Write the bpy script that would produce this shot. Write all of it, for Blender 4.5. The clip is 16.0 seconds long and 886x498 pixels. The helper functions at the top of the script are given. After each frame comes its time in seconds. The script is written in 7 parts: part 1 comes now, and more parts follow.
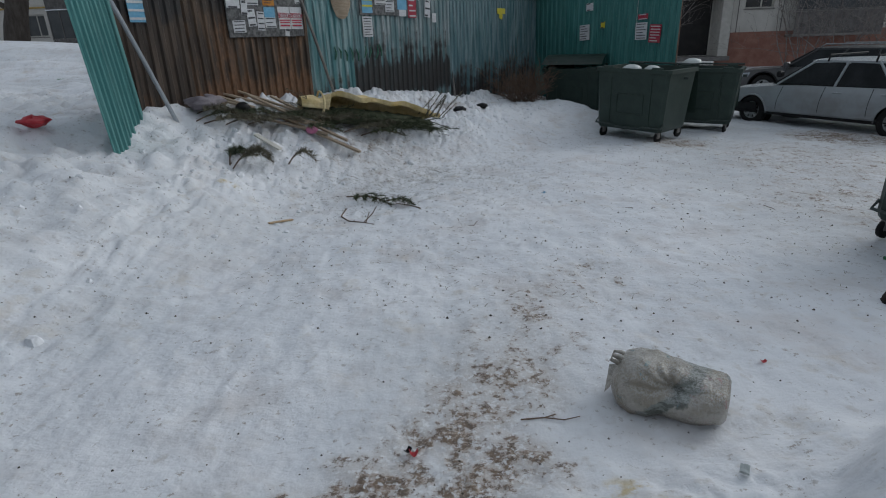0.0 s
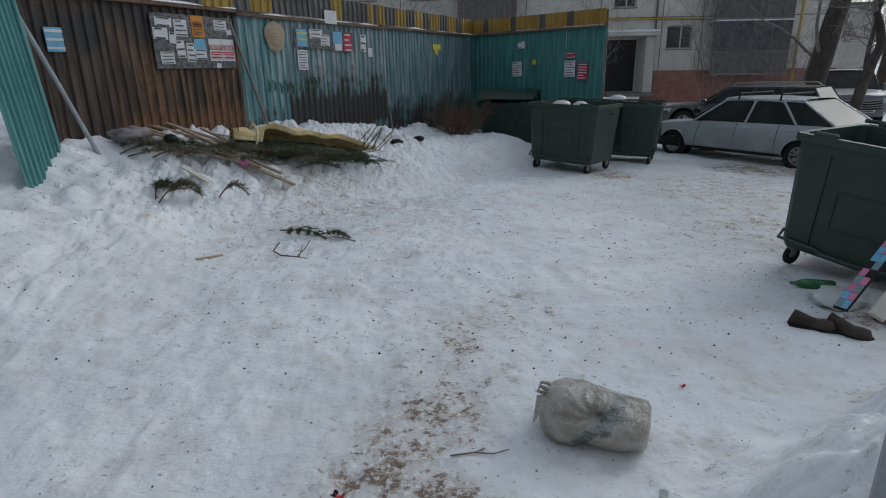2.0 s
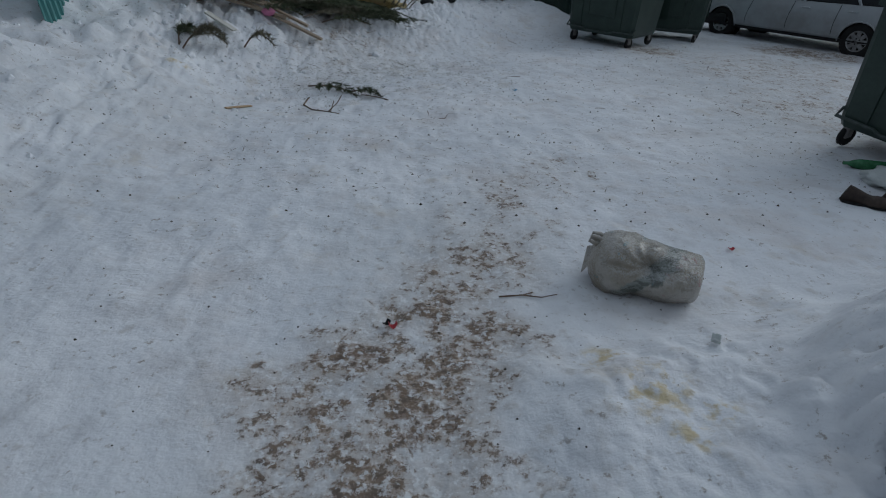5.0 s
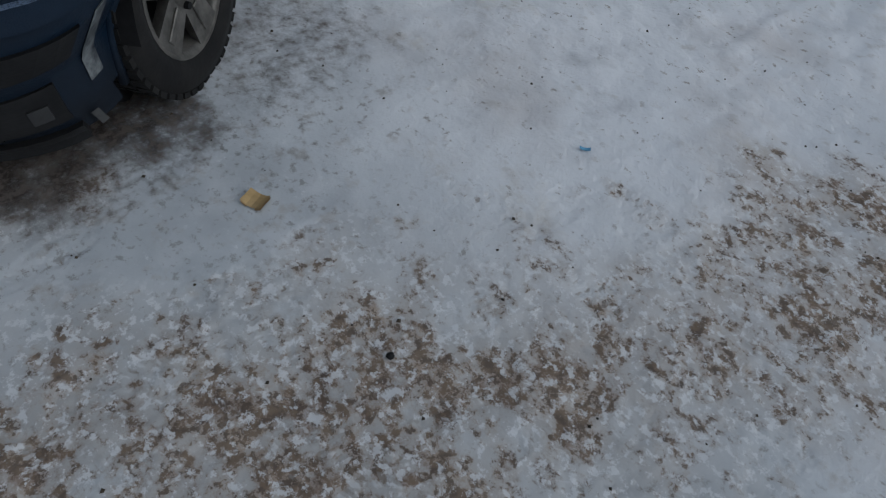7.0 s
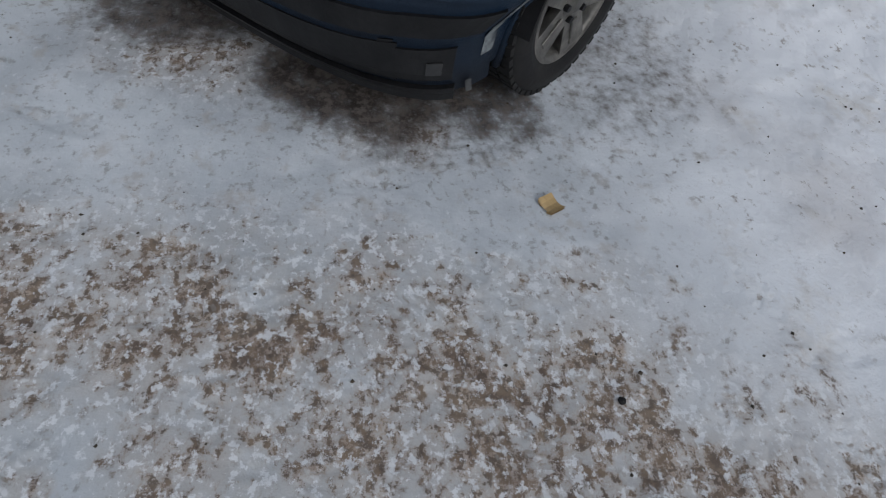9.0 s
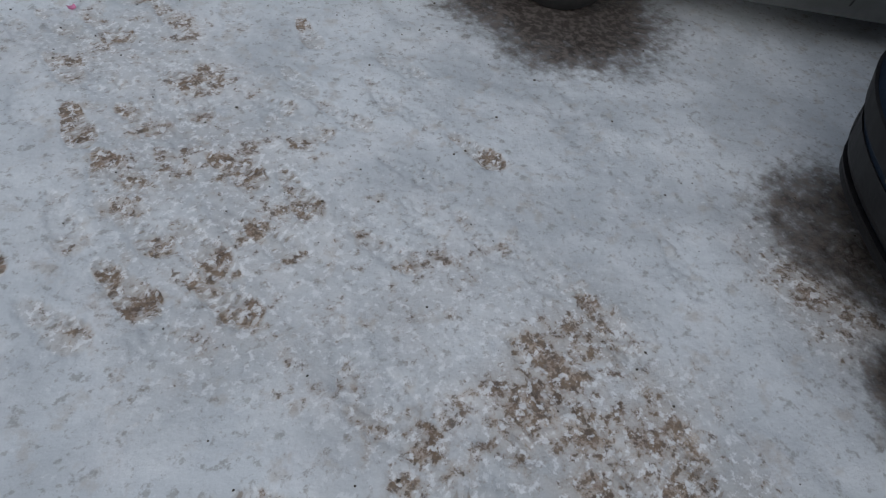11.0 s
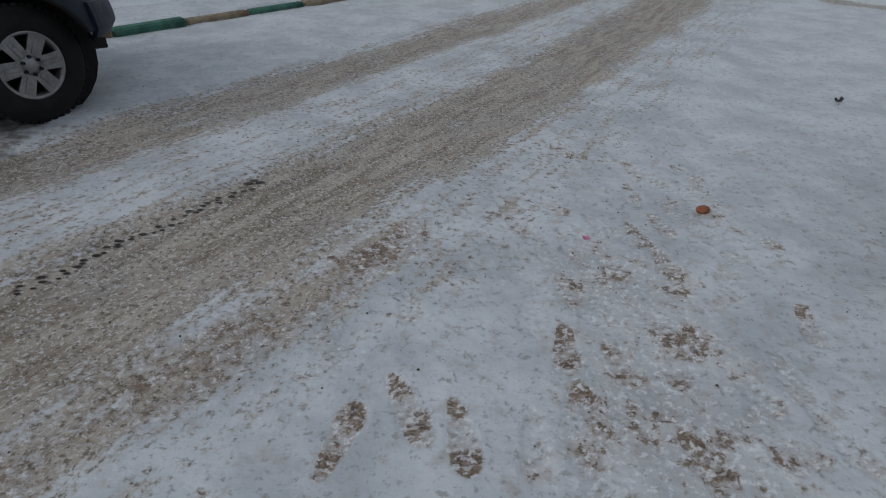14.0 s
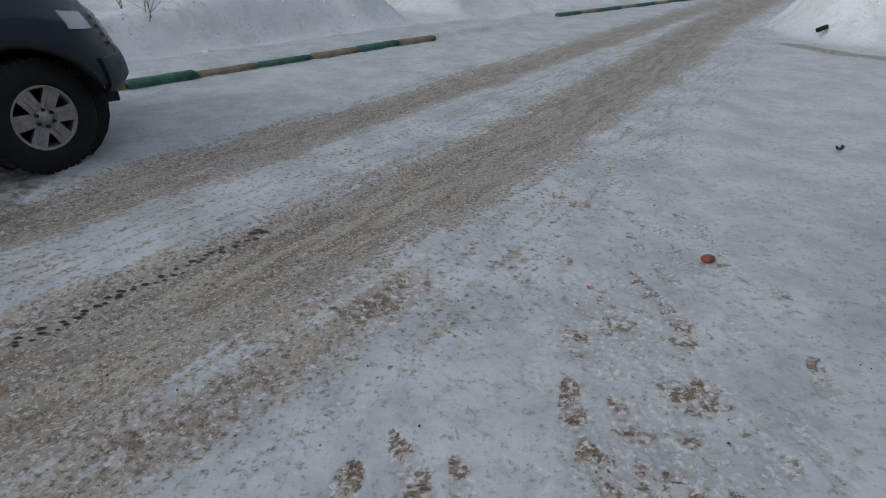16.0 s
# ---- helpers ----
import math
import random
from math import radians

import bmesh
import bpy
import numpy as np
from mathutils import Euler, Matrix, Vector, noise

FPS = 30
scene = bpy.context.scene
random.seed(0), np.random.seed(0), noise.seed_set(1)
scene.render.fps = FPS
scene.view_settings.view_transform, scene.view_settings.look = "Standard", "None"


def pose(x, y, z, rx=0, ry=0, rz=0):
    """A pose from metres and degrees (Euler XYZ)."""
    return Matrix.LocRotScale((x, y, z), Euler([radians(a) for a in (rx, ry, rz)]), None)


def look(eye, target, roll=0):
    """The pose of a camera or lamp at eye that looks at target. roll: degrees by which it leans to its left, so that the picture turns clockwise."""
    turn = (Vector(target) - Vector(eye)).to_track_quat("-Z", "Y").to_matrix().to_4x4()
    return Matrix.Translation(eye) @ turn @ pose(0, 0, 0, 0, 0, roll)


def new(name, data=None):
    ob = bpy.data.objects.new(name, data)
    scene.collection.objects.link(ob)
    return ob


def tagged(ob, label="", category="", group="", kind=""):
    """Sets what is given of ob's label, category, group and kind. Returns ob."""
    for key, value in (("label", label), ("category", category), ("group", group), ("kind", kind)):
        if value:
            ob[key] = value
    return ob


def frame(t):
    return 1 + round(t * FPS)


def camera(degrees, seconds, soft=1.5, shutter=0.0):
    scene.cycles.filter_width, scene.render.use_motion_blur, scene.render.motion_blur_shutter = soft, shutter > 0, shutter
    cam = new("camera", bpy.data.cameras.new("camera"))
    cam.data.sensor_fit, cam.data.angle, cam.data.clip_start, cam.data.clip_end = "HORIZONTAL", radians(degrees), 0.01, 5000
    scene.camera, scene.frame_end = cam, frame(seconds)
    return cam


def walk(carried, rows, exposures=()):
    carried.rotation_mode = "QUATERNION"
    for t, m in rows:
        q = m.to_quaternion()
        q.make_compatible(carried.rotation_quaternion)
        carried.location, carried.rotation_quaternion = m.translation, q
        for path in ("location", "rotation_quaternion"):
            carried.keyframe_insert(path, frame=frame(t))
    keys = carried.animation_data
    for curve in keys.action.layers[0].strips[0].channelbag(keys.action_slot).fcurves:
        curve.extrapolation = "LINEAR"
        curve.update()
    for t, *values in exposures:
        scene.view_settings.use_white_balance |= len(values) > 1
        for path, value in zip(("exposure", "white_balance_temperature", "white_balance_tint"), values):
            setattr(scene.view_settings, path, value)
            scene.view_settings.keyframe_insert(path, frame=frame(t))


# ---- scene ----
cam = camera(76.37, 16.0, soft=1.1, shutter=0.0)
# seconds, eye, yaw to the left of +y, pitch, roll
ROWS = [
    (0, 0.001, 0.001, 1.503, 0.00, -20.46, -2.05),
    (0.5, 0.028, 0.001, 1.514, -0.84, -20.22, -1.83),
    (1, 0.059, -0.003, 1.533, -2.66, -19.48, -1.51),
    (1.5, 0.068, -0.005, 1.534, -4.68, -18.36, -1.12),
    (2, 0.074, -0.003, 1.528, -6.17, -17.61, -1.03),
    (2.5, 0.083, -0.003, 1.531, -7.17, -17.22, -1.14),
    (3, 0.088, -0.004, 1.523, -8.09, -16.82, -1.15),
    (3.2, 0.090, -0.003, 1.515, -8.45, -16.68, -1.19),
    (5.3, -0.158, 0.016, 1.282, -3.02, -33.60, 2.88),
    (5.5, -0.190, 0.004, 1.261, -0.79, -36.89, 4.34),
    (6, -0.272, -0.052, 1.225, 7.40, -43.92, 6.95),
    (6.5, -0.355, -0.148, 1.241, 23.27, -51.17, 9.24),
    (7, -0.396, -0.247, 1.235, 41.61, -54.55, 9.61),
    (7.5, -0.364, -0.288, 1.240, 52.70, -55.30, 9.32),
    (8, -0.361, -0.309, 1.247, 57.67, -54.86, 8.07),
    (8.5, -0.405, -0.387, 1.241, 62.39, -54.75, 7.44),
    (9, -0.449, -0.515, 1.229, 71.79, -54.40, 10.98),
    (9.5, -0.505, -0.660, 1.212, 83.63, -53.89, 16.87),
    (10, -0.533, -0.778, 1.222, 97.50, -53.64, 17.38),
    (10.2, -0.520, -0.820, 1.234, 103.05, -52.95, 17.21),
    (12.3, -0.178, -1.286, 1.376, 169.79, -39.22, 2.19),
    (12.5, -0.157, -1.307, 1.378, 172.03, -38.36, 2.09),
    (13, -0.125, -1.342, 1.399, 175.93, -36.64, 1.85),
    (13.5, -0.102, -1.362, 1.411, 178.35, -34.83, 1.40),
    (14, -0.093, -1.369, 1.427, 179.49, -33.55, 1.05),
    (14.5, -0.078, -1.373, 1.434, 179.79, -31.79, 0.89),
    (15, -0.063, -1.377, 1.442, 180.10, -30.44, 0.80),
    (15.5, -0.073, -1.387, 1.438, 180.19, -29.50, 0.80),
    (16, -0.106, -1.396, 1.442, 180.23, -29.07, 0.61),
]


def aim(x, y, z, yaw, pitch, roll):
    a, b = radians(yaw), radians(pitch)
    ahead = Vector((-math.sin(a) * math.cos(b), math.cos(a) * math.cos(b), math.sin(b)))
    return look((x, y, z), Vector((x, y, z)) + ahead, roll)


walk(cam, [(t, aim(*row)) for t, *row in ROWS], [(0, 0.0, 5950, 6), (3.0, 0.1, 5950, 6), (5.5, -0.48, 5600, 4), (7.0, -0.22, 5800, 6), (8.0, 0.02, 6000, 8), (9.0, 0.28, 6000, 9), (10.0, 0.45, 6000, 9), (12.5, -0.1, 6050, 8), (16.0, -0.02, 6000, 8)])

# ---- light: overcast winter afternoon ----
world = bpy.data.worlds.new("world")
scene.world = world
world.use_nodes = True
wn = world.node_tree.nodes
sky = wn.new("ShaderNodeTexSky")
sky.sky_type, sky.sun_disc = "NISHITA", False
sky.sun_elevation, sky.sun_rotation = radians(24), radians(60)
sky.air_density, sky.dust_density, sky.ozone_density = 1.0, 6.0, 1.5
hsv = wn.new("ShaderNodeHueSaturation")
hsv.inputs["Saturation"].default_value = 0.42
world.node_tree.links.new(sky.outputs[0], hsv.inputs["Color"])
deck = wn.new("ShaderNodeMix")
deck.data_type = "RGBA"
deck.inputs[0].default_value, deck.inputs[7].default_value = 0.6, (4.7, 4.85, 5.1, 1)
world.node_tree.links.new(hsv.outputs[0], deck.inputs[6])
world.node_tree.links.new(deck.outputs[2], wn["Background"].inputs["Color"])
wn["Background"].inputs["Strength"].default_value = 0.1
sun = new("sun", bpy.data.lights.new("sun", "SUN"))
sun.data.energy, sun.data.angle, sun.data.color = 0.5, radians(40), (1.0, 0.97, 0.93)
sun.matrix_world = look((12, 7, 9), (0, 0, 0))


# ---- materials ----
def lin(r, g, b):
    return (r, g, b, 1.0)


class Mat:
    """A node material under construction."""

    def __init__(self, name, rough=0.7, metal=0.0, spec=0.4):
        self.m = bpy.data.materials.new(name)
        self.m.use_nodes = True
        self.n, self.l = self.m.node_tree.nodes, self.m.node_tree.links
        self.b = self.n["Principled BSDF"]
        self.b.inputs["Roughness"].default_value = rough
        self.b.inputs["Metallic"].default_value = metal
        self.b.inputs["Specular IOR Level"].default_value = spec
        self.tc = self.n.new("ShaderNodeTexCoord")

    def noise(self, scale, detail=5.0, rough=0.55, coords="Object", stretch=None, warp=0.0):
        t = self.n.new("ShaderNodeTexNoise")
        t.inputs["Scale"].default_value, t.inputs["Detail"].default_value = scale, detail
        t.inputs["Roughness"].default_value, t.inputs["Distortion"].default_value = rough, warp
        src = self.tc.outputs[coords]
        if stretch:
            mp = self.n.new("ShaderNodeMapping")
            mp.inputs["Scale"].default_value = stretch
            self.l.new(src, mp.inputs["Vector"])
            src = mp.outputs[0]
        self.l.new(src, t.inputs["Vector"])
        return t.outputs["Fac"]

    def ramp(self, value, lo, hi, a=0.0, b=1.0):
        r = self.n.new("ShaderNodeMapRange")
        r.interpolation_type = "SMOOTHSTEP"
        for k, v in zip(("From Min", "From Max", "To Min", "To Max"), (lo, hi, a, b)):
            r.inputs[k].default_value = v
        self.l.new(value, r.inputs["Value"])
        return r.outputs[0]

    def math(self, op, a, b):
        r = self.n.new("ShaderNodeMath")
        r.operation = op
        for k, v in enumerate((a, b)):
            if isinstance(v, (int, float)):
                r.inputs[k].default_value = v
            else:
                self.l.new(v, r.inputs[k])
        return r.outputs[0]

    def mix(self, fac, a, b):
        r = self.n.new("ShaderNodeMix")
        r.data_type = "RGBA"
        for k, v in ((0, fac), (6, a), (7, b)):
            if isinstance(v, (int, float)):
                r.inputs[k].default_value = v
            elif isinstance(v, tuple):
                r.inputs[k].default_value = v
            else:
                self.l.new(v, r.inputs[k])
        return r.outputs[2]

    def color(self, c):
        if isinstance(c, tuple):
            self.b.inputs["Base Color"].default_value = c
        else:
            self.l.new(c, self.b.inputs["Base Color"])
        return self

    def rough(self, v):
        self.l.new(v, self.b.inputs["Roughness"])
        return self

    def bump(self, h, strength=0.4, dist=0.01):
        r = self.n.new("ShaderNodeBump")
        r.inputs["Strength"].default_value, r.inputs["Distance"].default_value = strength, dist
        self.l.new(h, r.inputs["Height"])
        self.l.new(r.outputs[0], self.b.inputs["Normal"])
        return self

    def pos(self):
        g = self.n.new("ShaderNodeNewGeometry")
        s = self.n.new("ShaderNodeSeparateXYZ")
        self.l.new(g.outputs["Position"], s.inputs[0])
        return s.outputs

    def up(self):
        g = self.n.new("ShaderNodeNewGeometry")
        s = self.n.new("ShaderNodeSeparateXYZ")
        self.l.new(g.outputs["Normal"], s.inputs[0])
        return s.outputs[2]

    def each(self):
        return self.n.new("ShaderNodeObjectInfo").outputs["Random"]


def plain(name, a, b, scale=6.0, rough=0.7, metal=0.0, fine=60.0, bump=0.3, dist=0.004, spec=0.4, stretch=None):
    """A surface of two tones with fine grain."""
    m = Mat(name, rough, metal, spec)
    f = m.ramp(m.noise(scale, 6, 0.6, stretch=stretch), 0.3, 0.7)
    g = m.noise(fine, 4, 0.6, stretch=stretch)
    c = m.mix(f, lin(*a), lin(*b))
    c = m.mix(m.ramp(g, 0.35, 0.75, 0.0, 0.35), c, lin(*(v * 0.55 for v in a)))
    return m.color(c).bump(g, bump, dist).m


def ground_material():
    m = Mat("packed snow", 0.6, 0, 0.35)

    def layer(name):
        a = m.n.new("ShaderNodeAttribute")
        a.attribute_name = name
        return a

    at = layer("wear")
    sp = m.n.new("ShaderNodeSeparateColor")
    m.l.new(at.outputs["Color"], sp.inputs[0])
    dirt, road, ice = sp.outputs
    yellow = at.outputs["Alpha"]
    wet_shade, tread = layer("wet_shade").outputs["Fac"], layer("tread").outputs["Fac"]
    mul, add = (lambda a, b: m.math("MULTIPLY", a, b)), (lambda a, b: m.math("ADD", a, b))
    mid0 = lambda v, k: mul(m.math("SUBTRACT", v, 0.5), k)
    big = m.noise(0.55, 4, 0.5)
    mid = m.noise(5.0, 8, 0.6)
    fine = m.noise(38.0, 8, 0.65)
    grain = m.noise(95.0, 6, 0.7)
    crumb = m.noise(58.0, 7, 0.72, warp=0.4)
    clot = m.noise(26.0, 8, 0.68)
    patch_ = m.noise(11.0, 6, 0.62)
    # loose yard snow: soft blue and rosy hollows, thin dust, small dark pits
    snow = m.mix(m.ramp(big, 0.35, 0.65), lin(0.70, 0.72, 0.76), lin(0.80, 0.81, 0.84))
    snow = m.mix(m.ramp(m.noise(1.7, 5, 0.6), 0.48, 0.70, 0, 0.7), snow, lin(0.60, 0.575, 0.575))
    snow = m.mix(m.ramp(mid, 0.52, 0.70, 0, 0.55), snow, lin(0.54, 0.545, 0.57))
    snow = m.mix(m.ramp(patch_, 0.58, 0.72, 0, 0.5), snow, lin(0.50, 0.475, 0.45))
    snow = m.mix(m.ramp(m.noise(2.4, 6, 0.65), 0.56, 0.72, 0, 0.5), snow, lin(0.56, 0.50, 0.42))
    snow = m.mix(mul(m.ramp(clot, 0.58, 0.66, 0, 0.8), m.ramp(m.noise(3.1, 4, 0.6), 0.38, 0.58)), snow, lin(0.30, 0.265, 0.235))
    # glazed trodden ice: cloudy grey with whiter crust
    icec = m.mix(m.ramp(m.noise(2.2, 5, 0.55), 0.36, 0.66), lin(0.42, 0.45, 0.48), lin(0.58, 0.61, 0.64))
    icec = m.mix(m.ramp(mid, 0.46, 0.68, 0, 0.55), icec, lin(0.66, 0.675, 0.70))
    icec = m.mix(m.ramp(patch_, 0.53, 0.68, 0, 0.5), icec, lin(0.38, 0.345, 0.31))
    icec = m.mix(m.ramp(clot, 0.55, 0.64, 0, 0.6), icec, lin(0.22, 0.215, 0.21))
    icec = m.mix(m.ramp(clot, 0.40, 0.31, 0, 0.6), icec, lin(0.70, 0.72, 0.74))
    icec = m.mix(m.ramp(fine, 0.585, 0.66, 0, 0.55), icec, lin(0.23, 0.22, 0.21))
    c = m.mix(ice, snow, icec)
    # sand trodden into the snow: a soft stain, broken brown clots, pale crumbs of ice between
    dm = add(mul(dirt, 0.98), mid0(clot, 2.0))
    dm = add(dm, add(mid0(mid, 2.4), mid0(patch_, 1.9)))
    dm = add(dm, mid0(crumb, 1.1))
    dens = mul(m.ramp(dm, 0.30, 0.85), m.ramp(dirt, 0.02, 0.3))
    c = m.mix(mul(mul(m.ramp(dirt, 0.03, 0.55), m.ramp(mid, 0.2, 0.6)), 0.6), c, lin(0.39, 0.335, 0.285))
    film = m.mix(m.ramp(m.noise(9.0, 5), 0.38, 0.62), lin(0.205, 0.128, 0.082), lin(0.36, 0.27, 0.195))
    c = m.mix(mul(dens, add(0.48, mul(dirt, 0.36))), c, film)
    gm = add(mul(grain, 0.55), mul(clot, 0.45))
    gm = add(gm, mid0(dens, 0.14))
    dark = m.mix(m.ramp(m.noise(30, 3), 0.4, 0.6), lin(0.07, 0.05, 0.037), lin(0.17, 0.12, 0.08))
    c = m.mix(mul(mul(m.ramp(gm, 0.52, 0.58), m.ramp(dens, 0.1, 0.75)), 0.72), c, dark)
    pale = mul(m.ramp(m.noise(34.0, 8, 0.7), 0.525, 0.60), m.ramp(dirt, 0.04, 0.3))
    c = m.mix(mul(pale, 0.78), c, lin(0.73, 0.74, 0.76))
    # lugs of boot soles pressed into the crust
    lug = add(tread, mid0(clot, 0.7))
    c = m.mix(mul(m.ramp(lug, 0.24, 0.55), 0.62), c, m.mix(m.ramp(patch_, 0.42, 0.58), lin(0.22, 0.165, 0.115), lin(0.30, 0.285, 0.27)))
    c = m.mix(mul(m.ramp(lug, -0.2, -0.5), 0.5), c, lin(0.74, 0.75, 0.77))
    # brown sanded wheel ruts
    run = m.n.new("ShaderNodeTexNoise")
    run.inputs["Scale"].default_value, run.inputs["Detail"].default_value = 9.0, 8.0
    mp = m.n.new("ShaderNodeMapping")
    mp.vector_type = "TEXTURE"
    mp.inputs["Rotation"].default_value, mp.inputs["Scale"].default_value = (0, 0, radians(56)), (4.0, 0.6, 1)
    m.l.new(m.tc.outputs["Object"], mp.inputs["Vector"])
    m.l.new(mp.outputs[0], run.inputs["Vector"])
    streak = run.outputs["Fac"]
    sand = m.mix(m.ramp(streak, 0.36, 0.62), lin(0.20, 0.152, 0.105), lin(0.40, 0.35, 0.29))
    sand = m.mix(m.ramp(m.noise(1.6, 5, 0.6), 0.42, 0.66, 0, 0.6), sand, lin(0.33, 0.31, 0.285))
    sand = m.mix(m.ramp(fine, 0.53, 0.60, 0, 0.8), sand, lin(0.10, 0.078, 0.056))
    sand = m.mix(m.ramp(crumb, 0.525, 0.60, 0, 0.85), sand, lin(0.60, 0.595, 0.59))
    rm = add(road, mid0(fine, 1.3))
    rm = add(rm, mid0(streak, 1.7))
    rm = add(rm, mid0(clot, 1.5))
    c = m.mix(mul(mul(m.ramp(rm, 0.26, 0.70), m.ramp(road, 0.02, 0.25)), 0.94), c, sand)
    # under parked cars: meltwater grime with the cars' contact shade painted in
    wm = add(wet_shade, add(mid0(patch_, 0.9), mid0(clot, 1.0)))
    c = m.mix(mul(m.ramp(wm, 0.22, 0.85), m.ramp(wet_shade, 0.02, 0.2)), c, m.mix(m.ramp(clot, 0.44, 0.60), lin(0.045, 0.037, 0.033), lin(0.15, 0.128, 0.115)))
    ys = mul(yellow, m.ramp(m.noise(13.0, 6, 0.65), 0.46, 0.62))
    c = m.mix(mul(ys, 0.7), c, lin(0.55, 0.42, 0.16))
    m.color(c)
    r = m.mix(ice, (0.78,) * 3 + (1,), (0.42,) * 3 + (1,))
    m.rough(m.mix(m.math("MAXIMUM", dens, road), r, (0.82,) * 3 + (1,)))
    h = add(mul(mid, 1.1), mul(fine, 0.35))
    h = add(h, mul(patch_, 0.8))
    h = mul(h, m.math("SUBTRACT", 1.1, mul(ice, 0.75)))
    h = add(h, mul(grain, 0.10))
    h = add(h, mul(mul(crumb, add(dirt, road)), 0.55))
    m.bump(h, 0.55, 0.024)
    return m.m


def sheet_material(name, paint, second, soot, rust, top=1.4, rustc=(0.20, 0.085, 0.035)):
    """Old oil paint on ribbed steel: faded streaks, rust and soot from fires."""
    m = Mat(name, 0.55, 0.0, 0.35)
    z = m.pos()[2]
    streak = m.noise(11.0, 7, 0.68, stretch=(1, 1, 0.09))
    blot = m.noise(1.3, 5, 0.6)
    fine = m.noise(40.0, 5, 0.6, stretch=(1, 1, 0.3))
    c = m.mix(m.ramp(streak, 0.42, 0.62), lin(*paint), lin(*second))
    c = m.mix(m.ramp(m.noise(23.0, 6, 0.7, stretch=(1, 1, 0.05)), 0.54, 0.66, 0, 0.7), c, lin(*(v * 0.35 for v in paint)))
    c = m.mix(m.ramp(fine, 0.55, 0.8, 0, 0.5), c, lin(*(v * 0.5 for v in paint)))
    c = m.mix(m.ramp(m.each(), 0, 1, 0, 0.35), c, lin(*(v * 0.6 for v in second)))
    rf = m.math("ADD", m.math("MULTIPLY", blot, 1.2), m.math("MULTIPLY", streak, 0.8))
    rf = m.math("ADD", rf, m.math("MULTIPLY", m.math("SUBTRACT", 1.25, z), 0.5 * rust))
    c = m.mix(m.ramp(rf, 1.55 - 1.1 * rust, 1.8 - 1.1 * rust, 0, 0.95), c, m.mix(m.ramp(fine, 0.3, 0.7), lin(*rustc), lin(*(v * 0.45 for v in rustc))))
    hz = m.math("MULTIPLY", m.math("SUBTRACT", z, top), 0.7)
    sf = m.math("SUBTRACT", m.math("ADD", m.math("MULTIPLY", blot, 1.3), m.math("MULTIPLY", streak, 0.9)), m.math("ABSOLUTE", hz, 0))
    c = m.mix(m.ramp(sf, 1.35 - soot, 1.55 - soot, 0, 0.95), c, lin(0.028, 0.026, 0.026))
    return m.color(c).bump(fine, 0.25, 0.004).m


def car_paint(name, base, dirt=(0.16, 0.15, 0.14), frost=0.0, grime=0.5, rough=0.32, spec=0.5):
    m = Mat(name, rough, 0.0, spec)
    n = m.noise(3.0, 6, 0.6)
    f = m.noise(45, 5, 0.7)
    z = m.pos()[2]
    c = m.mix(m.math("MULTIPLY", m.ramp(z, 0.75, 0.15), m.ramp(n, 0.3, 0.7, 0.2 * grime, grime)), lin(*base), lin(*dirt))
    r = m.mix(m.ramp(n, 0.3, 0.7), (rough,) * 3 + (1,), (0.6,) * 3 + (1,))
    if frost:
        w = m.math("MULTIPLY", m.ramp(m.up(), 0.3, 0.85), m.ramp(m.noise(210, 4, 0.75), 0.62 - 0.3 * frost, 0.75 - 0.22 * frost))
        w = m.math("MULTIPLY", w, 0.85)
        c = m.mix(w, c, lin(*(0.13 + 4.5 * v for v in base)))
        m.bump(m.noise(210, 4, 0.75), 0.6 * frost, 0.004)
    m.color(c).rough(r)
    m.b.inputs["Coat Weight"].default_value = 0.25 * (1 - frost) * 2 * spec
    return m.m


def lens_glass(name, tint, rough=0.12):
    m = Mat(name, rough, 0.0, 0.5)
    c = m.mix(m.ramp(m.noise(6, 5), 0.35, 0.7), lin(*tint), lin(*(v * 0.6 for v in tint)))
    c = m.mix(m.ramp(m.noise(45, 5, 0.7), 0.68, 0.74), c, lin(0.7, 0.7, 0.68))
    m.color(c)
    m.b.inputs["Coat Weight"].default_value = 0.2
    return m.m


GROUND = ground_material()
SNOW = plain("fresh snow", (0.74, 0.76, 0.80), (0.82, 0.83, 0.86), 3, 0.8, 0, 30, 0.5, 0.012)
TEAL = sheet_material("pale teal sheet", (0.074, 0.192, 0.207), (0.252, 0.355, 0.363), 0.34, 0.42, 0.75, (0.14, 0.09, 0.06))
ENDTEAL = sheet_material("end panel teal", (0.060, 0.196, 0.196), (0.111, 0.272, 0.264), 0.02, 0.12, 0.3)
BURNT = sheet_material("burnt sheet", (0.028, 0.021, 0.017), (0.098, 0.070, 0.052), 0.38, 0.4, 2.0, (0.20, 0.095, 0.045))
RUSTY = sheet_material("rusty sheet", (0.038, 0.026, 0.019), (0.128, 0.083, 0.053), 0.42, 0.62, 2.2, (0.21, 0.108, 0.055))
SOOTY = sheet_material("sooty teal sheet", (0.099, 0.190, 0.205), (0.319, 0.365, 0.372), 0.66, 0.47, 0.95, (0.13, 0.09, 0.068))
BLUISH = sheet_material("blue green sheet", (0.068, 0.156, 0.179), (0.236, 0.319, 0.342), 0.5, 0.45, 0.55, (0.12, 0.09, 0.072))
GREEN = sheet_material("green sheet", (0.043, 0.168, 0.156), (0.078, 0.226, 0.211), 0.02, 0.08, 0.4)
BAND_DARK = sheet_material("dark band", (0.05, 0.05, 0.055), (0.10, 0.095, 0.09), 0.05, 0.25, 2.3)
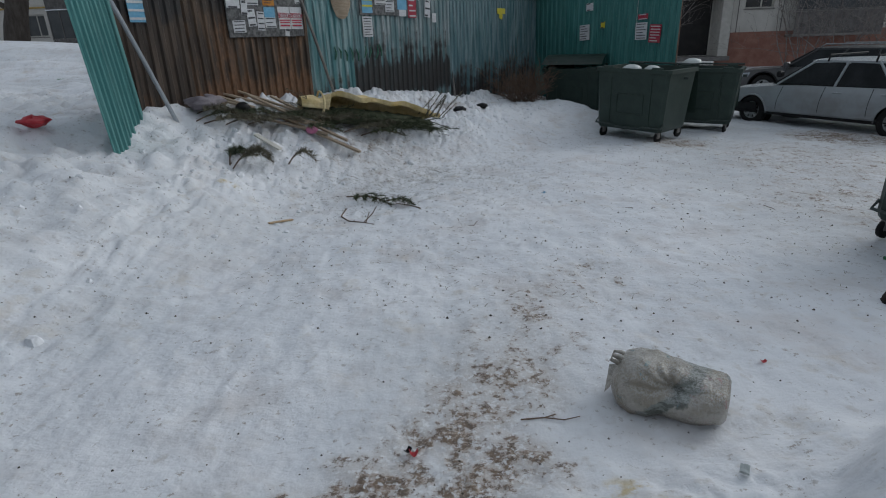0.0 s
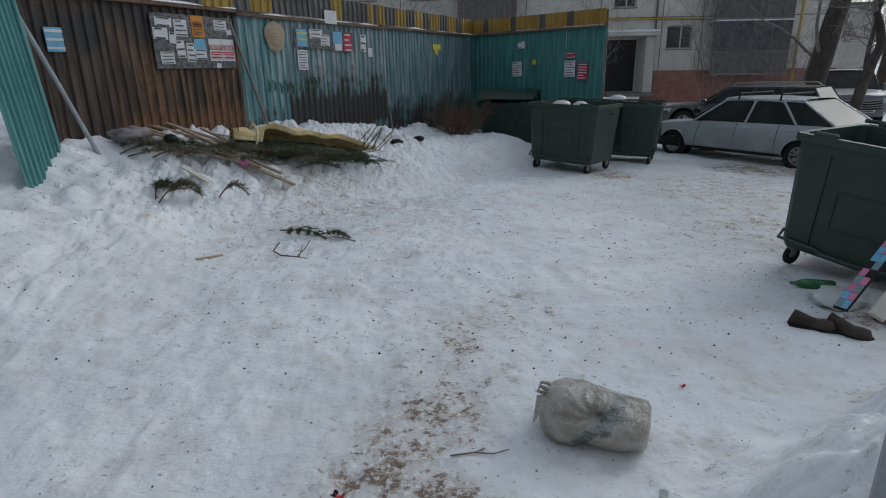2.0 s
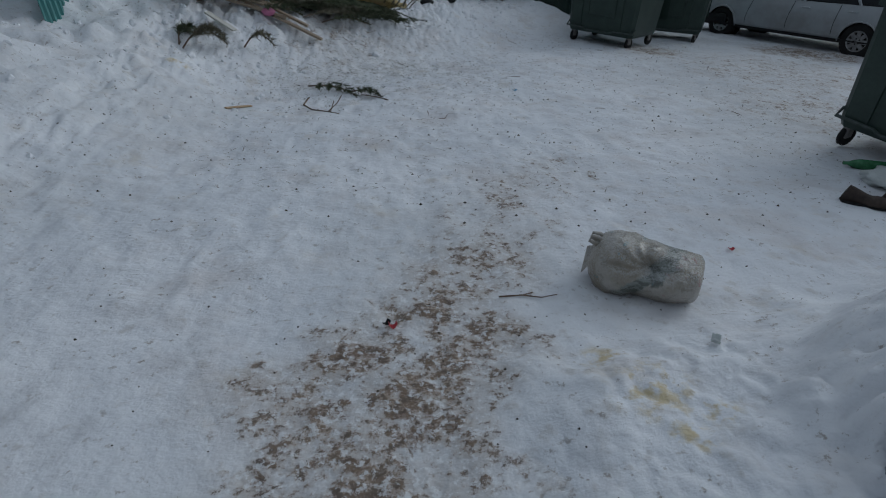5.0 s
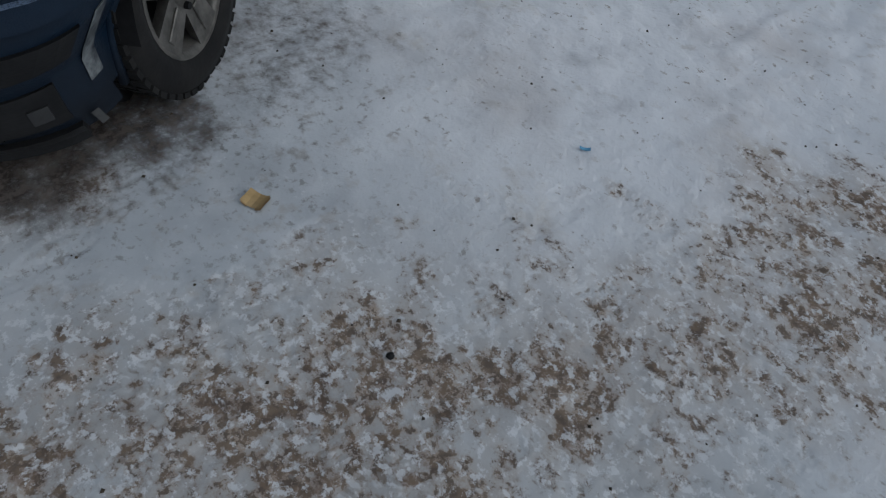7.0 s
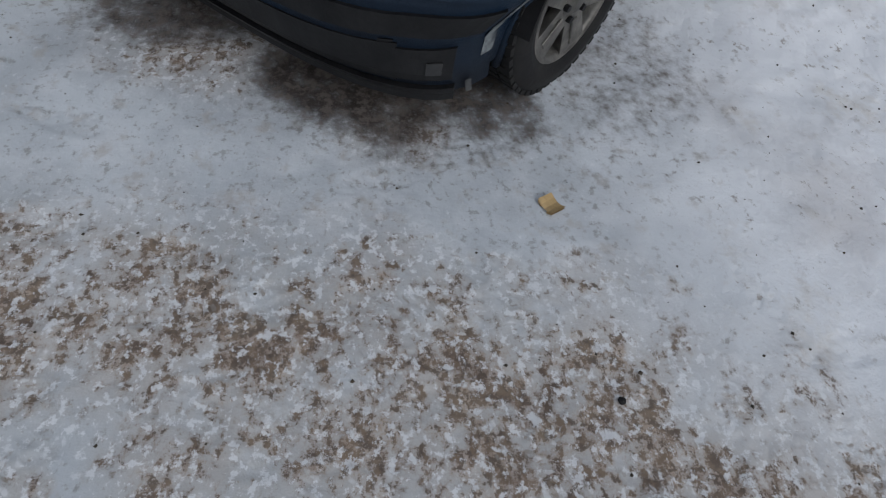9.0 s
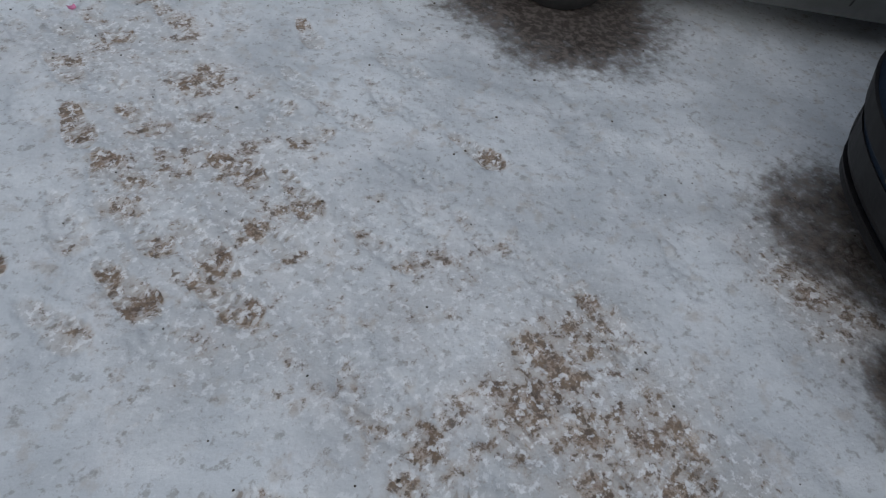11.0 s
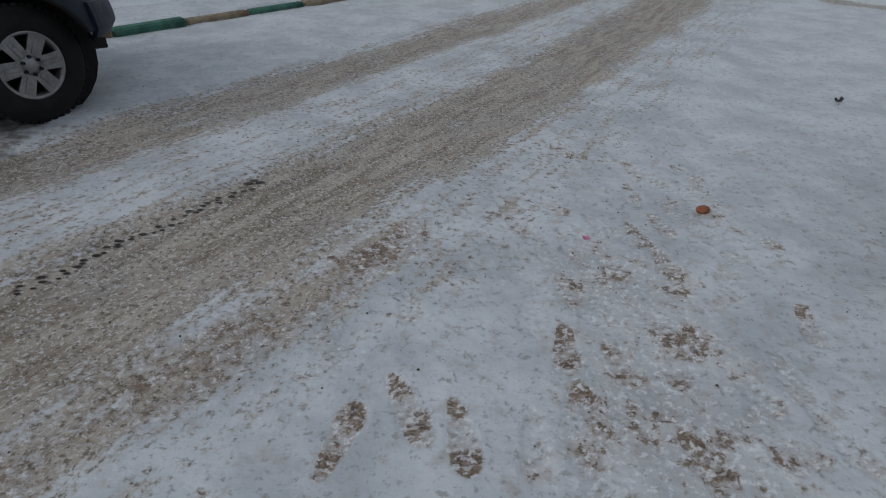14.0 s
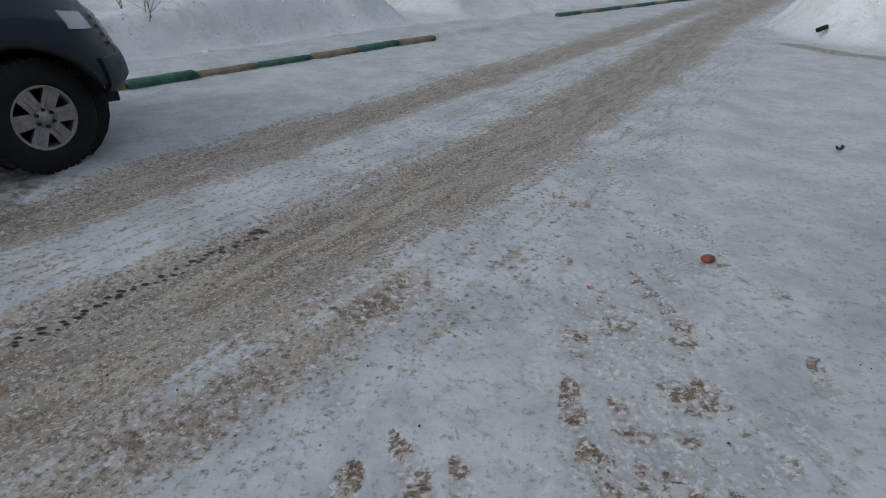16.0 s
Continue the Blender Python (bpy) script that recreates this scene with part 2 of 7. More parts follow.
BAND_YELLOW = sheet_material("yellow band", (0.272, 0.168, 0.024), (0.336, 0.224, 0.048), 0.05, 0.30, 2.0)
STEEL = plain("weathered steel", (0.16, 0.15, 0.145), (0.24, 0.225, 0.21), 8, 0.55, 0.4)
RUST = plain("rusty steel", (0.11, 0.06, 0.035), (0.17, 0.12, 0.09), 8, 0.8)
GALV = plain("grey painted steel", (0.30, 0.32, 0.35), (0.38, 0.40, 0.43), 3, 0.5, 0.2, 50, 0.1)
BIN = plain("dark green bin", (0.016, 0.032, 0.026), (0.028, 0.048, 0.038), 5, 0.5, 0, 45, 0.2, 0.003, 0.45)
BIN_TRIM = plain("scuffed bin edge", (0.03, 0.045, 0.04), (0.07, 0.085, 0.08), 20, 0.6)
RUBBER = plain("black rubber", (0.005, 0.005, 0.006), (0.013, 0.0125, 0.012), 10, 0.88, 0, 90, 0.3)
BLACK = plain("black plastic", (0.008, 0.008, 0.009), (0.017, 0.017, 0.018), 8, 0.55, spec=0.22)
DARKPL = plain("grimy dark bumper plastic", (0.02, 0.021, 0.023), (0.036, 0.036, 0.037), 5, 0.5)
GREYPL = plain("grey bumper plastic", (0.055, 0.057, 0.06), (0.085, 0.085, 0.085), 5, 0.6)
ALLOY = plain("alloy", (0.22, 0.22, 0.225), (0.34, 0.34, 0.34), 14, 0.38, 0.7, 50, 0.1)
DULL_ALLOY = plain("grimy alloy", (0.09, 0.087, 0.08), (0.20, 0.19, 0.175), 14, 0.5, 0.5, 50, 0.1)
GLASS_DARK = plain("tinted car glass", (0.012, 0.014, 0.016), (0.03, 0.033, 0.036), 2, 0.35, 0, 30, 0.02, 0.001, 0.12)
SILVER = car_paint("silver car paint", (0.31, 0.335, 0.355), frost=0.25, grime=0.55)
BLUE = car_paint("frosted blue car paint", (0.005, 0.017, 0.038), dirt=(0.012, 0.013, 0.016), frost=0.95, grime=0.85, spec=0.2)
NAVY = car_paint("frosted navy car paint", (0.014, 0.021, 0.036), dirt=(0.025, 0.028, 0.032), frost=0.95, grime=0.5, spec=0.3)
# dark lower grime here also paints the reflection of the dark ground
SILVERGREY = car_paint("dirty silver car paint with dark reflection below", (0.09, 0.096, 0.098), dirt=(0.045, 0.046, 0.044), frost=0.75, grime=0.9, spec=0.35)
DARKCAR = car_paint("dark car paint", (0.03, 0.03, 0.034), grime=0.4)
GREYCAR = car_paint("grey car paint", (0.13, 0.13, 0.14), grime=0.5, frost=0.4)
WHITECAR = car_paint("white car paint", (0.62, 0.63, 0.64), grime=0.4)
LAMP_YELLOW = lens_glass("yellowed lamp glass", (0.12, 0.107, 0.075), 0.3)
LAMP_CLEAR = lens_glass("frosty lamp glass", (0.42, 0.46, 0.5))
LAMP_RED = lens_glass("red lamp glass", (0.35, 0.015, 0.015))
WOOD = plain("weathered timber", (0.28, 0.215, 0.15), (0.40, 0.33, 0.25), 6, 0.75, 0, 60, 0.4, 0.004, stretch=(1, 9, 9))
WOOD_PALE = plain("fresh timber", (0.42, 0.29, 0.16), (0.52, 0.39, 0.24), 6, 0.7, 0, 60, 0.3, 0.004, stretch=(1, 9, 9))
WHITE_PAINT = plain("dirty white paint", (0.52, 0.50, 0.44), (0.62, 0.60, 0.55), 5, 0.6)
BARK = plain("dark bark", (0.045, 0.036, 0.03), (0.085, 0.072, 0.062), 8, 0.9, 0, 30, 0.9, 0.03, stretch=(1, 1, 0.25))
TWIG = plain("frosty twigs", (0.13, 0.105, 0.09), (0.27, 0.245, 0.235), 9, 0.9)
BRUSH = plain("dry brush", (0.11, 0.07, 0.05), (0.20, 0.14, 0.10), 9, 0.9)
FIR = plain("fir needles", (0.035, 0.048, 0.024), (0.13, 0.14, 0.085), 14, 0.85)
FIR_DRY = plain("dry fir needles", (0.11, 0.10, 0.065), (0.19, 0.175, 0.13), 9, 0.85)
TARP = plain("ochre sheeting", (0.60, 0.45, 0.18), (0.80, 0.68, 0.42), 3, 0.65, 0, 25, 0.6, 0.015)
PAPER = plain("white paper", (0.55, 0.56, 0.58), (0.68, 0.69, 0.70), 4, 0.85)
PAPER_ORANGE = plain("orange paper", (0.50, 0.20, 0.03), (0.58, 0.27, 0.06), 6, 0.85)
PAPER_BLUE = plain("blue paper", (0.14, 0.36, 0.55), (0.22, 0.45, 0.62), 6, 0.85)
PAPER_RED = plain("red paper", (0.34, 0.03, 0.06), (0.42, 0.07, 0.09), 6, 0.85)
PAPER_YELLOW = plain("yellow paper", (0.60, 0.52, 0.02), (0.66, 0.58, 0.08), 6, 0.85)
BOARD = plain("pasted board", (0.05, 0.05, 0.052), (0.20, 0.20, 0.20), 22, 0.85)
INK = plain("print ink", (0.05, 0.05, 0.06), (0.09, 0.09, 0.1), 30, 0.8)
INK_RED = plain("red ink", (0.40, 0.03, 0.06), (0.46, 0.05, 0.08), 30, 0.8)
PANEL_WALL = plain("pale wall panel", (0.52, 0.50, 0.46), (0.64, 0.61, 0.57), 1.2, 0.9, 0, 30, 0.3)
PLINTH = plain("brick red plinth", (0.25, 0.115, 0.085), (0.34, 0.18, 0.14), 2, 0.9, 0, 25, 0.4)
BALCONY = plain("grey balcony screen", (0.085, 0.08, 0.078), (0.16, 0.15, 0.145), 3, 0.85)
WINDOW_GLASS = plain("window glass", (0.02, 0.024, 0.028), (0.05, 0.055, 0.06), 1, 0.08, 0, 20, 0.02, 0.001, 0.6)
FRAME = plain("window frame", (0.42, 0.40, 0.36), (0.52, 0.50, 0.46), 4, 0.7)
DOOR = plain("dark steel door", (0.012, 0.012, 0.013), (0.025, 0.022, 0.022), 3, 0.5)
YELLOW_PIPE = plain("yellow gas pipe", (0.42, 0.27, 0.05), (0.50, 0.36, 0.12), 4, 0.6)
KERB_GREEN = plain("green kerb paint", (0.025, 0.075, 0.055), (0.07, 0.19, 0.14), 7, 0.75, 0, 40, 0.4)
KERB_YELLOW = plain("worn ochre kerb paint", (0.15, 0.11, 0.06), (0.32, 0.27, 0.19), 7, 0.8, 0, 40, 0.4)
BOOT = plain("brown leather", (0.022, 0.015, 0.012), (0.065, 0.045, 0.035), 9, 0.7)
CARD = plain("tan card", (0.42, 0.29, 0.13), (0.52, 0.37, 0.19), 8, 0.85)
RED_PL = plain("red wrapper", (0.42, 0.02, 0.035), (0.5, 0.05, 0.06), 20, 0.5)
BLUE_PL = plain("blue wrapper", (0.12, 0.36, 0.58), (0.2, 0.45, 0.65), 20, 0.5)
PINK = plain("pink tape", (0.52, 0.16, 0.30), (0.6, 0.22, 0.36), 12, 0.6)
GREYBLUE = plain("grey blue tape", (0.16, 0.25, 0.28), (0.22, 0.31, 0.34), 12, 0.6)
POTATO = plain("brown peel", (0.22, 0.075, 0.035), (0.32, 0.13, 0.06), 14, 0.6)
MINT = plain("mint green paint", (0.16, 0.30, 0.20), (0.34, 0.42, 0.34), 4, 0.8)
PURPLE = plain("greyish mauve cloth", (0.20, 0.17, 0.19), (0.30, 0.27, 0.29), 5, 0.9)


def bag_material():
    m = Mat("translucent refuse bag", 0.3, 0, 0.5)
    sp = m.n.new("ShaderNodeSeparateXYZ")
    m.l.new(m.tc.outputs["Object"], sp.inputs[0])
    x, y, z = sp.outputs
    n = m.noise(7, 6, 0.6, warp=0.6)
    film = m.noise(16, 6, 0.65, warp=1.2)
    c = m.mix(m.ramp(n, 0.35, 0.65), lin(0.30, 0.262, 0.20), lin(0.47, 0.442, 0.395))
    c = m.mix(m.ramp(film, 0.52, 0.62, 0, 0.55), c, lin(0.24, 0.215, 0.17))
    # dark green packet showing through the film, with a fan of streaks
    lean = m.math("ABSOLUTE", m.math("SUBTRACT", m.math("SUBTRACT", x, 0.03), m.math("MULTIPLY", m.math("SUBTRACT", z, 0.12), 0.9)), 0)
    band = m.math("ADD", lean, m.math("MULTIPLY", m.math("SUBTRACT", m.noise(11, 4, 0.6, warp=1.0), 0.5), 0.16))
    c = m.mix(m.ramp(band, 0.055, 0.03, 0, 0.85), c, m.mix(m.ramp(m.noise(38, 3, 0.5, stretch=(0.3, 1, 1)), 0.45, 0.55), lin(0.085, 0.105, 0.09), lin(0.24, 0.27, 0.25)))
    c = m.mix(m.math("MULTIPLY", m.ramp(m.noise(30, 5, 0.65), 0.58, 0.68, 0, 0.6), m.ramp(x, 0.02, 0.14)), c, lin(0.33, 0.11, 0.11))
    c = m.mix(m.ramp(m.noise(17, 3, 0.5), 0.66, 0.70, 0, 0.7), c, lin(0.13, 0.26, 0.29))
    # shade along the bag's foot, painted as a brown darkening
    c = m.mix(m.math("MULTIPLY", m.ramp(z, 0.06, 0.015), 0.6), c, lin(0.17, 0.13, 0.09))
    frost = m.math("MULTIPLY", m.ramp(m.up(), 0.1, 0.9), m.ramp(m.noise(130, 4, 0.75), 0.44, 0.56))
    c = m.mix(m.math("MULTIPLY", frost, 0.4), c, lin(0.62, 0.63, 0.65))
    m.b.inputs["Coat Weight"].default_value = 0.35
    h = m.math("ADD", m.noise(34, 6, 0.7), m.math("MULTIPLY", film, 1.4))
    return m.color(c).bump(h, 0.9, 0.018).m


BAG = bag_material()
CLEAR_BAG = plain("thin white plastic", (0.50, 0.53, 0.52), (0.62, 0.65, 0.64), 6, 0.3, 0, 25, 0.5, 0.01)
BOTTLE = plain("green bottle", (0.02, 0.10, 0.035), (0.06, 0.2, 0.09), 12, 0.25)
SPRAY = plain("green spray paint", (0.03, 0.12, 0.07), (0.07, 0.17, 0.13), 20, 0.8)


# ---- mesh tools ----
class Geo:
    """Vertices and faces gathered into one mesh."""

    def __init__(self):
        self.v, self.f = [], []

    def add(self, verts, faces):
        k = len(self.v)
        self.v += [tuple(p) for p in verts]
        self.f += [tuple(i + k for i in q) for q in faces]
        return self

    def box(self, x0, y0, z0, x1, y1, z1, m=None, bev=0.0):
        b = min(bev, (x1 - x0) / 3, (y1 - y0) / 3, (z1 - z0) / 3)
        if b <= 0:
            v = [(x, y, z) for z in (z0, z1) for y in (y0, y1) for x in (x0, x1)]
            f = [(0, 2, 3, 1), (4, 5, 7, 6), (0, 1, 5, 4), (2, 6, 7, 3), (0, 4, 6, 2), (1, 3, 7, 5)]
        else:
            ring = lambda d: [(x0 + d, y0 + b), (x0 + b, y0 + d), (x1 - b, y0 + d), (x1 - d, y0 + b), (x1 - d, y1 - b), (x1 - b, y1 - d), (x0 + b, y1 - d), (x0 + d, y1 - b)]
            v = []
            for z, d in ((z0, b), (z0 + b, 0), (z1 - b, 0), (z1, b)):
                v += [(x, y, z) for x, y in ring(d)]
            f = [tuple(reversed(range(8))), tuple(range(24, 32))]
            for k in range(3):
                f += [(8 * k + i, 8 * k + (i + 1) % 8, 8 * k + 8 + (i + 1) % 8, 8 * k + 8 + i) for i in range(8)]
        if m is not None:
            v = [m @ Vector(p) for p in v]
        return self.add(v, f)

    def tube(self, path, radii, sides=6, caps=True):
        path = [Vector(p) for p in path]
        if isinstance(radii, (int, float)):
            radii = [radii] * len(path)
        v, n = [], len(path)
        for k, p in enumerate(path):
            d = (path[min(k + 1, n - 1)] - path[max(k - 1, 0)]).normalized()
            a = d.orthogonal().normalized() if k == 0 else (a - d * a.dot(d)).normalized()
            b = d.cross(a)
            v += [p + (a * math.cos(t) + b * math.sin(t)) * radii[k] for t in (2 * math.pi * i / sides for i in range(sides))]
        f = [(k * sides + i, k * sides + (i + 1) % sides, (k + 1) * sides + (i + 1) % sides, (k + 1) * sides + i) for k in range(n - 1) for i in range(sides)]
        if caps:
            f += [tuple(reversed(range(sides))), tuple(range((n - 1) * sides, n * sides))]
        return self.add(v, f)

    def lathe(self, prof, m, sides=28):
        """prof: (radius, along) pairs turned about the local y axis."""
        v = [m @ Vector((r * math.cos(t), a, r * math.sin(t))) for r, a in prof for t in (2 * math.pi * i / sides for i in range(sides))]
        return self.add(v, [(k * sides + i, k * sides + (i + 1) % sides, (k + 1) * sides + (i + 1) % sides, (k + 1) * sides + i) for k in range(len(prof) - 1) for i in range(sides)])

    def grid(self, pts, keep=None):
        """pts: rows of points, joined into quads."""
        w = len(pts[0])
        f = [(r * w + c, r * w + c + 1, (r + 1) * w + c + 1, (r + 1) * w + c) for r in range(len(pts) - 1) for c in range(w - 1) if keep is None or keep(r, c)]
        return self.add([p for row in pts for p in row], f)


def mesh_of(name, geo, material, smooth=False):
    me = bpy.data.meshes.new(name)
    me.from_pydata(geo.v, [], geo.f)
    if smooth:
        me.polygons.foreach_set("use_smooth", [True] * len(me.polygons))
    me.materials.append(material)
    me.update()
    return me


def part(name, geo, material, parent=None, label="", smooth=False):
    ob = new(name, mesh_of(name, geo, material, smooth))
    ob.parent = parent
    return tagged(ob, label)


def thing(name, m, label, category, group="", kind=""):
    ob = new(name)
    ob.matrix_basis = m
    return tagged(ob, label, category, group, kind)


def solo(name, geo, material, m, label, category, group="", kind="", smooth=False):
    """A thing of one mesh."""
    ob = part(name, geo, material, None, "", smooth)
    ob.matrix_basis = m
    return tagged(ob, label, category, group, kind)


rnd = random.Random(7)


def wob(p, scale=1.0, seed=0.0):
    return noise.noise(Vector((p[0] * scale + seed, p[1] * scale - seed, (p[2] if len(p) > 2 else 0) * scale)))


def sstep(a, b, x):
    t = np.clip((np.asarray(x, float) - a) / (b - a), 0, 1)
    return t * t * (3 - 2 * t)


TABLES = {}


def fbm(x, y, octaves=4, seed=0):
    """Smooth value noise on arrays, about -1 to 1."""
    if seed not in TABLES:
        TABLES[seed] = np.random.RandomState(seed).rand(256, 256) * 2 - 1
    table = TABLES[seed]
    out, amp, tot = 0.0, 1.0, 0.0
    for k in range(octaves):
        fx, fy = x * 2**k + 17.3 * k, y * 2**k - 9.1 * k
        ix, iy = np.floor(fx).astype(int), np.floor(fy).astype(int)
        u, v = fx - ix, fy - iy
        u, v = u * u * (3 - 2 * u), v * v * (3 - 2 * v)
        g = lambda a, b: table[a % 256, b % 256]
        out = out + amp * ((g(ix, iy) * (1 - u) + g(ix + 1, iy) * u) * (1 - v) + (g(ix, iy + 1) * (1 - u) + g(ix + 1, iy + 1) * u) * v)
        tot += amp
        amp *= 0.5
    return out / tot


# ---- plan ----
FA, FDIR, FLEN, FANG = np.array([-3.18, 6.30]), np.array([0.569, 0.822]), 9.69, 55.29
WB, WDIR, WLEN, WANG = np.array([2.34, 14.27]), np.array([0.604, -0.797]), 3.68, -52.85
NEAR_RUT = [(40, 5), (9, 2.0), (4.6, 0.0), (2.3, -1.8), (1.47, -2.88), (1.11, -3.45), (0.48, -4.18), (-0.6, -5.66), (-2.07, -7.85), (-4.88, -12.51), (-7.79, -16.94), (-14.5, -26), (-40, -60)]
FAR_RUT = [(40, 3.4), (9.5, 0.4), (5.6, -1.1), (3.3, -3.1), (2.39, -4.19), (1.67, -5.2), (0.39, -6.88), (-2.4, -10.76), (-6.75, -16.83), (-13.5, -26), (-39, -60)]
KA, KDIR, KOUT = np.array([3.27, -7.41]), np.array([-0.68, -0.733]), np.array([0.733, -0.68])


def away(x, y, line):
    """Distance to a polyline."""
    best = np.full(np.shape(x), 1e9)
    for (ax, ay), (bx, by) in zip(line[:-1], line[1:]):
        dx, dy = bx - ax, by - ay
        t = np.clip(((x - ax) * dx + (y - ay) * dy) / (dx * dx + dy * dy), 0, 1)
        best = np.minimum(best, np.hypot(x - ax - t * dx, y - ay - t * dy))
    return best


def height(x, y, rough=True):
    x, y = np.asarray(x, float), np.asarray(y, float)
    z = -0.036 * np.clip(x - 0.5, 0, 7) * sstep(1.0, 4.0, y) - 0.012 * np.clip(y - 5, 0, 14)
    # snow heaped along the fence
    u = (x - FA[0]) * FDIR[0] + (y - FA[1]) * FDIR[1]
    d = (x - FA[0]) * FDIR[1] - (y - FA[1]) * FDIR[0]
    crest = np.interp(u, [-3, 0, 1.5, 2.4, 3.4, 4.5, 5.8, 7.5, 9.6, 12], [0.8, 0.88, 0.75, 0.82, 0.8, 0.68, 0.50, 0.42, 0.36, 0.2])
    foot = np.interp(u, [-4, -1, 0, 1, 2.5, 4.5, 9.6], [3.6, 2.6, 1.9, 1.9, 2.2, 2.6, 3.0])
    crest = crest + 0.14 * fbm(u * 1.3, d * 0.4, 3, 5)
    heap = crest * (0.70 * sstep(foot * 1.15, foot * 0.3, d) + 0.30 * sstep(0.75, 0.1, d)) * sstep(12.5, 9.0, u) * sstep(-9, -3, u)
    z = z + heap
    lip = sstep(0.05, 0.55, x + 0.12 * fbm(x * 3, y * 3, 2, 13)) * sstep(0.0, 0.35, 1.62 + 0.28 * (x - 0.3) - y + 0.1 * fbm(x * 4, y * 4, 2, 14)) * sstep(-0.9, -0.1, y)
    z = z + 0.075 * lip
    bank = sstep(0.85, 1.55, x) * sstep(0.0, 0.5, 1.28 + 0.5 * (x - 0.6) - y) * sstep(-1.5, -0.2, y) * (0.20 + 0.08 * np.clip(x - 1, 0, 2))
    z = z + bank
    # higher snow in the side yard past the fence end
    z = z + (0.2 * sstep(8.0, 11.0, y) + 0.95 * sstep(13.0, 17.0, y) * sstep(27, 21, y)) * sstep(-3.6, -5.6, x + 0.35 * (y - 8))
    # heap under the far bins
    z = z + 0.22 * np.exp(-(((x - 2.6) / 0.7) ** 2 + ((y - 11.0) / 1.0) ** 2))
    # beyond the kerb: trodden path, then a ridge
    s = (x - KA[0]) * KDIR[0] + (y - KA[1]) * KDIR[1]
    q = (x - KA[0]) * KOUT[0] + (y - KA[1]) * KOUT[1]
    ridge = sstep(0.95, 1.6, q + 0.2 * fbm(x * 0.9, y * 0.9, 2, 8)) * (0.5 + 0.2 * fbm(x, y, 3, 9)) * sstep(5.5, 4.8, s)
    z = z + np.where(y < -3, ridge + 0.07 * sstep(0.0, 0.12, q) * sstep(7.4, 7.0, s), 0)
    far2 = sstep(6.6, 7.4, s) * sstep(1.2, 2.2, q) * 0.5
    z = z + np.where(y < -3, far2, 0)
    mound = sstep(1.0, 0.55, np.hypot((x + 8.9) / 3.0, (y + 12.0) / 2.9))
    z = z + (1.1 + 0.3 * fbm(x * 0.8, y * 0.8, 3, 12)) * mound
    rut = np.minimum(away(x, y, NEAR_RUT), away(x, y, FAR_RUT))
    z = z - 0.035 * sstep(0.5, 0.1, rut)
    if rough:
        loose = np.clip(heap / 0.5, 0, 1) + np.clip(bank / 0.1, 0, 1) + 0.3 * lip + np.clip(ridge * np.where(y < -3, 1, 0), 0, 1) + mound
        flat = sstep(1.5, 3, np.hypot(x, y)) * 0.5 + 0.5
        z = z + 0.022 * fbm(x * 1.7, y * 1.7, 4, 1) * flat + (0.006 + 0.006 * sstep(0.5, 2.0, y)) * fbm(x * 8, y * 8, 3, 2)
        z = z + np.clip(loose, 0, 1.3) * (0.085 * fbm(x * 2.6, y * 2.6, 4, 3) + 0.13 * np.abs(fbm(x * 5.0, y * 5.0, 4, 4)) + 0.07 * np.abs(fbm(x * 10.0, y * 10.0, 2, 6)))
        z = z - 0.03 * np.clip(np.abs(fbm(x * 4.3, y * 4.3, 3, 15)) - 0.1, 0, 1) * sstep(1.2, 2.6, y)
    return z


def gz(x, y):
    return float(height(x, y))


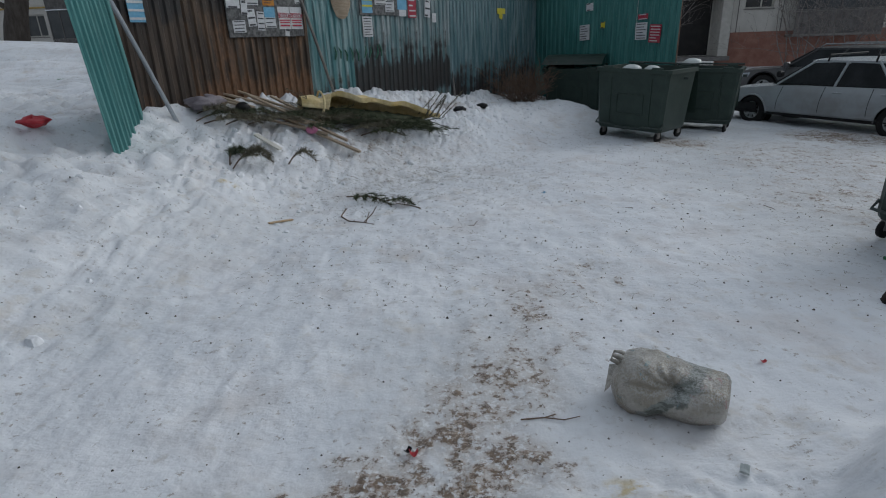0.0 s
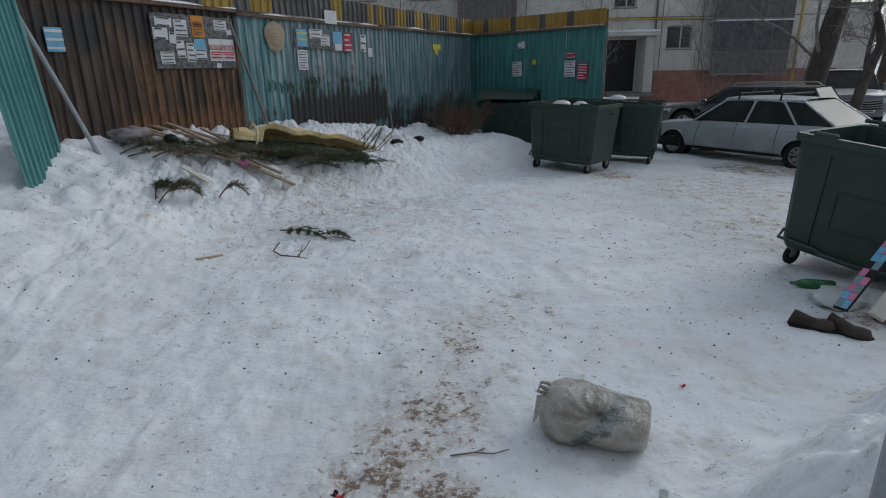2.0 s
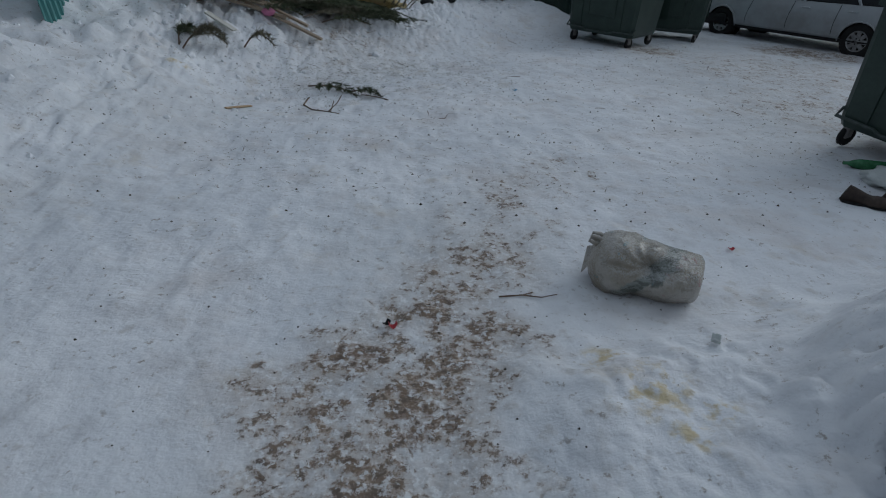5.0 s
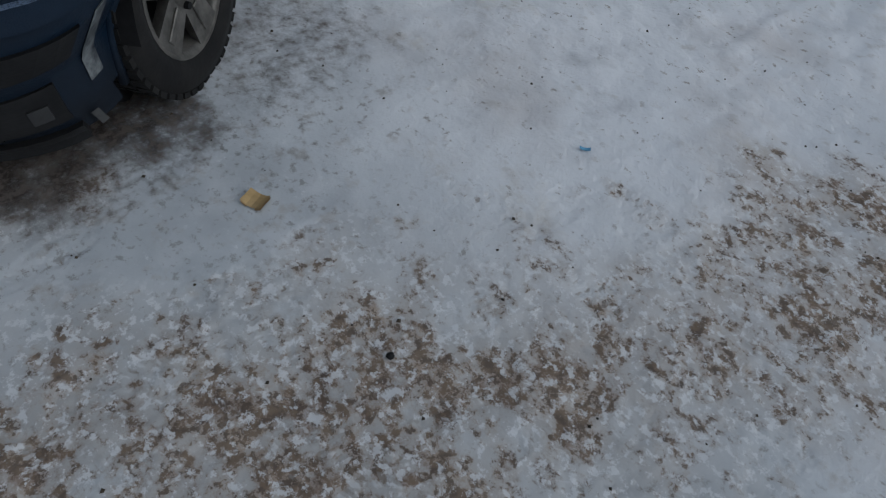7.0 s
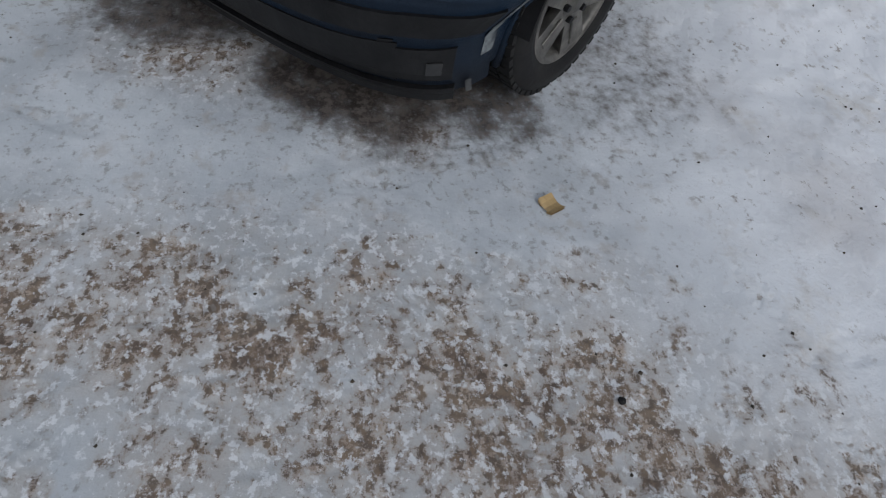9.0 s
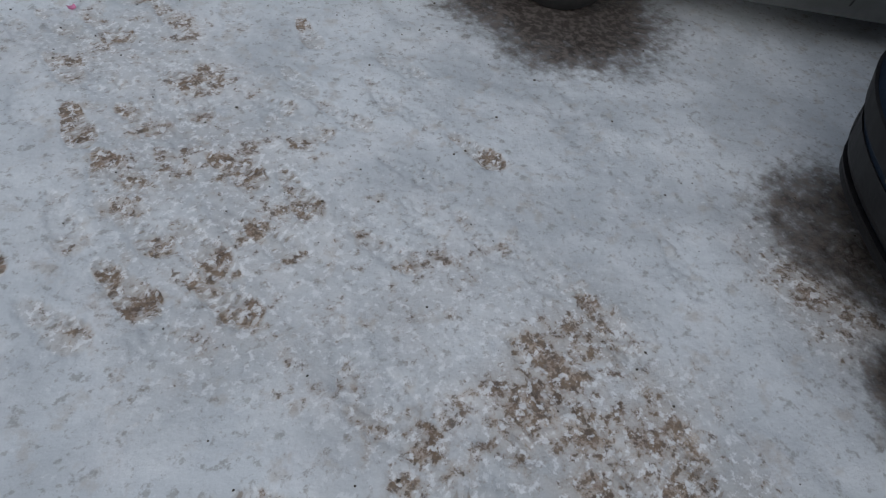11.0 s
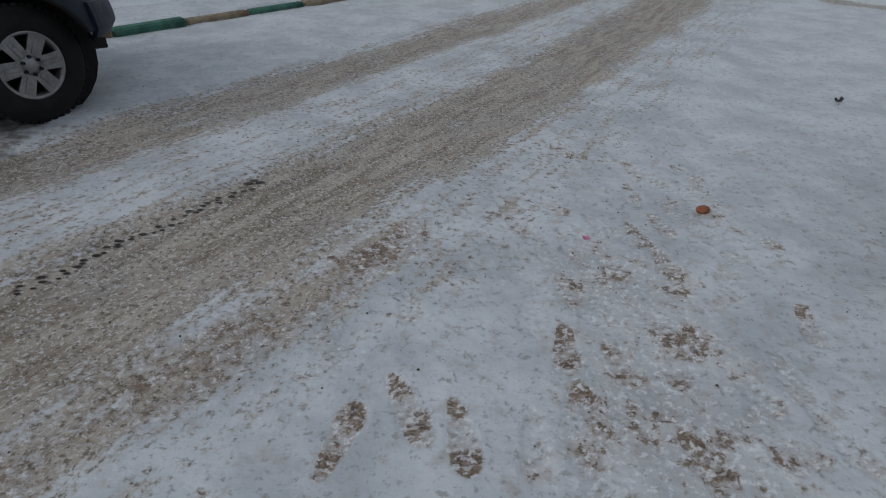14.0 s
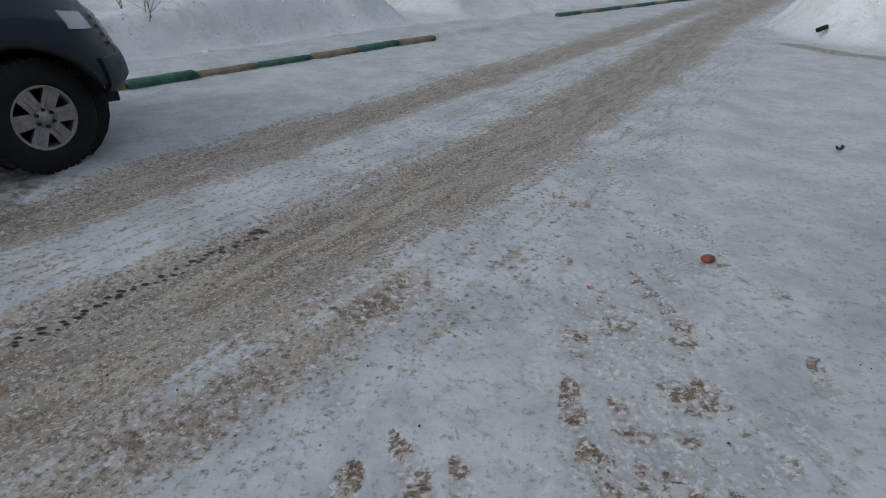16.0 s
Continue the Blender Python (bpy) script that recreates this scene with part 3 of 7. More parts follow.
def footmarks():
    """Rows of x, y, heading of the sole, how brown, how long."""
    r = random.Random(3)
    marks = [(0.20, -2.47, -106, 1.0, 0.3), (0.0, -2.59, 115, 1.0, 0.32), (-0.17, -2.49, 99, 0.95, 0.3), (0.29, -2.94, -89, 0.3, 0.3), (-0.71, -3.92, 122, 0.7, 0.16), (-0.48, -3.94, 112, 0.8, 0.17), (-0.56, -2.88, 85, 0.8, 0.28), (-0.59, -2.6, 102, 0.9, 0.26), (-0.75, -2.79, 112, 0.7, 0.27), (-0.94, -2.82, 78, 0.9, 0.32), (-0.39, -2.46, 85, 0.35, 0.3), (-0.55, -2.32, 104, 0.8, 0.28), (-0.44, -2.14, 102, 0.9, 0.28), (-0.66, -2.18, 98, 0.9, 0.28), (-0.89, -2.41, 108, 0.8, 0.27), (-1.13, -2.49, 100, 0.7, 0.27), (-1.16, -2.68, 111, 0.3, 0.27), (-1.0, -2.2, 85, 0.7, 0.28), (0.08, -2.10, 120, 0.9, 0.26), (0.46, -2.2, 140, 0.5, 0.3)]
    marks += [(0.31, -2.84, 111, 0.25, 0.27), (-0.86, -3.43, 110, 0.6, 0.3), (-1.14, -4.11, 87, 0.3, 0.3), (-0.63, -3.24, 98, 0.5, 0.3), (-1.1, -3.43, 94, 0.55, 0.28), (-1.31, -3.27, 81, 0.3, 0.28), (-0.73, -2.52, 88, 0.6, 0.26), (-0.84, -2.08, 108, 0.8, 0.26), (-0.26, -2.13, 111, 0.5, 0.26), (0.02, -3.11, 97, 0.25, 0.24), (-0.63, -1.97, 108, 0.8, 0.27), (-1.07, -0.36, 35, 0.7, 0.28), (-1.11, -0.56, 15, 0.8, 0.28), (-1.07, -0.08, 12, 0.4, 0.26), (-0.66, 0.64, 10, 0.5, 0.27), (-1.03, 0.62, 20, 0.2, 0.26), (-1.3, -0.85, 60, 0.6, 0.28), (-1.45, -1.28, 80, 0.6, 0.28), (-0.95, -0.9, 70, 0.6, 0.28), (-0.78, -1.4, 120, 0.8, 0.28)]
    for _ in range(70):
        t = r.random()
        marks.append((-0.85 - 0.25 * t + r.gauss(0, 0.36), -1.0 - 3.4 * t + r.gauss(0, 0.3), r.gauss(98, 22), r.uniform(0.1, 0.6), 0.27))
    for _ in range(75):
        t = r.random()
        marks.append((-1.15 + 1.2 * t + r.gauss(0, 0.24), -0.9 + 2.6 * t + r.gauss(0, 0.22), r.gauss(70, 35), r.uniform(0.1, 0.55), 0.27))
    return marks


def ground():
    def axis(lo, a, c, b, hi, far):
        mid = np.concatenate([np.arange(a, c, 0.0095), np.arange(c, b, 0.035)])
        left, right = np.arange(lo, a, 0.05), np.arange(b, hi, 0.05)
        out = np.array([0.15 * 1.28**k for k in range(1, 34)])
        out = out[np.cumsum(out) < far]
        return np.concatenate([lo - np.cumsum(out)[::-1], left, mid, right, hi + np.cumsum(out)])

    xs, ys = axis(-6.5, -2.4, 1.1, 2.6, 8.0, 700), axis(-14.0, -4.6, 2.0, 3.4, 15.0, 700)
    X, Y = np.meshgrid(xs, ys)
    Z = height(X, Y)
    dirt = np.zeros_like(X)
    near = (np.abs(X) < 4) & (Y > -6) & (Y < 5)
    tread = np.zeros_like(X)
    for cx, cy, a, s, ln in footmarks():
        k = (np.abs(X - cx) < 0.24) & (np.abs(Y - cy) < 0.24)
        a = math.radians(a)
        dx, dy = X[k] - cx, Y[k] - cy
        q, p = dx * math.cos(a) + dy * math.sin(a), -dx * math.sin(a) + dy * math.cos(a)
        half = ln / 2
        w = 0.043 + 0.011 * np.sin(q / half * 2.2)
        shape = sstep(1.12, 0.9, np.sqrt((p / w) ** 2 + np.abs(q / half) ** 3.4))
        worn = 0.5 + 0.5 * fbm(X[k] * 9 + cx, Y[k] * 9 - cy, 2, 45)
        turn = 2.6 * fbm(X[k] * 13 + cy, Y[k] * 13, 2, 47)
        bars = 0.55 * np.sin((q + 0.3 * np.abs(p)) * 195 + turn) + 0.75 * np.sin(q * 150 - turn) * np.cos(p * 120 + turn)
        tread[k] = np.where(shape > 0.1, shape * bars * (0.25 + 0.95 * worn) * (0.45 + 0.55 * s), tread[k])
        heel = np.exp(-((np.abs(q) - 0.62 * half) / (0.4 * half)) ** 2)
        dirt[k] = np.maximum(dirt[k], shape * s * (0.4 + 0.6 * heel) * (0.4 + 0.9 * worn))
    trail = [(-1.25, -1.05), (-0.92, -0.45), (-0.7, 0.08), (-0.5, 0.6), (-0.25, 1.1), (-0.05, 1.65), (0.15, 2.2), (0.5, 2.85), (0.9, 3.6)]
    dirt = np.maximum(dirt, 0.66 * sstep(0.60, 0.0, away(X, Y, trail) + 0.28 * fbm(X * 2.6, Y * 2.6, 3, 41)) * np.interp(Y, [-1, 0, 1.6, 2.4, 4], [0.9, 0.95, 0.95, 0.62, 0.3]))
    dirt = np.maximum(dirt, 0.26 * sstep(0.80, 0.0, 0.5 * fbm(X * 2.2, Y * 2.2, 3, 42) + away(X, Y, [(-1.15, -0.6), (-1.0, -1.6), (-0.75, -2.4), (-0.95, -3.2)])))
    # spots two to four mix dirt with painted shade under parked cars
    for cx, cy, r, s in [(-0.16, 1.62, 0.16, 0.8), (-1.8, -0.32, 0.26, 0.45), (-2.3, -0.85, 0.5, 0.5), (-2.7, -3.3, 0.5, 0.5), (3.4, 2.95, 0.5, 0.6), (3.8, 8.9, 0.7, 0.5), (0.1, 9.6, 0.6, 0.4), (5.2, 7.5, 2.2, 0.3), (6.8, 9.5, 1.1, 0.7), (4.4, 5.5, 1.8, 0.28), (2.6, 6.5, 1.2, 0.14), (-2.3, 6.9, 0.7, 0.25), (-0.8, 7.0, 1.2, 0.25), (-1.1, 5.6, 0.9, 0.12), (-3.0, 5.0, 0.7, 0.12)]:
        dirt = np.maximum(dirt, s * sstep(1.25 * r, 0.2 * r, np.hypot(X - cx, Y - cy)))
    dirt = np.maximum(dirt, 0.62 * sstep(0.24, 0.0, away(X, Y, [(1.3, -2.0), (0.95, -2.55), (0.77, -2.81), (0.45, -3.15), (0.1, -3.6)]) + 0.1 * fbm(X * 4, Y * 4, 2, 43)))
    # meltwater stains plus painted shade below parked cars, and the tyre track beside one
    wet_shade = np.zeros_like(X)
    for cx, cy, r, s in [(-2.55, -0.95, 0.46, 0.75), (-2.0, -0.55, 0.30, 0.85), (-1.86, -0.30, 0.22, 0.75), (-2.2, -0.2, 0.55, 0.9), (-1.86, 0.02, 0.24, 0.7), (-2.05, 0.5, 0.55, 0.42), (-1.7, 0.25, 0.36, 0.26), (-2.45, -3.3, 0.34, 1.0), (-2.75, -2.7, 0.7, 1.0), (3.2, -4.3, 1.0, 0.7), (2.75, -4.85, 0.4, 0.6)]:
        wet_shade = np.maximum(wet_shade, s * sstep(1.3 * r, 0.35 * r, np.hypot(X - cx, Y - cy) + 0.14 * fbm(X * 3, Y * 3, 3, 46)))
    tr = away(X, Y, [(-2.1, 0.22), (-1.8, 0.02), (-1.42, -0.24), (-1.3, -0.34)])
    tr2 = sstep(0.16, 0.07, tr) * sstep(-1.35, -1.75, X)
    wet_shade = np.maximum(wet_shade, 0.6 * tr2 * (0.72 + 0.28 * np.sin((X * 0.8 - Y * 0.6) * 150 + 3.0 * np.sin(tr * 60))))
    n1, n2 = away(X, Y, NEAR_RUT), away(X, Y, FAR_RUT)
    edge = 0.12 * fbm(X * 1.5, Y * 1.5, 3, 21)
    road = np.maximum(0.95 * sstep(0.78, 0.18, n1 + edge), 0.85 * sstep(0.62, 0.1, n2 + edge))
    road = np.maximum(road, 0.30 * sstep(1.4, 0.9, n1 + edge))
    road = np.maximum(road, 0.55 * sstep(0.36, 0.05, away(X, Y, [(1.6, -1.5), (0.98, -2.5), (0.75, -2.8), (0.4, -3.2)]) + 0.5 * edge))
    u = (X - KA[0]) * KDIR[0] + (Y - KA[1]) * KDIR[1]
    q = (X - KA[0]) * KOUT[0] + (Y - KA[1]) * KOUT[1]
    ice = sstep(1.45, 0.05, Y + 0.4 * fbm(X, Y, 3, 22) + 0.9 * np.clip(X, 0, 9) * sstep(-1.6, -0.4, Y)) * 0.9
    ice = np.maximum(ice, 0.35 * sstep(0.5, 1.5, Y) * sstep(0.1, 0.5, fbm(X * 0.6, Y * 0.6, 3, 23)))
    ice = np.maximum(ice, 0.5 * sstep(1.2, 3.0, X - 0.1 * Y + 0.6 * fbm(X * 0.7, Y * 0.7, 3, 24)) * sstep(2.2, 3.6, Y))
    ice = np.where((Y < -3) & (q > 0.95), 0.1 + 0 * ice, ice)
    ice = np.where((Y < -3) & (q > 0.1) & (q < 1.0), 0.95, ice)
    ice = ice * sstep(0.8, 1.1, np.hypot((X + 8.9) / 3.0, (Y + 12.0) / 2.9))
    road = np.maximum(road, 0.8 * sstep(0.3, 0.1, away(X, Y, [(-5.5, -10.7), (-6.3, -9.3), (-9, -7.5)])))
    stain = np.zeros_like(X)
    for cx, cy, r in [(0.68, 1.3, 0.16), (0.6, 1.5, 0.1), (0.72, 1.1, 0.08), (0.85, 1.2, 0.07), (0.66, 0.8, 0.06), (-2.0, 5.2, 0.1)]:
        stain = np.maximum(stain, sstep(1.3 * r, 0.2 * r, np.hypot(X - cx, Y - cy)))
    Z = Z - 0.004 * tread - 0.004 * (np.abs(tread) > 0.05)
    Z = Z + 0.004 * np.clip(dirt * 1.5, 0, 1) * fbm(X * 26, Y * 26, 2, 31) * near
    ny, nx = X.shape
    me = bpy.data.meshes.new("ground")
    verts = np.stack([X, Y, Z], -1).reshape(-1, 3)
    i = np.arange(nx * ny).reshape(ny, nx)
    quads = np.stack([i[:-1, :-1], i[:-1, 1:], i[1:, 1:], i[1:, :-1]], -1).reshape(-1, 4)
    me.vertices.add(len(verts))
    me.vertices.foreach_set("co", verts.ravel())
    me.loops.add(quads.size)
    me.loops.foreach_set("vertex_index", quads.ravel())
    me.polygons.add(len(quads))
    me.polygons.foreach_set("loop_start", np.arange(0, quads.size, 4))
    me.polygons.foreach_set("loop_total", np.full(len(quads), 4))
    me.polygons.foreach_set("use_smooth", np.ones(len(quads), bool))
    me.update()
    wear = me.attributes.new("wear", "FLOAT_COLOR", "POINT")
    wear.data.foreach_set("color", np.stack([dirt, road, ice, stain], -1).astype(np.float32).ravel())
    for name, values in (("wet_shade", wet_shade), ("tread", tread)):
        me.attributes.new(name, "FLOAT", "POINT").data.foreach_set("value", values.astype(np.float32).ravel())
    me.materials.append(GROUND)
    me.validate()
    tagged(new("ground", me), "packed snow and ice with sandy wheel ruts and boot prints", "snowy ground", kind="structure")


ground()


# ---- the fence ----
def sheet(length, z0, z1, period=0.125, depth=0.022, seed=0):
    """A ribbed steel sheet along local x, its face towards -y."""
    g = Geo()
    n = max(1, round(length / period))
    prof = []
    for k in range(n):
        a = k * length / n
        p = length / n
        prof += [(a, 0), (a + 0.36 * p, 0), (a + 0.5 * p, -depth), (a + 0.86 * p, -depth)]
    prof.append((length, 0))
    r = random.Random(seed)
    bow = r.uniform(-0.012, 0.012)
    rows = []
    for z in (z0, (z0 + z1) / 2, z1):
        rows.append([(x, y + (bow if z not in (z0, z1) else 0), z) for x, y in prof])
    g.grid(rows)
    g.grid([[(x, y + 0.003, z) for x, y, z in row] for row in reversed(rows)])
    return g


def fence():
    root = thing("fence", pose(FA[0], FA[1], 0, 0, 0, FANG), "burnt and rusty teal corrugated steel yard fence", "fence", kind="structure")
    spans = [(-0.35, 0.62, BURNT), (0.62, 1.55, RUSTY), (1.55, 2.46, RUSTY), (2.46, 3.35, TEAL), (3.35, 4.25, SOOTY), (4.25, 5.15, SOOTY), (5.15, 6.02, SOOTY), (6.02, 6.95, BLUISH), (6.95, 7.9, BLUISH), (7.9, 8.8, BLUISH), (8.8, 9.66, BLUISH)]
    for k, (a, b, mat) in enumerate(spans):
        ob = part("sheet", sheet(b - a + 0.03, -0.25, 2.31, seed=k), mat, root)
        ob.matrix_basis = pose(a, 0.006 * (k % 2), 0, 0, rnd.uniform(-0.3, 0.3), 0)
    bands = [(-0.35, 0.5, 0), (0.5, 1.25, 0), (1.25, 1.95, 0), (1.95, 2.46, 1), (2.46, 2.75, 0), (2.75, 3.15, 1), (3.15, 4.0, 0), (4.0, 4.5, 0), (4.5, 4.75, 1), (4.75, 5.5, 0), (5.5, 5.65, 1), (5.65, 5.8, 0), (5.8, 6.02, 1), (6.02, 6.4, 0), (6.4, 6.75, 1), (6.75, 7.1, 0), (7.1, 7.4, 1), (7.4, 7.7, 0), (7.7, 8.15, 1), (8.15, 8.5, 0), (8.5, 8.9, 1), (8.9, 9.2, 0), (9.2, 9.66, 1)]
    for k, (a, b, y) in enumerate(bands):
        ob = part("band_sheet", sheet(b - a + 0.01, 2.34, 2.66, seed=50 + k), BAND_YELLOW if y else BAND_DARK, root)
        ob.matrix_basis = pose(a, -0.03, 0)
    for a, b, dz in ((-0.35, 2.46, 0.015), (2.46, 6.0, -0.015), (6.0, 9.66, 0.0)):
        part("rail", Geo().box(a, -0.075, 2.28 + dz, b, -0.03, 2.325 + dz, bev=0.008), RUST, root)
        g = Geo()
        n = int((b - a) / 0.12)
        rows = []
        for k in range(n + 1):
            x = a + (b - a) * k / n
            h = 0.03 * max(0.0, 0.3 + wob((x, a, 0), 2.2) * 1.3)
            rows.append([(x, -0.078, 2.326 + dz), (x, -0.07, 2.327 + dz + h), (x, -0.045, 2.328 + dz + h), (x, -0.032, 2.326 + dz)])
        part("snow_ridge", g.grid(rows), SNOW, root, "thin snow lying on the rail", True)
    for u in (2.46, 6.02, 9.66):
        part("post", Geo().box(u - 0.03, 0.012, -0.3, u + 0.03, 0.07, 2.68, bev=0.006), RUST, root)
    wing = thing("fence_wing", pose(WB[0], WB[1], 0, 0, 0, WANG), "dull green corrugated steel fence with yellow top band", "fence", kind="structure")
    for k in range(4):
        a = 0.03 + k * 0.91
        ob = part("sheet", sheet(0.93, -0.25, 2.31, seed=70 + k), GREEN, wing)
        ob.matrix_basis = pose(a, 0.006 * (k % 2), 0, 0, 0.7 * (k == 3), 0)
    for k, (a, b, y) in enumerate([(0.02, 0.5, 1), (0.5, 0.62, 0), (0.62, 1.3, 1), (1.3, 1.45, 0), (1.45, 2.1, 1), (2.1, 2.25, 0), (2.25, 2.8, 1), (2.8, 2.95, 0), (2.95, 3.7, 1)]):
        ob = part("band_sheet", sheet(b - a + 0.01, 2.34, 2.62, seed=90 + k), BAND_YELLOW if y else BAND_DARK, wing)
        ob.matrix_basis = pose(a, -0.03, 0)
    part("rail", Geo().box(0.0, -0.075, 2.28, 3.7, -0.03, 2.32, bev=0.008), RUST, wing)
    part("post", Geo().box(-0.05, -0.03, -0.3, 0.05, 0.06, 2.6, bev=0.006), BLUISH, wing)
    part("post", Geo().box(3.64, 0.012, -0.3, 3.70, 0.07, 2.6, bev=0.006), RUST, wing)
    end = thing("fence_end", pose(-2.96, 5.24, 0, -4, -1.5, 96), "leaning teal corrugated steel end panel stuck in snow", "fence", kind="structure")
    for k in range(2):
        ob = part("sheet", sheet(0.38, 0.1, 2.55, 0.085, seed=99 + k), ENDTEAL, end)
        ob.matrix_basis = pose(0.36 * k, 0.004 * k, 0)
    part("edge_post", Geo().box(0.72, -0.05, 0.1, 0.78, 0.03, 2.5, bev=0.006), ENDTEAL, end)


fence()


def on_fence(u, z, off=0.04):
    return Matrix.Translation((FA[0] + FDIR[0] * u, FA[1] + FDIR[1] * u, z)) @ pose(0, 0, 0, 0, 0, FANG) @ Matrix.Translation((0, -off, 0))


def on_wing(u, z, off=0.04):
    return Matrix.Translation((WB[0] + WDIR[0] * u, WB[1] + WDIR[1] * u, z)) @ pose(0, 0, 0, 0, 0, WANG) @ Matrix.Translation((0, -off, 0))


def paper(m, w, h, mat, label, lines=(), word="", ink=INK, seed=0, tilt=0.0, thick=0.003):
    """A pasted sheet: lines are bars (from, to, height, thickness) as fractions of its face."""
    r = random.Random(seed)
    root = thing("poster", m @ pose(0, 0, 0, 0, tilt, 0), label, "poster", "flyers on the fence")
    n = 6
    rows = [[(w * c / n, -0.003 * r.random() - thick, h * k / n) for c in range(n + 1)] for k in range(n + 1)]
    g = Geo().grid(rows)
    g.grid([[(x, 0.0, z) for x, y, z in row] for row in reversed(rows)])
    part("sheet_of_paper", g, mat, root)
    for a, b, z, t in lines:
        part("print_line", Geo().box(a * w, -0.0105, (z - t / 2) * h, b * w, -0.0075, (z + t / 2) * h), ink, root)
    if word:
        cu = bpy.data.curves.new("word", "FONT")
        cu.body, cu.size, cu.align_x, cu.extrude = word, 0.2 * w, "CENTER", 0.001
        cu.materials.append(INK_RED if ink is INK_RED else ink)
        ob = new("word", cu)
        ob.parent = root
        ob.matrix_basis = pose(w / 2, -0.012, h * 0.5, 90, 0, 0) @ Matrix.Diagonal((1.15, 2.2, 1, 1))
    return root


def text_lines(n, r, top=0.9, bottom=0.1):
    out = []
    for k in range(n):
        z = top - (top - bottom) * k / max(1, n - 1)
        a = 0.08 + 0.05 * r.random()
        out.append((a, 0.92 - 0.35 * r.random() ** 2, z, 0.35 * (top - bottom) / n))
    return out


def posters():
    r = random.Random(11)
    board = thing("notice_board", on_fence(1.19, 1.60, 0.036), "dark notice board layered with torn flyers", "notice board")
    part("panel", Geo().box(0, -0.014, 0, 1.2, 0, 0.62, bev=0.004), BOARD, board)
    T = lambda n, a=0.9, b=0.1: text_lines(n, r, a, b)
    white = "white printed flyer pasted on the board"
    paper(on_fence(0.02, 1.77), 0.17, 0.23, PAPER_BLUE, "torn blue and white flyer on dark steel", [(0.0, 1, 0.85, 0.12), (0.0, 1, 0.5, 0.1), (0, 1, 0.15, 0.1)], ink=PAPER)
    paper(on_fence(1.74, 1.97, 0.052), 0.18, 0.25, PAPER_ORANGE, "orange job flyer pasted on the board", T(5, 0.6, 0.12), "ВАХТА")
    paper(on_fence(1.745, 1.71, 0.052), 0.17, 0.12, PAPER, "white flyer with a blue head", T(3))
    paper(on_fence(1.745, 1.83, 0.053), 0.17, 0.12, PAPER_BLUE, "plain blue flyer pasted on the board")
    for u in (1.965, 2.17):
        paper(on_fence(u, 1.69, 0.053), 0.195, 0.27, PAPER, "white flyer with a big red word", [(0.05, 0.95, 0.4, 0.05), (0.1, 0.9, 0.3, 0.05), (0.1, 0.9, 0.16, 0.07)], "ВОЛОСЫ", INK_RED)
    for u, z, w, h, n, tl in [(1.20, 1.93, 0.19, 0.13, 2, 1), (1.26, 1.65, 0.18, 0.14, 4, -2), (2.08, 2.06, 0.2, 0.13, 4, 1), (1.49, 1.97, 0.18, 0.19, 4, 0), (1.24, 2.08, 0.22, 0.1, 2, 3), (1.49, 1.72, 0.12, 0.2, 3, -4), (1.62, 1.68, 0.11, 0.22, 4, 3), (1.4, 1.86, 0.09, 0.16, 2, 5), (2.05, 1.61, 0.07, 0.08, 1, 8), (2.28, 2.0, 0.08, 0.09, 2, -6)]:
        paper(on_fence(u, z, 0.052), w, h, PAPER, white, T(n), seed=n, tilt=tl)
    strip = thing("notice_strip", on_fence(3.55, 1.88, 0.036), "narrow dark board with a row of flyers", "notice board")
    part("panel", Geo().box(0, -0.014, 0, 1.45, 0, 0.29, bev=0.004), BOARD, strip)
    paper(on_fence(3.60, 1.91, 0.053), 0.23, 0.25, PAPER_BLUE, "blue flyer with yellow bars", [(0, 1, 0.75, 0.1), (0, 1, 0.4, 0.1)], ink=PAPER_YELLOW)
    paper(on_fence(3.9, 2.03, 0.053), 0.3, 0.14, PAPER, white, T(3))
    paper(on_fence(4.15, 1.93, 0.053), 0.22, 0.17, PAPER, white, T(4))
    paper(on_fence(4.46, 1.97, 0.053), 0.24, 0.19, PAPER_BLUE, "plain blue flyer pasted on the board")
    paper(on_fence(4.5, 1.87, 0.053), 0.18, 0.1, PAPER, white)
    paper(on_fence(4.74, 1.85, 0.053), 0.22, 0.3, PAPER_RED, "dark red flyer with white bars", T(4), ink=PAPER)
    paper(on_fence(3.60, 1.57), 0.22, 0.29, PAPER, "white text flyer on sooty steel", T(7))
    paper(on_fence(5.22, 1.87), 0.16, 0.28, PAPER, "torn white flyer on teal steel", T(3), tilt=5)
    paper(on_fence(5.45, 1.78), 0.12, 0.15, PAPER, "torn scrap of white paper")
    paper(on_fence(7.83, 1.95), 0.34, 0.11, PAPER_YELLOW, "torn yellow paper on blue green steel")
    paper(on_fence(7.9, 1.87), 0.14, 0.1, PAPER_YELLOW, "torn yellow paper on blue green steel", tilt=12)
    paper(on_fence(4.26, 2.27, 0.075), 0.30, 0.2, PAPER, "blank grey card on the fence band")
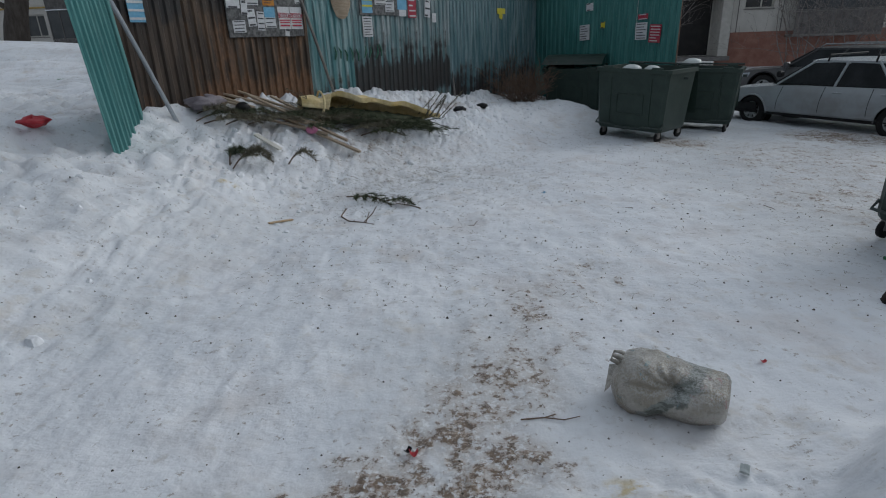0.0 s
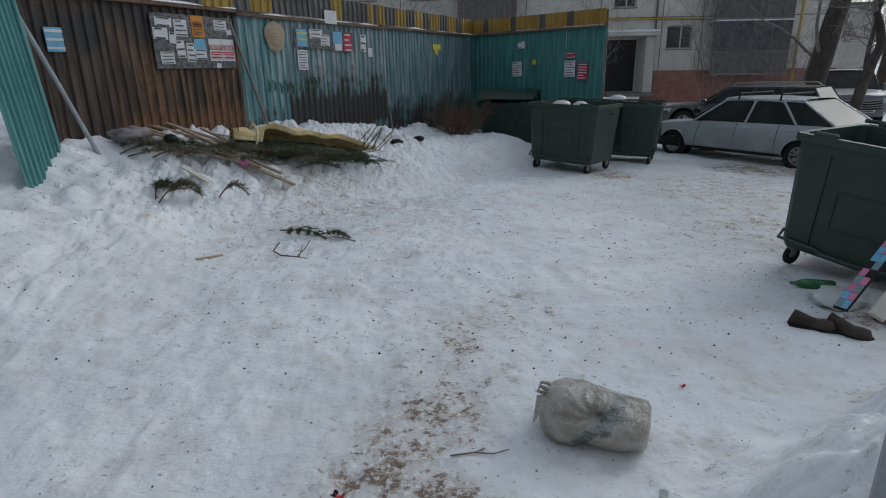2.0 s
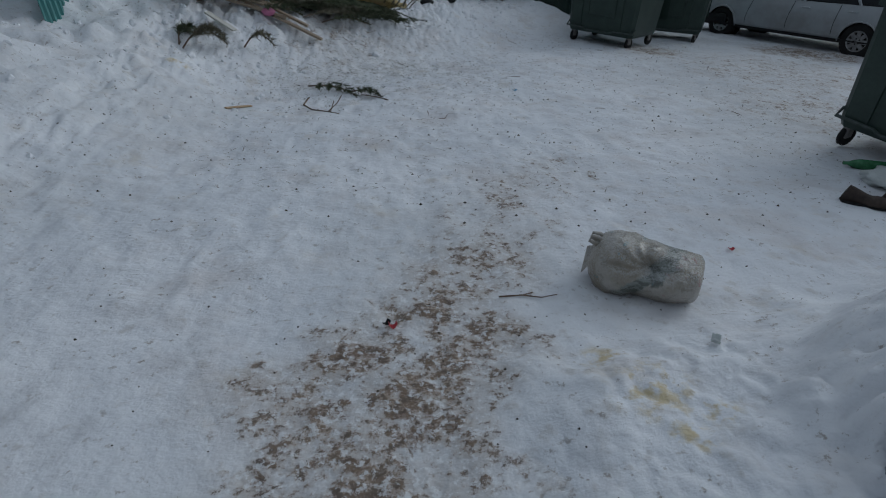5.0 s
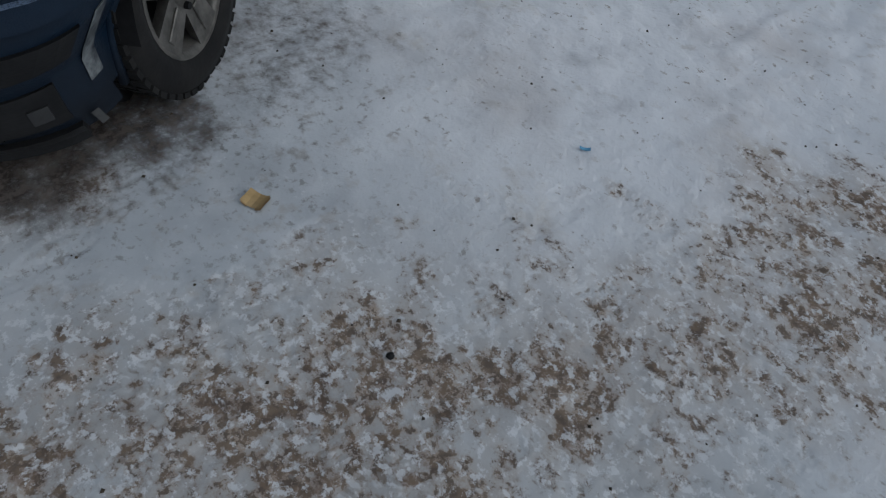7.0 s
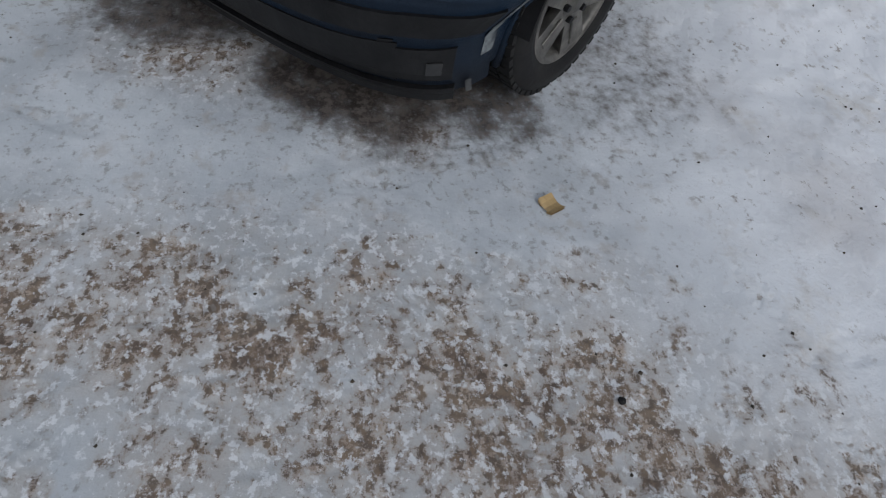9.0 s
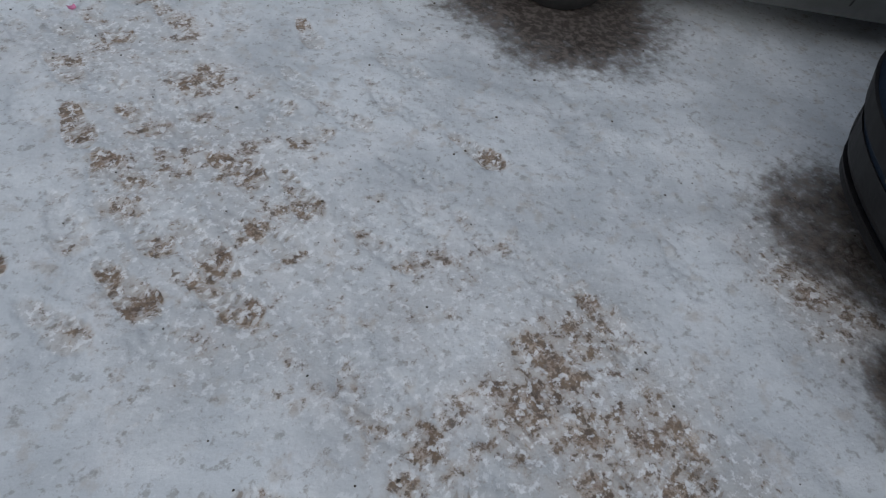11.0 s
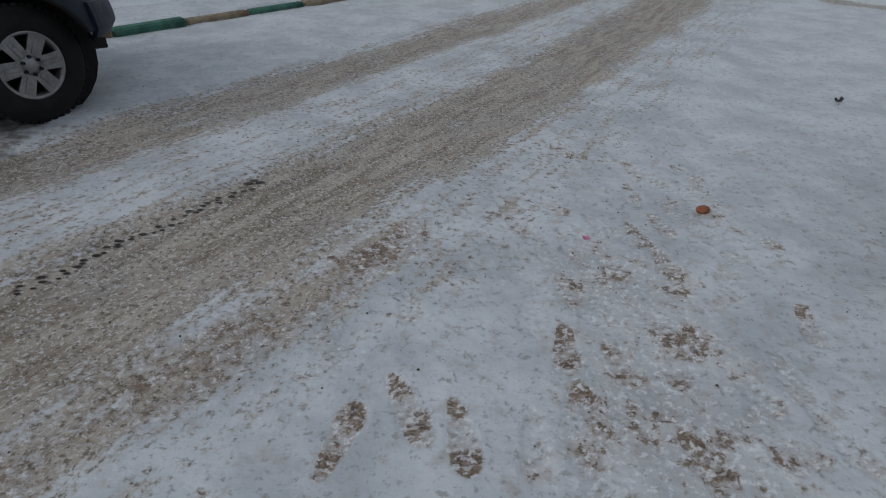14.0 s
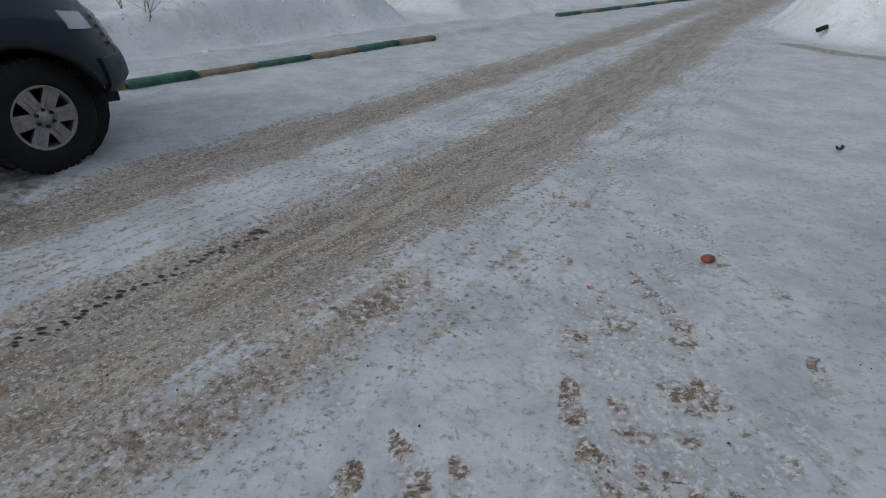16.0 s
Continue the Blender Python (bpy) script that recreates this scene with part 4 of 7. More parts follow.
    for u, z, w, h, mat in [(1.41, 1.36, 0.26, 0.31, PAPER), (2.8, 1.35, 0.26, 0.32, PAPER), (3.11, 1.3, 0.25, 0.33, PAPER_RED), (2.84, 1.72, 0.22, 0.1, PAPER_RED), (1.55, 1.95, 0.18, 0.15, PAPER), (1.95, 1.6, 0.1, 0.12, PAPER_YELLOW)]:
        paper(on_wing(u, z), w, h, mat, "white printed flyer on green steel" if mat is PAPER else "coloured flyer on green steel", T(6) if h > 0.2 else T(2), ink=PAPER if mat is PAPER_RED else INK, tilt=rnd.uniform(-4, 4))
    # round flattened straw-coloured sack nailed to the fence
    g = Geo()
    rows = []
    for k in range(9):
        rr = 0.2 * k / 8
        rows.append([(rr * math.cos(t) * (1 + 0.1 * math.sin(3 * t)), -0.05 + 0.045 * (k / 8) ** 2 + 0.008 * wob((k, t, 0), 1.7), rr * math.sin(t) * 1.05) for t in (2 * math.pi * i / 20 for i in range(21))])
    solo("cap", g.grid(rows), WOOD, on_fence(3.17, 2.03, 0.03), "dirty pale round cloth cap hung on the fence", "cap", smooth=True)


posters()


def pole(a, b, r, mat, label, name="pole"):
    m = look(a, b)
    length = (Vector(b) - Vector(a)).length
    g = Geo().tube([(0, 0, 0), (0.004, 0.006, -length / 2), (0, 0, -length)], r, 8)
    solo(name, g, mat, m, label, "pole", "props against the fence")


def graffiti():
    """Faded spray strokes that cannot be read, lying on the ribs."""
    r = random.Random(19)
    root = thing("graffiti", on_fence(2.9, 1.22, 0.04), "faded green spray strokes on the sooty steel fence", "graffiti")
    for k in range(9):
        x = 0.04 + 0.13 * k + r.uniform(-0.02, 0.02)
        z0, lean = r.uniform(0.0, 0.06), r.uniform(-0.07, 0.07)
        pts = [(x, 0.0, z0), (x + 0.5 * lean + 0.03, 0.0, z0 + 0.09), (x + lean, 0.0, z0 + r.uniform(0.14, 0.22))]
        part("stroke", Geo().tube(pts, [0.008, 0.014, 0.008], 5), SPRAY, root)


graffiti()
pole((-2.78, 6.28, 0.55), (-3.28, 6.0, 2.35), 0.022, GALV, "pale grey steel pole leaning on the fence")
pole((-1.42, 8.25, 0.68), (-1.83, 8.22, 2.25), 0.02, STEEL, "weathered grey steel pipe leaning on the fence")
pole((0.35, 11.15, 0.25), (0.26, 11.52, 1.35), 0.02, STEEL, "grey steel stake standing in the snow")


# ---- refuse bins ----
def bin_body(label, m, lid="shut", group="wheeled refuse bins"):
    """A four-wheeled 1100 litre bin. Local x along its front, y to its back; rim at 1.12 m."""
    root = thing("refuse_bin", m, label, "refuse bin", group)
    W, D = 1.22, 0.98
    lev = [(0.17, 0.065), (0.22, 0.05), (0.9, 0.01), (1.06, 0.0), (1.06, -0.03), (1.12, -0.03), (1.12, 0.02), (0.75, 0.045), (0.3, 0.09)]
    rows = []
    for z, i in lev:
        c = 0.05
        pts = [(i + c, i), (W - i - c, i), (W - i, i + c), (W - i, D - i - c), (W - i - c, D - i), (i + c, D - i), (i, D - i - c), (i, i + c)]
        rows.append([(x, y, z) for x, y in pts + pts[:1]])
    g = Geo().grid(rows)
    g.add([(0.1, 0.1, 0.17), (W - 0.1, 0.1, 0.17), (W - 0.1, D - 0.1, 0.17), (0.1, D - 0.1, 0.17)], [(3, 2, 1, 0)])
    part("body", g, BIN, root)
    slant = lambda z: 0.05 - 0.04 * (z - 0.22) / 0.68
    for x in (0.27, 0.95):
        g = Geo()
        g.grid([[(x + a, slant(z) + b, z) for a, b in ((-0.012, 0.002), (-0.008, -0.014), (0.008, -0.014), (0.012, 0.002))] for z in (0.24, 0.6, 0.98)])
        part("rib", g, BIN, root)
    for z in (0.42, 0.72):
        part("panel_ridge", Geo().box(0.38, slant(z) - 0.012, z, 0.84, slant(z) + 0.004, z + 0.014, bev=0.004), BIN, root)
    for x in (0.38, 0.83):
        part("panel_ridge", Geo().grid([[(x + a, slant(z) + b, z) for a, b in ((0, 0.003), (0.003, -0.011), (0.011, -0.011), (0.014, 0.003))] for z in (0.42, 0.73)]), BIN, root)
    part("bumper_bar", Geo().tube([(0.04, 0.10, 0.30), (0.04, 0.03, 0.24), (0.35, 0.02, 0.235), (0.4, 0.02, 0.21), (0.8, 0.02, 0.21), (0.86, 0.02, 0.235), (1.18, 0.03, 0.24), (1.18, 0.10, 0.30)], 0.014, 6), BIN_TRIM, root)
    for x in (-0.02, W + 0.02):
        part("trunnion", Geo().tube([(x, D / 2, 0.98), (x + (0.07 if x > 0 else -0.07), D / 2, 0.98)], 0.022, 8), BIN_TRIM, root)
    for x in (0.2, 1.02):
        for y in (-0.02, D + 0.02):
            part("lip_grip", Geo().box(x - 0.09, min(y, y), 1.05, x + 0.09, y + 0.045, 1.15, bev=0.015), BIN, root)
    if lid == "open":
        hang = Geo().grid([[(0.02 + 1.18 * k / 6, D + 0.07 + 0.12 * math.sin(t), 1.12 - 0.75 * t / 1.5) for k in range(7)] for t in (0, 0.3, 0.6, 0.9, 1.2, 1.5)])
        hang.grid([[(0.02 + 1.18 * k / 6, D + 0.09 + 0.12 * math.sin(t), 1.12 - 0.75 * t / 1.5) for k in range(7)] for t in (1.5, 1.2, 0.9, 0.6, 0.3, 0)])
        part("lid", hang, BIN, root)
        part("hinge_bar", Geo().tube([(0.0, D + 0.05, 1.15), (W, D + 0.05, 1.15)], 0.018, 6), BIN_TRIM, root)
    else:
        g = Geo().grid([[(-0.02 + 1.26 * k / 6, -0.03 + 1.05 * j / 8, 1.125 + 0.20 * math.sin(math.pi * min(1, (j + 1.2) / 9.2))) for k in range(7)] for j in range(9)])
        part("lid", g, BIN, root)
        part("hinge_bar", Geo().tube([(0.0, D + 0.03, 1.17), (W, D + 0.03, 1.17)], 0.018, 6), BIN_TRIM, root)
    for x in (0.13, W - 0.13):
        for y in (0.13, D - 0.13):
            castor = part("castor", Geo().box(x - 0.03, y - 0.035, 0.07, x + 0.03, y + 0.05, 0.175, bev=0.01), STEEL, root)
            g = Geo().lathe([(0.0, -0.022), (0.07, -0.022), (0.085, -0.014), (0.085, 0.014), (0.07, 0.022), (0.0, 0.022)], pose(x, y + 0.02, 0.085, 0, 0, 80), 18)
            part("wheel", g, RUBBER, castor, "black rubber wheel", True)
    return root


def bins():
    a = math.degrees(math.atan2(-0.91, 0.41))
    bin_body("dark green plastic bin on castors beside leaning planks", pose(3.35, 4.30, gz(3.6, 3.9) + 0.02, 0, 6, a), "open")
    bin_body("dark green plastic bin standing in shovelled snow", pose(2.60, 9.64, -0.13, 0, 2, -46), "open")
    bin_body("dark green plastic bin behind another one", pose(4.12, 10.62, gz(4.5, 10.6) - 0.03, 0, 1, -30), "open")
    bin_body("green bin half buried in snow with a rounded lid", pose(2.35, 12.75, -0.28, 8, 0, -28), "shut")
    for x, y, r in ((3.2, 9.65, 0.16), (3.5, 9.55, 0.12), (4.75, 10.95, 0.17)):
        g = Geo()
        rows = []
        for k in range(6):
            t = math.pi / 2 * k / 5
            rows.append([(r * math.cos(t) * math.cos(q) * (1 + 0.25 * wob((q, k, x), 1.3)), r * math.cos(t) * math.sin(q), 0.5 * r * math.sin(t)) for q in (2 * math.pi * i / 12 for i in range(13))])
        solo("refuse", g.grid(rows), CLEAR_BAG, pose(x, y, 0.93), "snowy white bag in the top of a bin", "bag", smooth=True)


bins()


# ---- cars ----
def shell_at(u, v, S):
    """A point of a car's outer skin. u: 0 front centre, 1 front corner end, 2 rear corner start, 3 rear centre (left side positive); v: 0 sill, 1 top edge."""
    s, a = (1 if u >= 0 else -1), abs(u)
    inset = np.interp(v, S["iv"], S["inset"])
    nose = np.interp(v, S["iv"], S["nose"])
    w = S["W"] - inset
    p, Dp, L = 2.0 / S["p"], S["D"], S["L"]
    if a <= 1:
        f = a * math.pi / 2
        y, x = w * math.sin(f) ** p, -nose - Dp * (1 - math.cos(f) ** p) * (1 - nose / 1.2)
    elif a <= 2:
        x0 = -nose - Dp * (1 - nose / 1.2)
        y, x = w, x0 + (a - 1) * (-(L - Dp) - x0)
    else:
        f = (3 - a) * math.pi / 2
        y, x = w * math.sin(max(f, 0)) ** p, -L + Dp * (1 - math.cos(f) ** p) + inset * 0.5
    top = np.interp(-x, S["tx"], S["tz"])
    z = S["z0"] + (top - S["z0"]) * v
    return Vector((x, s * y, z))


def patch(S, u0, u1, v0, v1, off=0.006, nu=8, nv=4, deep=0.02):
    """A skin patch proud of the body, with a rim."""
    g = Geo()
    P = lambda u, v, o: (lambda q: q + (q - Vector((min(q.x, -0.9) if abs(u) > 1 else q.x - 0.9, q.y * 0.4, q.z))).normalized() * o)(shell_at(u, v, S))
    us, vs = np.linspace(u0, u1, nu + 1), np.linspace(v0, v1, nv + 1)
    rows = [[P(u, v, off) for u in us] for v in vs]
    g.grid(rows)
    rim = [P(u, vs[0], off) for u in us] + [P(us[-1], v, off) for v in vs] + [P(u, vs[-1], off) for u in us[::-1]] + [P(us[0], v, off) for v in vs[::-1]]
    low = [P(u, vs[0], off - deep) for u in us] + [P(us[-1], v, off - deep) for v in vs] + [P(u, vs[-1], off - deep) for u in us[::-1]] + [P(us[0], v, off - deep) for v in vs[::-1]]
    g.grid([rim, low])
    return g


def car_body(S, arches, fine=1.0):
    g = Geo()
    us = np.concatenate([np.linspace(-3, -2, 9), np.linspace(-2, -1, int(70 * fine))[1:], np.linspace(-1, 1, 33)[1:], np.linspace(1, 2, int(70 * fine))[1:], np.linspace(2, 3, 9)[1:]])
    vs = np.linspace(0, 1, int(22 * fine))
    rows = [[shell_at(u, v, S) for u in us] for v in vs]

    def keep(r, c):
        q = (rows[r][c] + rows[r + 1][c + 1]) / 2
        return not any(math.hypot(q.x + ax, q.z - az) < R for ax, az, R in arches) or abs(q.y) < S["W"] * 0.72

    g.grid(rows, keep)
    a, b, w = -0.35, -S["L"] + 0.35, S["W"] - 0.28
    g.box(b, -w, S["z0"] + 0.0, a, w, S["z0"] + 0.05)
    top = rows[-1]
    n = len(top)
    half = n // 2
    cap = []
    for k in range(0, half + 1):
        a, b = top[k], top[n - 1 - k]
        cap.append([a.lerp(b, t) + Vector((0, 0, S["crown"] * (1 - (2 * t - 1) ** 2))) for t in np.linspace(0, 1, 9)])
    g.grid(cap)
    return g


def wheel(root, x, y, z, R, width, rim, spokes, side, steer=0.0, tread=False, metal=ALLOY):
    """A road wheel whose outer face looks along side * y."""
    m = pose(x, y, z, 0, 0, steer + (0 if side < 0 else 180))
    w = width
    k = rim / R
    prof = [(R * k * 0.97, -w * 0.10), (R * k, -w * 0.46), (R * (k + 0.35 * (1 - k)), -w * 0.53), (R * 0.95, -w * 0.47), (R * 0.99, -w * 0.38), (R, -w * 0.2), (R, w * 0.2), (R * 0.99, w * 0.38), (R * 0.95, w * 0.5), (R * k, w * 0.46)]
    tyre = part("tyre", Geo().lathe(prof, m, 44), RUBBER, root, "black winter tyre", True)
    if tread:
        g = Geo()
        for i in range(46):
            a = 2 * math.pi * i / 46
            for y0, y1, da in ((-0.46, -0.25, 0.0), (-0.2, 0.0, 0.03), (0.05, 0.22, 0.0), (0.27, 0.46, 0.03)):
                q = m @ pose(0, 0, 0, 0, math.degrees(a + da), 0)
                g.box(R - 0.012, y0 * w, -0.015, R + 0.005, y1 * w, 0.015, q)
        tagged(part("tread", g, RUBBER, tyre), kind="stuff")
    part("rim", Geo().lathe([(rim * 0.99, w * 0.2), (rim * 0.90, -w * 0.05), (rim * 0.9, -w * 0.40), (rim * 0.97, -w * 0.485), (rim * 1.02, -w * 0.47)], m, 36), metal, tyre, "grey alloy rim", True)
    part("disc", Geo().lathe([(0.0, -w * 0.05), (rim * 0.92, -w * 0.05)], m, 24), BLACK, tyre, "dark brake drum")
    for i in range(spokes):
        q = m @ pose(0, 0, 0, 0, 360 * i / spokes, 0)
        sp = Geo()
        a, b = 0.17 * rim * 1.2, 0.24 * rim * (6.5 / spokes)
        for s in (1,):
            v = [(rim * 0.15, -w * 0.43, -a), (rim * 0.15, -w * 0.43, a), (rim * 0.94, -w * 0.46, b), (rim * 0.94, -w * 0.46, -b)]
            back = [(x, yy + w * 0.16, z * 0.8) for x, yy, z in v]
            sp.add([q @ Vector(p) for p in v + back], [(3, 2, 1, 0), (0, 1, 5, 4), (1, 2, 6, 5), (2, 3, 7, 6), (3, 0, 4, 7)])
        sp.box(rim * 0.35, -w * 0.475, -a * 0.35, rim * 0.85, -w * 0.44, a * 0.35, q, 0.004)
        part("spoke", sp, metal, tyre)
    part("hub_cap", Geo().lathe([(0.0, -w * 0.5), (rim * 0.13, -w * 0.5), (rim * 0.2, -w * 0.46), (rim * 0.33, -w * 0.43), (rim * 0.33, -w * 0.2)], m, 20), metal, tyre, "", True)
    for i in range(5 if spokes != 6 else 6):
        a = 2 * math.pi * (i + 0.5) / (5 if spokes != 6 else 6)
        q = m @ Matrix.Translation((rim * 0.27 * math.cos(a), -w * 0.45, rim * 0.27 * math.sin(a)))
        part("wheel_nut", Geo().lathe([(0.0, -0.012), (0.011, -0.012), (0.012, 0.01)], q, 8), BLACK, tyre)
    return tyre


def arch_lip(root, S, ax, az, R, mat, lip=0.02):
    for s in (1, -1):
        path = []
        for k in range(19):
            t = math.radians(-14 + 208 * k / 18)
            z = az + R * math.sin(t)
            if z < S["z0"] + 0.005:
                continue
            x = -ax + R * math.cos(t)
            top = np.interp(-x, S["tx"], S["tz"])
            v = min(1, max(0, (z - S["z0"]) / (top - S["z0"])))
            y = S["W"] - np.interp(v, S["iv"], S["inset"])
            lim = -S["D"]
            if x > lim:
                f = min(1.0, (x - lim) / S["D"])
                y *= (1 - f ** S["p"]) ** (1 / S["p"])
            path.append((x, s * y, z))
        part("wheel_arch", Geo().tube(path, lip, 6), mat, root, "", True)
        part("arch_liner", Geo().lathe([(0.05, -0.02 * s), (R * 1.02, -0.02 * s)], pose(-ax, s * (S["W"] - 0.24), az), 26), BLACK, root)
        liner = Geo()
        liner.grid([[(-ax + R * 1.01 * math.cos(t), s * y, az + R * 1.01 * math.sin(t)) for t in np.linspace(math.radians(8), math.radians(172), 20)] for y in (S["W"] - 0.26, S["W"] - 0.05)])
        part("arch_liner", liner, BLACK, root)


def greenhouse(root, mat, xf, xr, rf, rr, zb, zt, wb, wt, posts, glass=GLASS_DARK, name="cabin"):
    """xf, xr: belt line front and rear; rf, rr: roof front and rear (all behind the nose); posts: pillar places along the belt as fractions."""
    C = lambda x, y, z: Vector((-x, y, z))
    low = [C(xf, wb, zb), C(xr, wb, zb), C(xr, -wb, zb), C(xf, -wb, zb)]
    top = [C(rf, wt, zt), C(rr, wt, zt), C(rr, -wt, zt), C(rf, -wt, zt)]
    g = Geo()
    g.add(low + top, [(0, 1, 5, 4), (1, 2, 6, 5), (2, 3, 7, 6), (3, 0, 4, 7)])
    part(name, g, BLACK, root, "dark pillars and window seals")
    roof = [[C(rf + (rr - rf) * k / 8 + (0.02 if k == 8 else -0.02 if k == 0 else 0), wt * 1.03 * (1 - 2 * j / 8), zt - 0.005 + 0.05 * (1 - (1 - 2 * j / 8) ** 2) * math.sin(math.pi * (k + 1.5) / 11) + 0.012) for j in range(9)] for k in range(9)]
    rg = Geo().grid(roof)
    rg.grid([[p - Vector((0, 0, 0.05)) for p in [row[0] for row in roof]], [row[0] for row in roof]])
    rg.grid([[row[-1] for row in roof], [p - Vector((0, 0, 0.05)) for p in [row[-1] for row in roof]]])
    part("roof", rg, mat, root, "", True)

    def pane(a, b, c, d, lift):
        n = (b - a).cross(d - a).normalized()
        q = [p + n * lift for p in (a, b, c, d)]
        r = [p - n * 0.004 for p in (a, b, c, d)]
        return Geo().add(q + r, [(0, 1, 2, 3), (0, 4, 5, 1), (1, 5, 6, 2), (2, 6, 7, 3), (3, 7, 4, 0)])

    def inset(a, b, c, d, m):
        mid = (a + b + c + d) / 4
        return [p + (mid - p).normalized() * m for p in (a, b, c, d)]

    for s in (1, -1):
        A, B, T, U = (low[0], low[1], top[1], top[0]) if s > 0 else (low[3], low[2], top[2], top[3])
        for t0, t1 in zip(posts[:-1], posts[1:]):
            q = inset(A.lerp(B, t0), A.lerp(B, t1), U.lerp(T, t1), U.lerp(T, t0), 0.05)
            q = q if s > 0 else [q[1], q[0], q[3], q[2]]
            part("side_window", pane(*q, 0.008), glass, root)
        for t in posts:
            a, b = A.lerp(B, t), U.lerp(T, t)
            off = Vector((0, 0.006 * s, 0))
            part("pillar", Geo().tube([a + off, b + off], 0.022, 5), mat, root)
    part("windscreen", pane(*inset(low[3], low[0], top[0], top[3], 0.06), 0.008), glass, root)
    part("rear_window", pane(*inset(low[1], low[2], top[2], top[1], 0.06), 0.008), glass, root)


def placed(x, y, z, heading):
    return pose(x, y, z, 0, 0, heading)


def skin(L, W, z0, tx, tz, nose, inset, D=0.55, p=3.2, crown=0.04, iv=(0, 0.12, 0.35, 0.55, 0.8, 1.0)):
    return dict(L=L, W=W, z0=z0, tx=tx, tz=tz, nose=nose, inset=inset, D=D, p=p, crown=crown, iv=iv)


def door_lines(root, S, xs, v0=0.08, v1=0.98):
    for x in xs:
        for s in (1, -1):
            u = 1 + (x - S["D"]) / (S["L"] - 2 * S["D"])
            part("door_gap", Geo().tube([shell_at(s * u, v, S) for v in np.linspace(v0, v1, 6)], 0.006, 4), BLACK, root)


def hatchback():
    """The silver saloon-like hatchback by the bins, roof rack on top."""
    S = skin(4.2, 0.81, 0.22, [0, 0.1, 1.1, 1.5, 3.7, 4.1, 4.3], [0.56, 0.66, 0.77, 0.80, 0.83, 0.78, 0.62], [0.05, 0, 0, 0.03, 0.1, 0.14], [0.07, 0.02, 0, 0, 0.025, 0.06], D=0.4, p=4)
    hx, hy = -0.441, 0.897
    head = math.degrees(math.atan2(hy, hx))
    fx, fy = 6.50, 11.85
    side = Vector((-hy, hx))
    ox, oy = fx + hx * 0.78 - side.x * 0.74, fy + hy * 0.78 - side.y * 0.74
    root = thing("hatchback_car", placed(ox, oy, -0.36, head), "dirty silver five-door hatchback with roof bars and dark windows", "car", "parked cars")
    part("body", car_body(S, [(0.78, 0.27, 0.32), (3.40, 0.27, 0.32)]), SILVER, root, "", True)
    for x in (0.78, 3.40):
        arch_lip(root, S, x, 0.27, 0.32, SILVER, 0.018)
        for s in (1, -1):
            wheel(root, -x, s * 0.70, 0.28, 0.285, 0.17, 0.165, 8, s)
    greenhouse(root, SILVER, 1.12, 3.95, 1.78, 3.25, 0.81, 1.25, 0.73, 0.58, (0.04, 0.42, 0.76, 1.0))
    part("front_bumper", patch(S, -1.15, 1.15, 0.0, 0.42, 0.03, 16, 4), BLACK, root, "black plastic bumper")
    part("rear_bumper", patch(S, 1.95, 3.0, 0.0, 0.42, 0.03, 8, 4), BLACK, root, "black plastic bumper")
    for s in (1, -1):
        part("tail_lamp", patch(S, s * 2.5, s * 2.05, 0.6, 0.92, 0.012), LAMP_RED, root, "red tail lamp")
        part("headlamp", patch(S, s * 0.55, s * 0.92, 0.66, 0.9, 0.012), LAMP_CLEAR, root)
        part("side_strip", patch(S, s * 1.02, s * 1.98, 0.0, 0.1, 0.012, 20, 1), BLACK, root)
        for x in (2.25, 3.02):
            u = 1 + (x - 0.4) / 3.2
            q = shell_at(s * u, 0.83, S)
            part("door_handle", Geo().box(q.x - 0.08, q.y - 0.012, q.z - 0.015, q.x + 0.08, q.y + 0.016, q.z + 0.015, bev=0.008), SILVER, root)
        q = Vector((-1.32, s * 0.84, 1.0))
        part("wing_mirror", Geo().box(q.x - 0.05, q.y - 0.07, q.z - 0.05, q.x + 0.05, q.y + 0.07, q.z + 0.07, bev=0.03), BLACK, root)
    door_lines(root, S, (1.3, 2.12, 2.95))
    for x in (2.05, 2.85):
        part("roof_bar", Geo().tube([(-x, -0.62, 1.24), (-x, -0.58, 1.35), (-x, 0.58, 1.35), (-x, 0.62, 1.24)], 0.018, 6), BLACK, root)


hatchback()


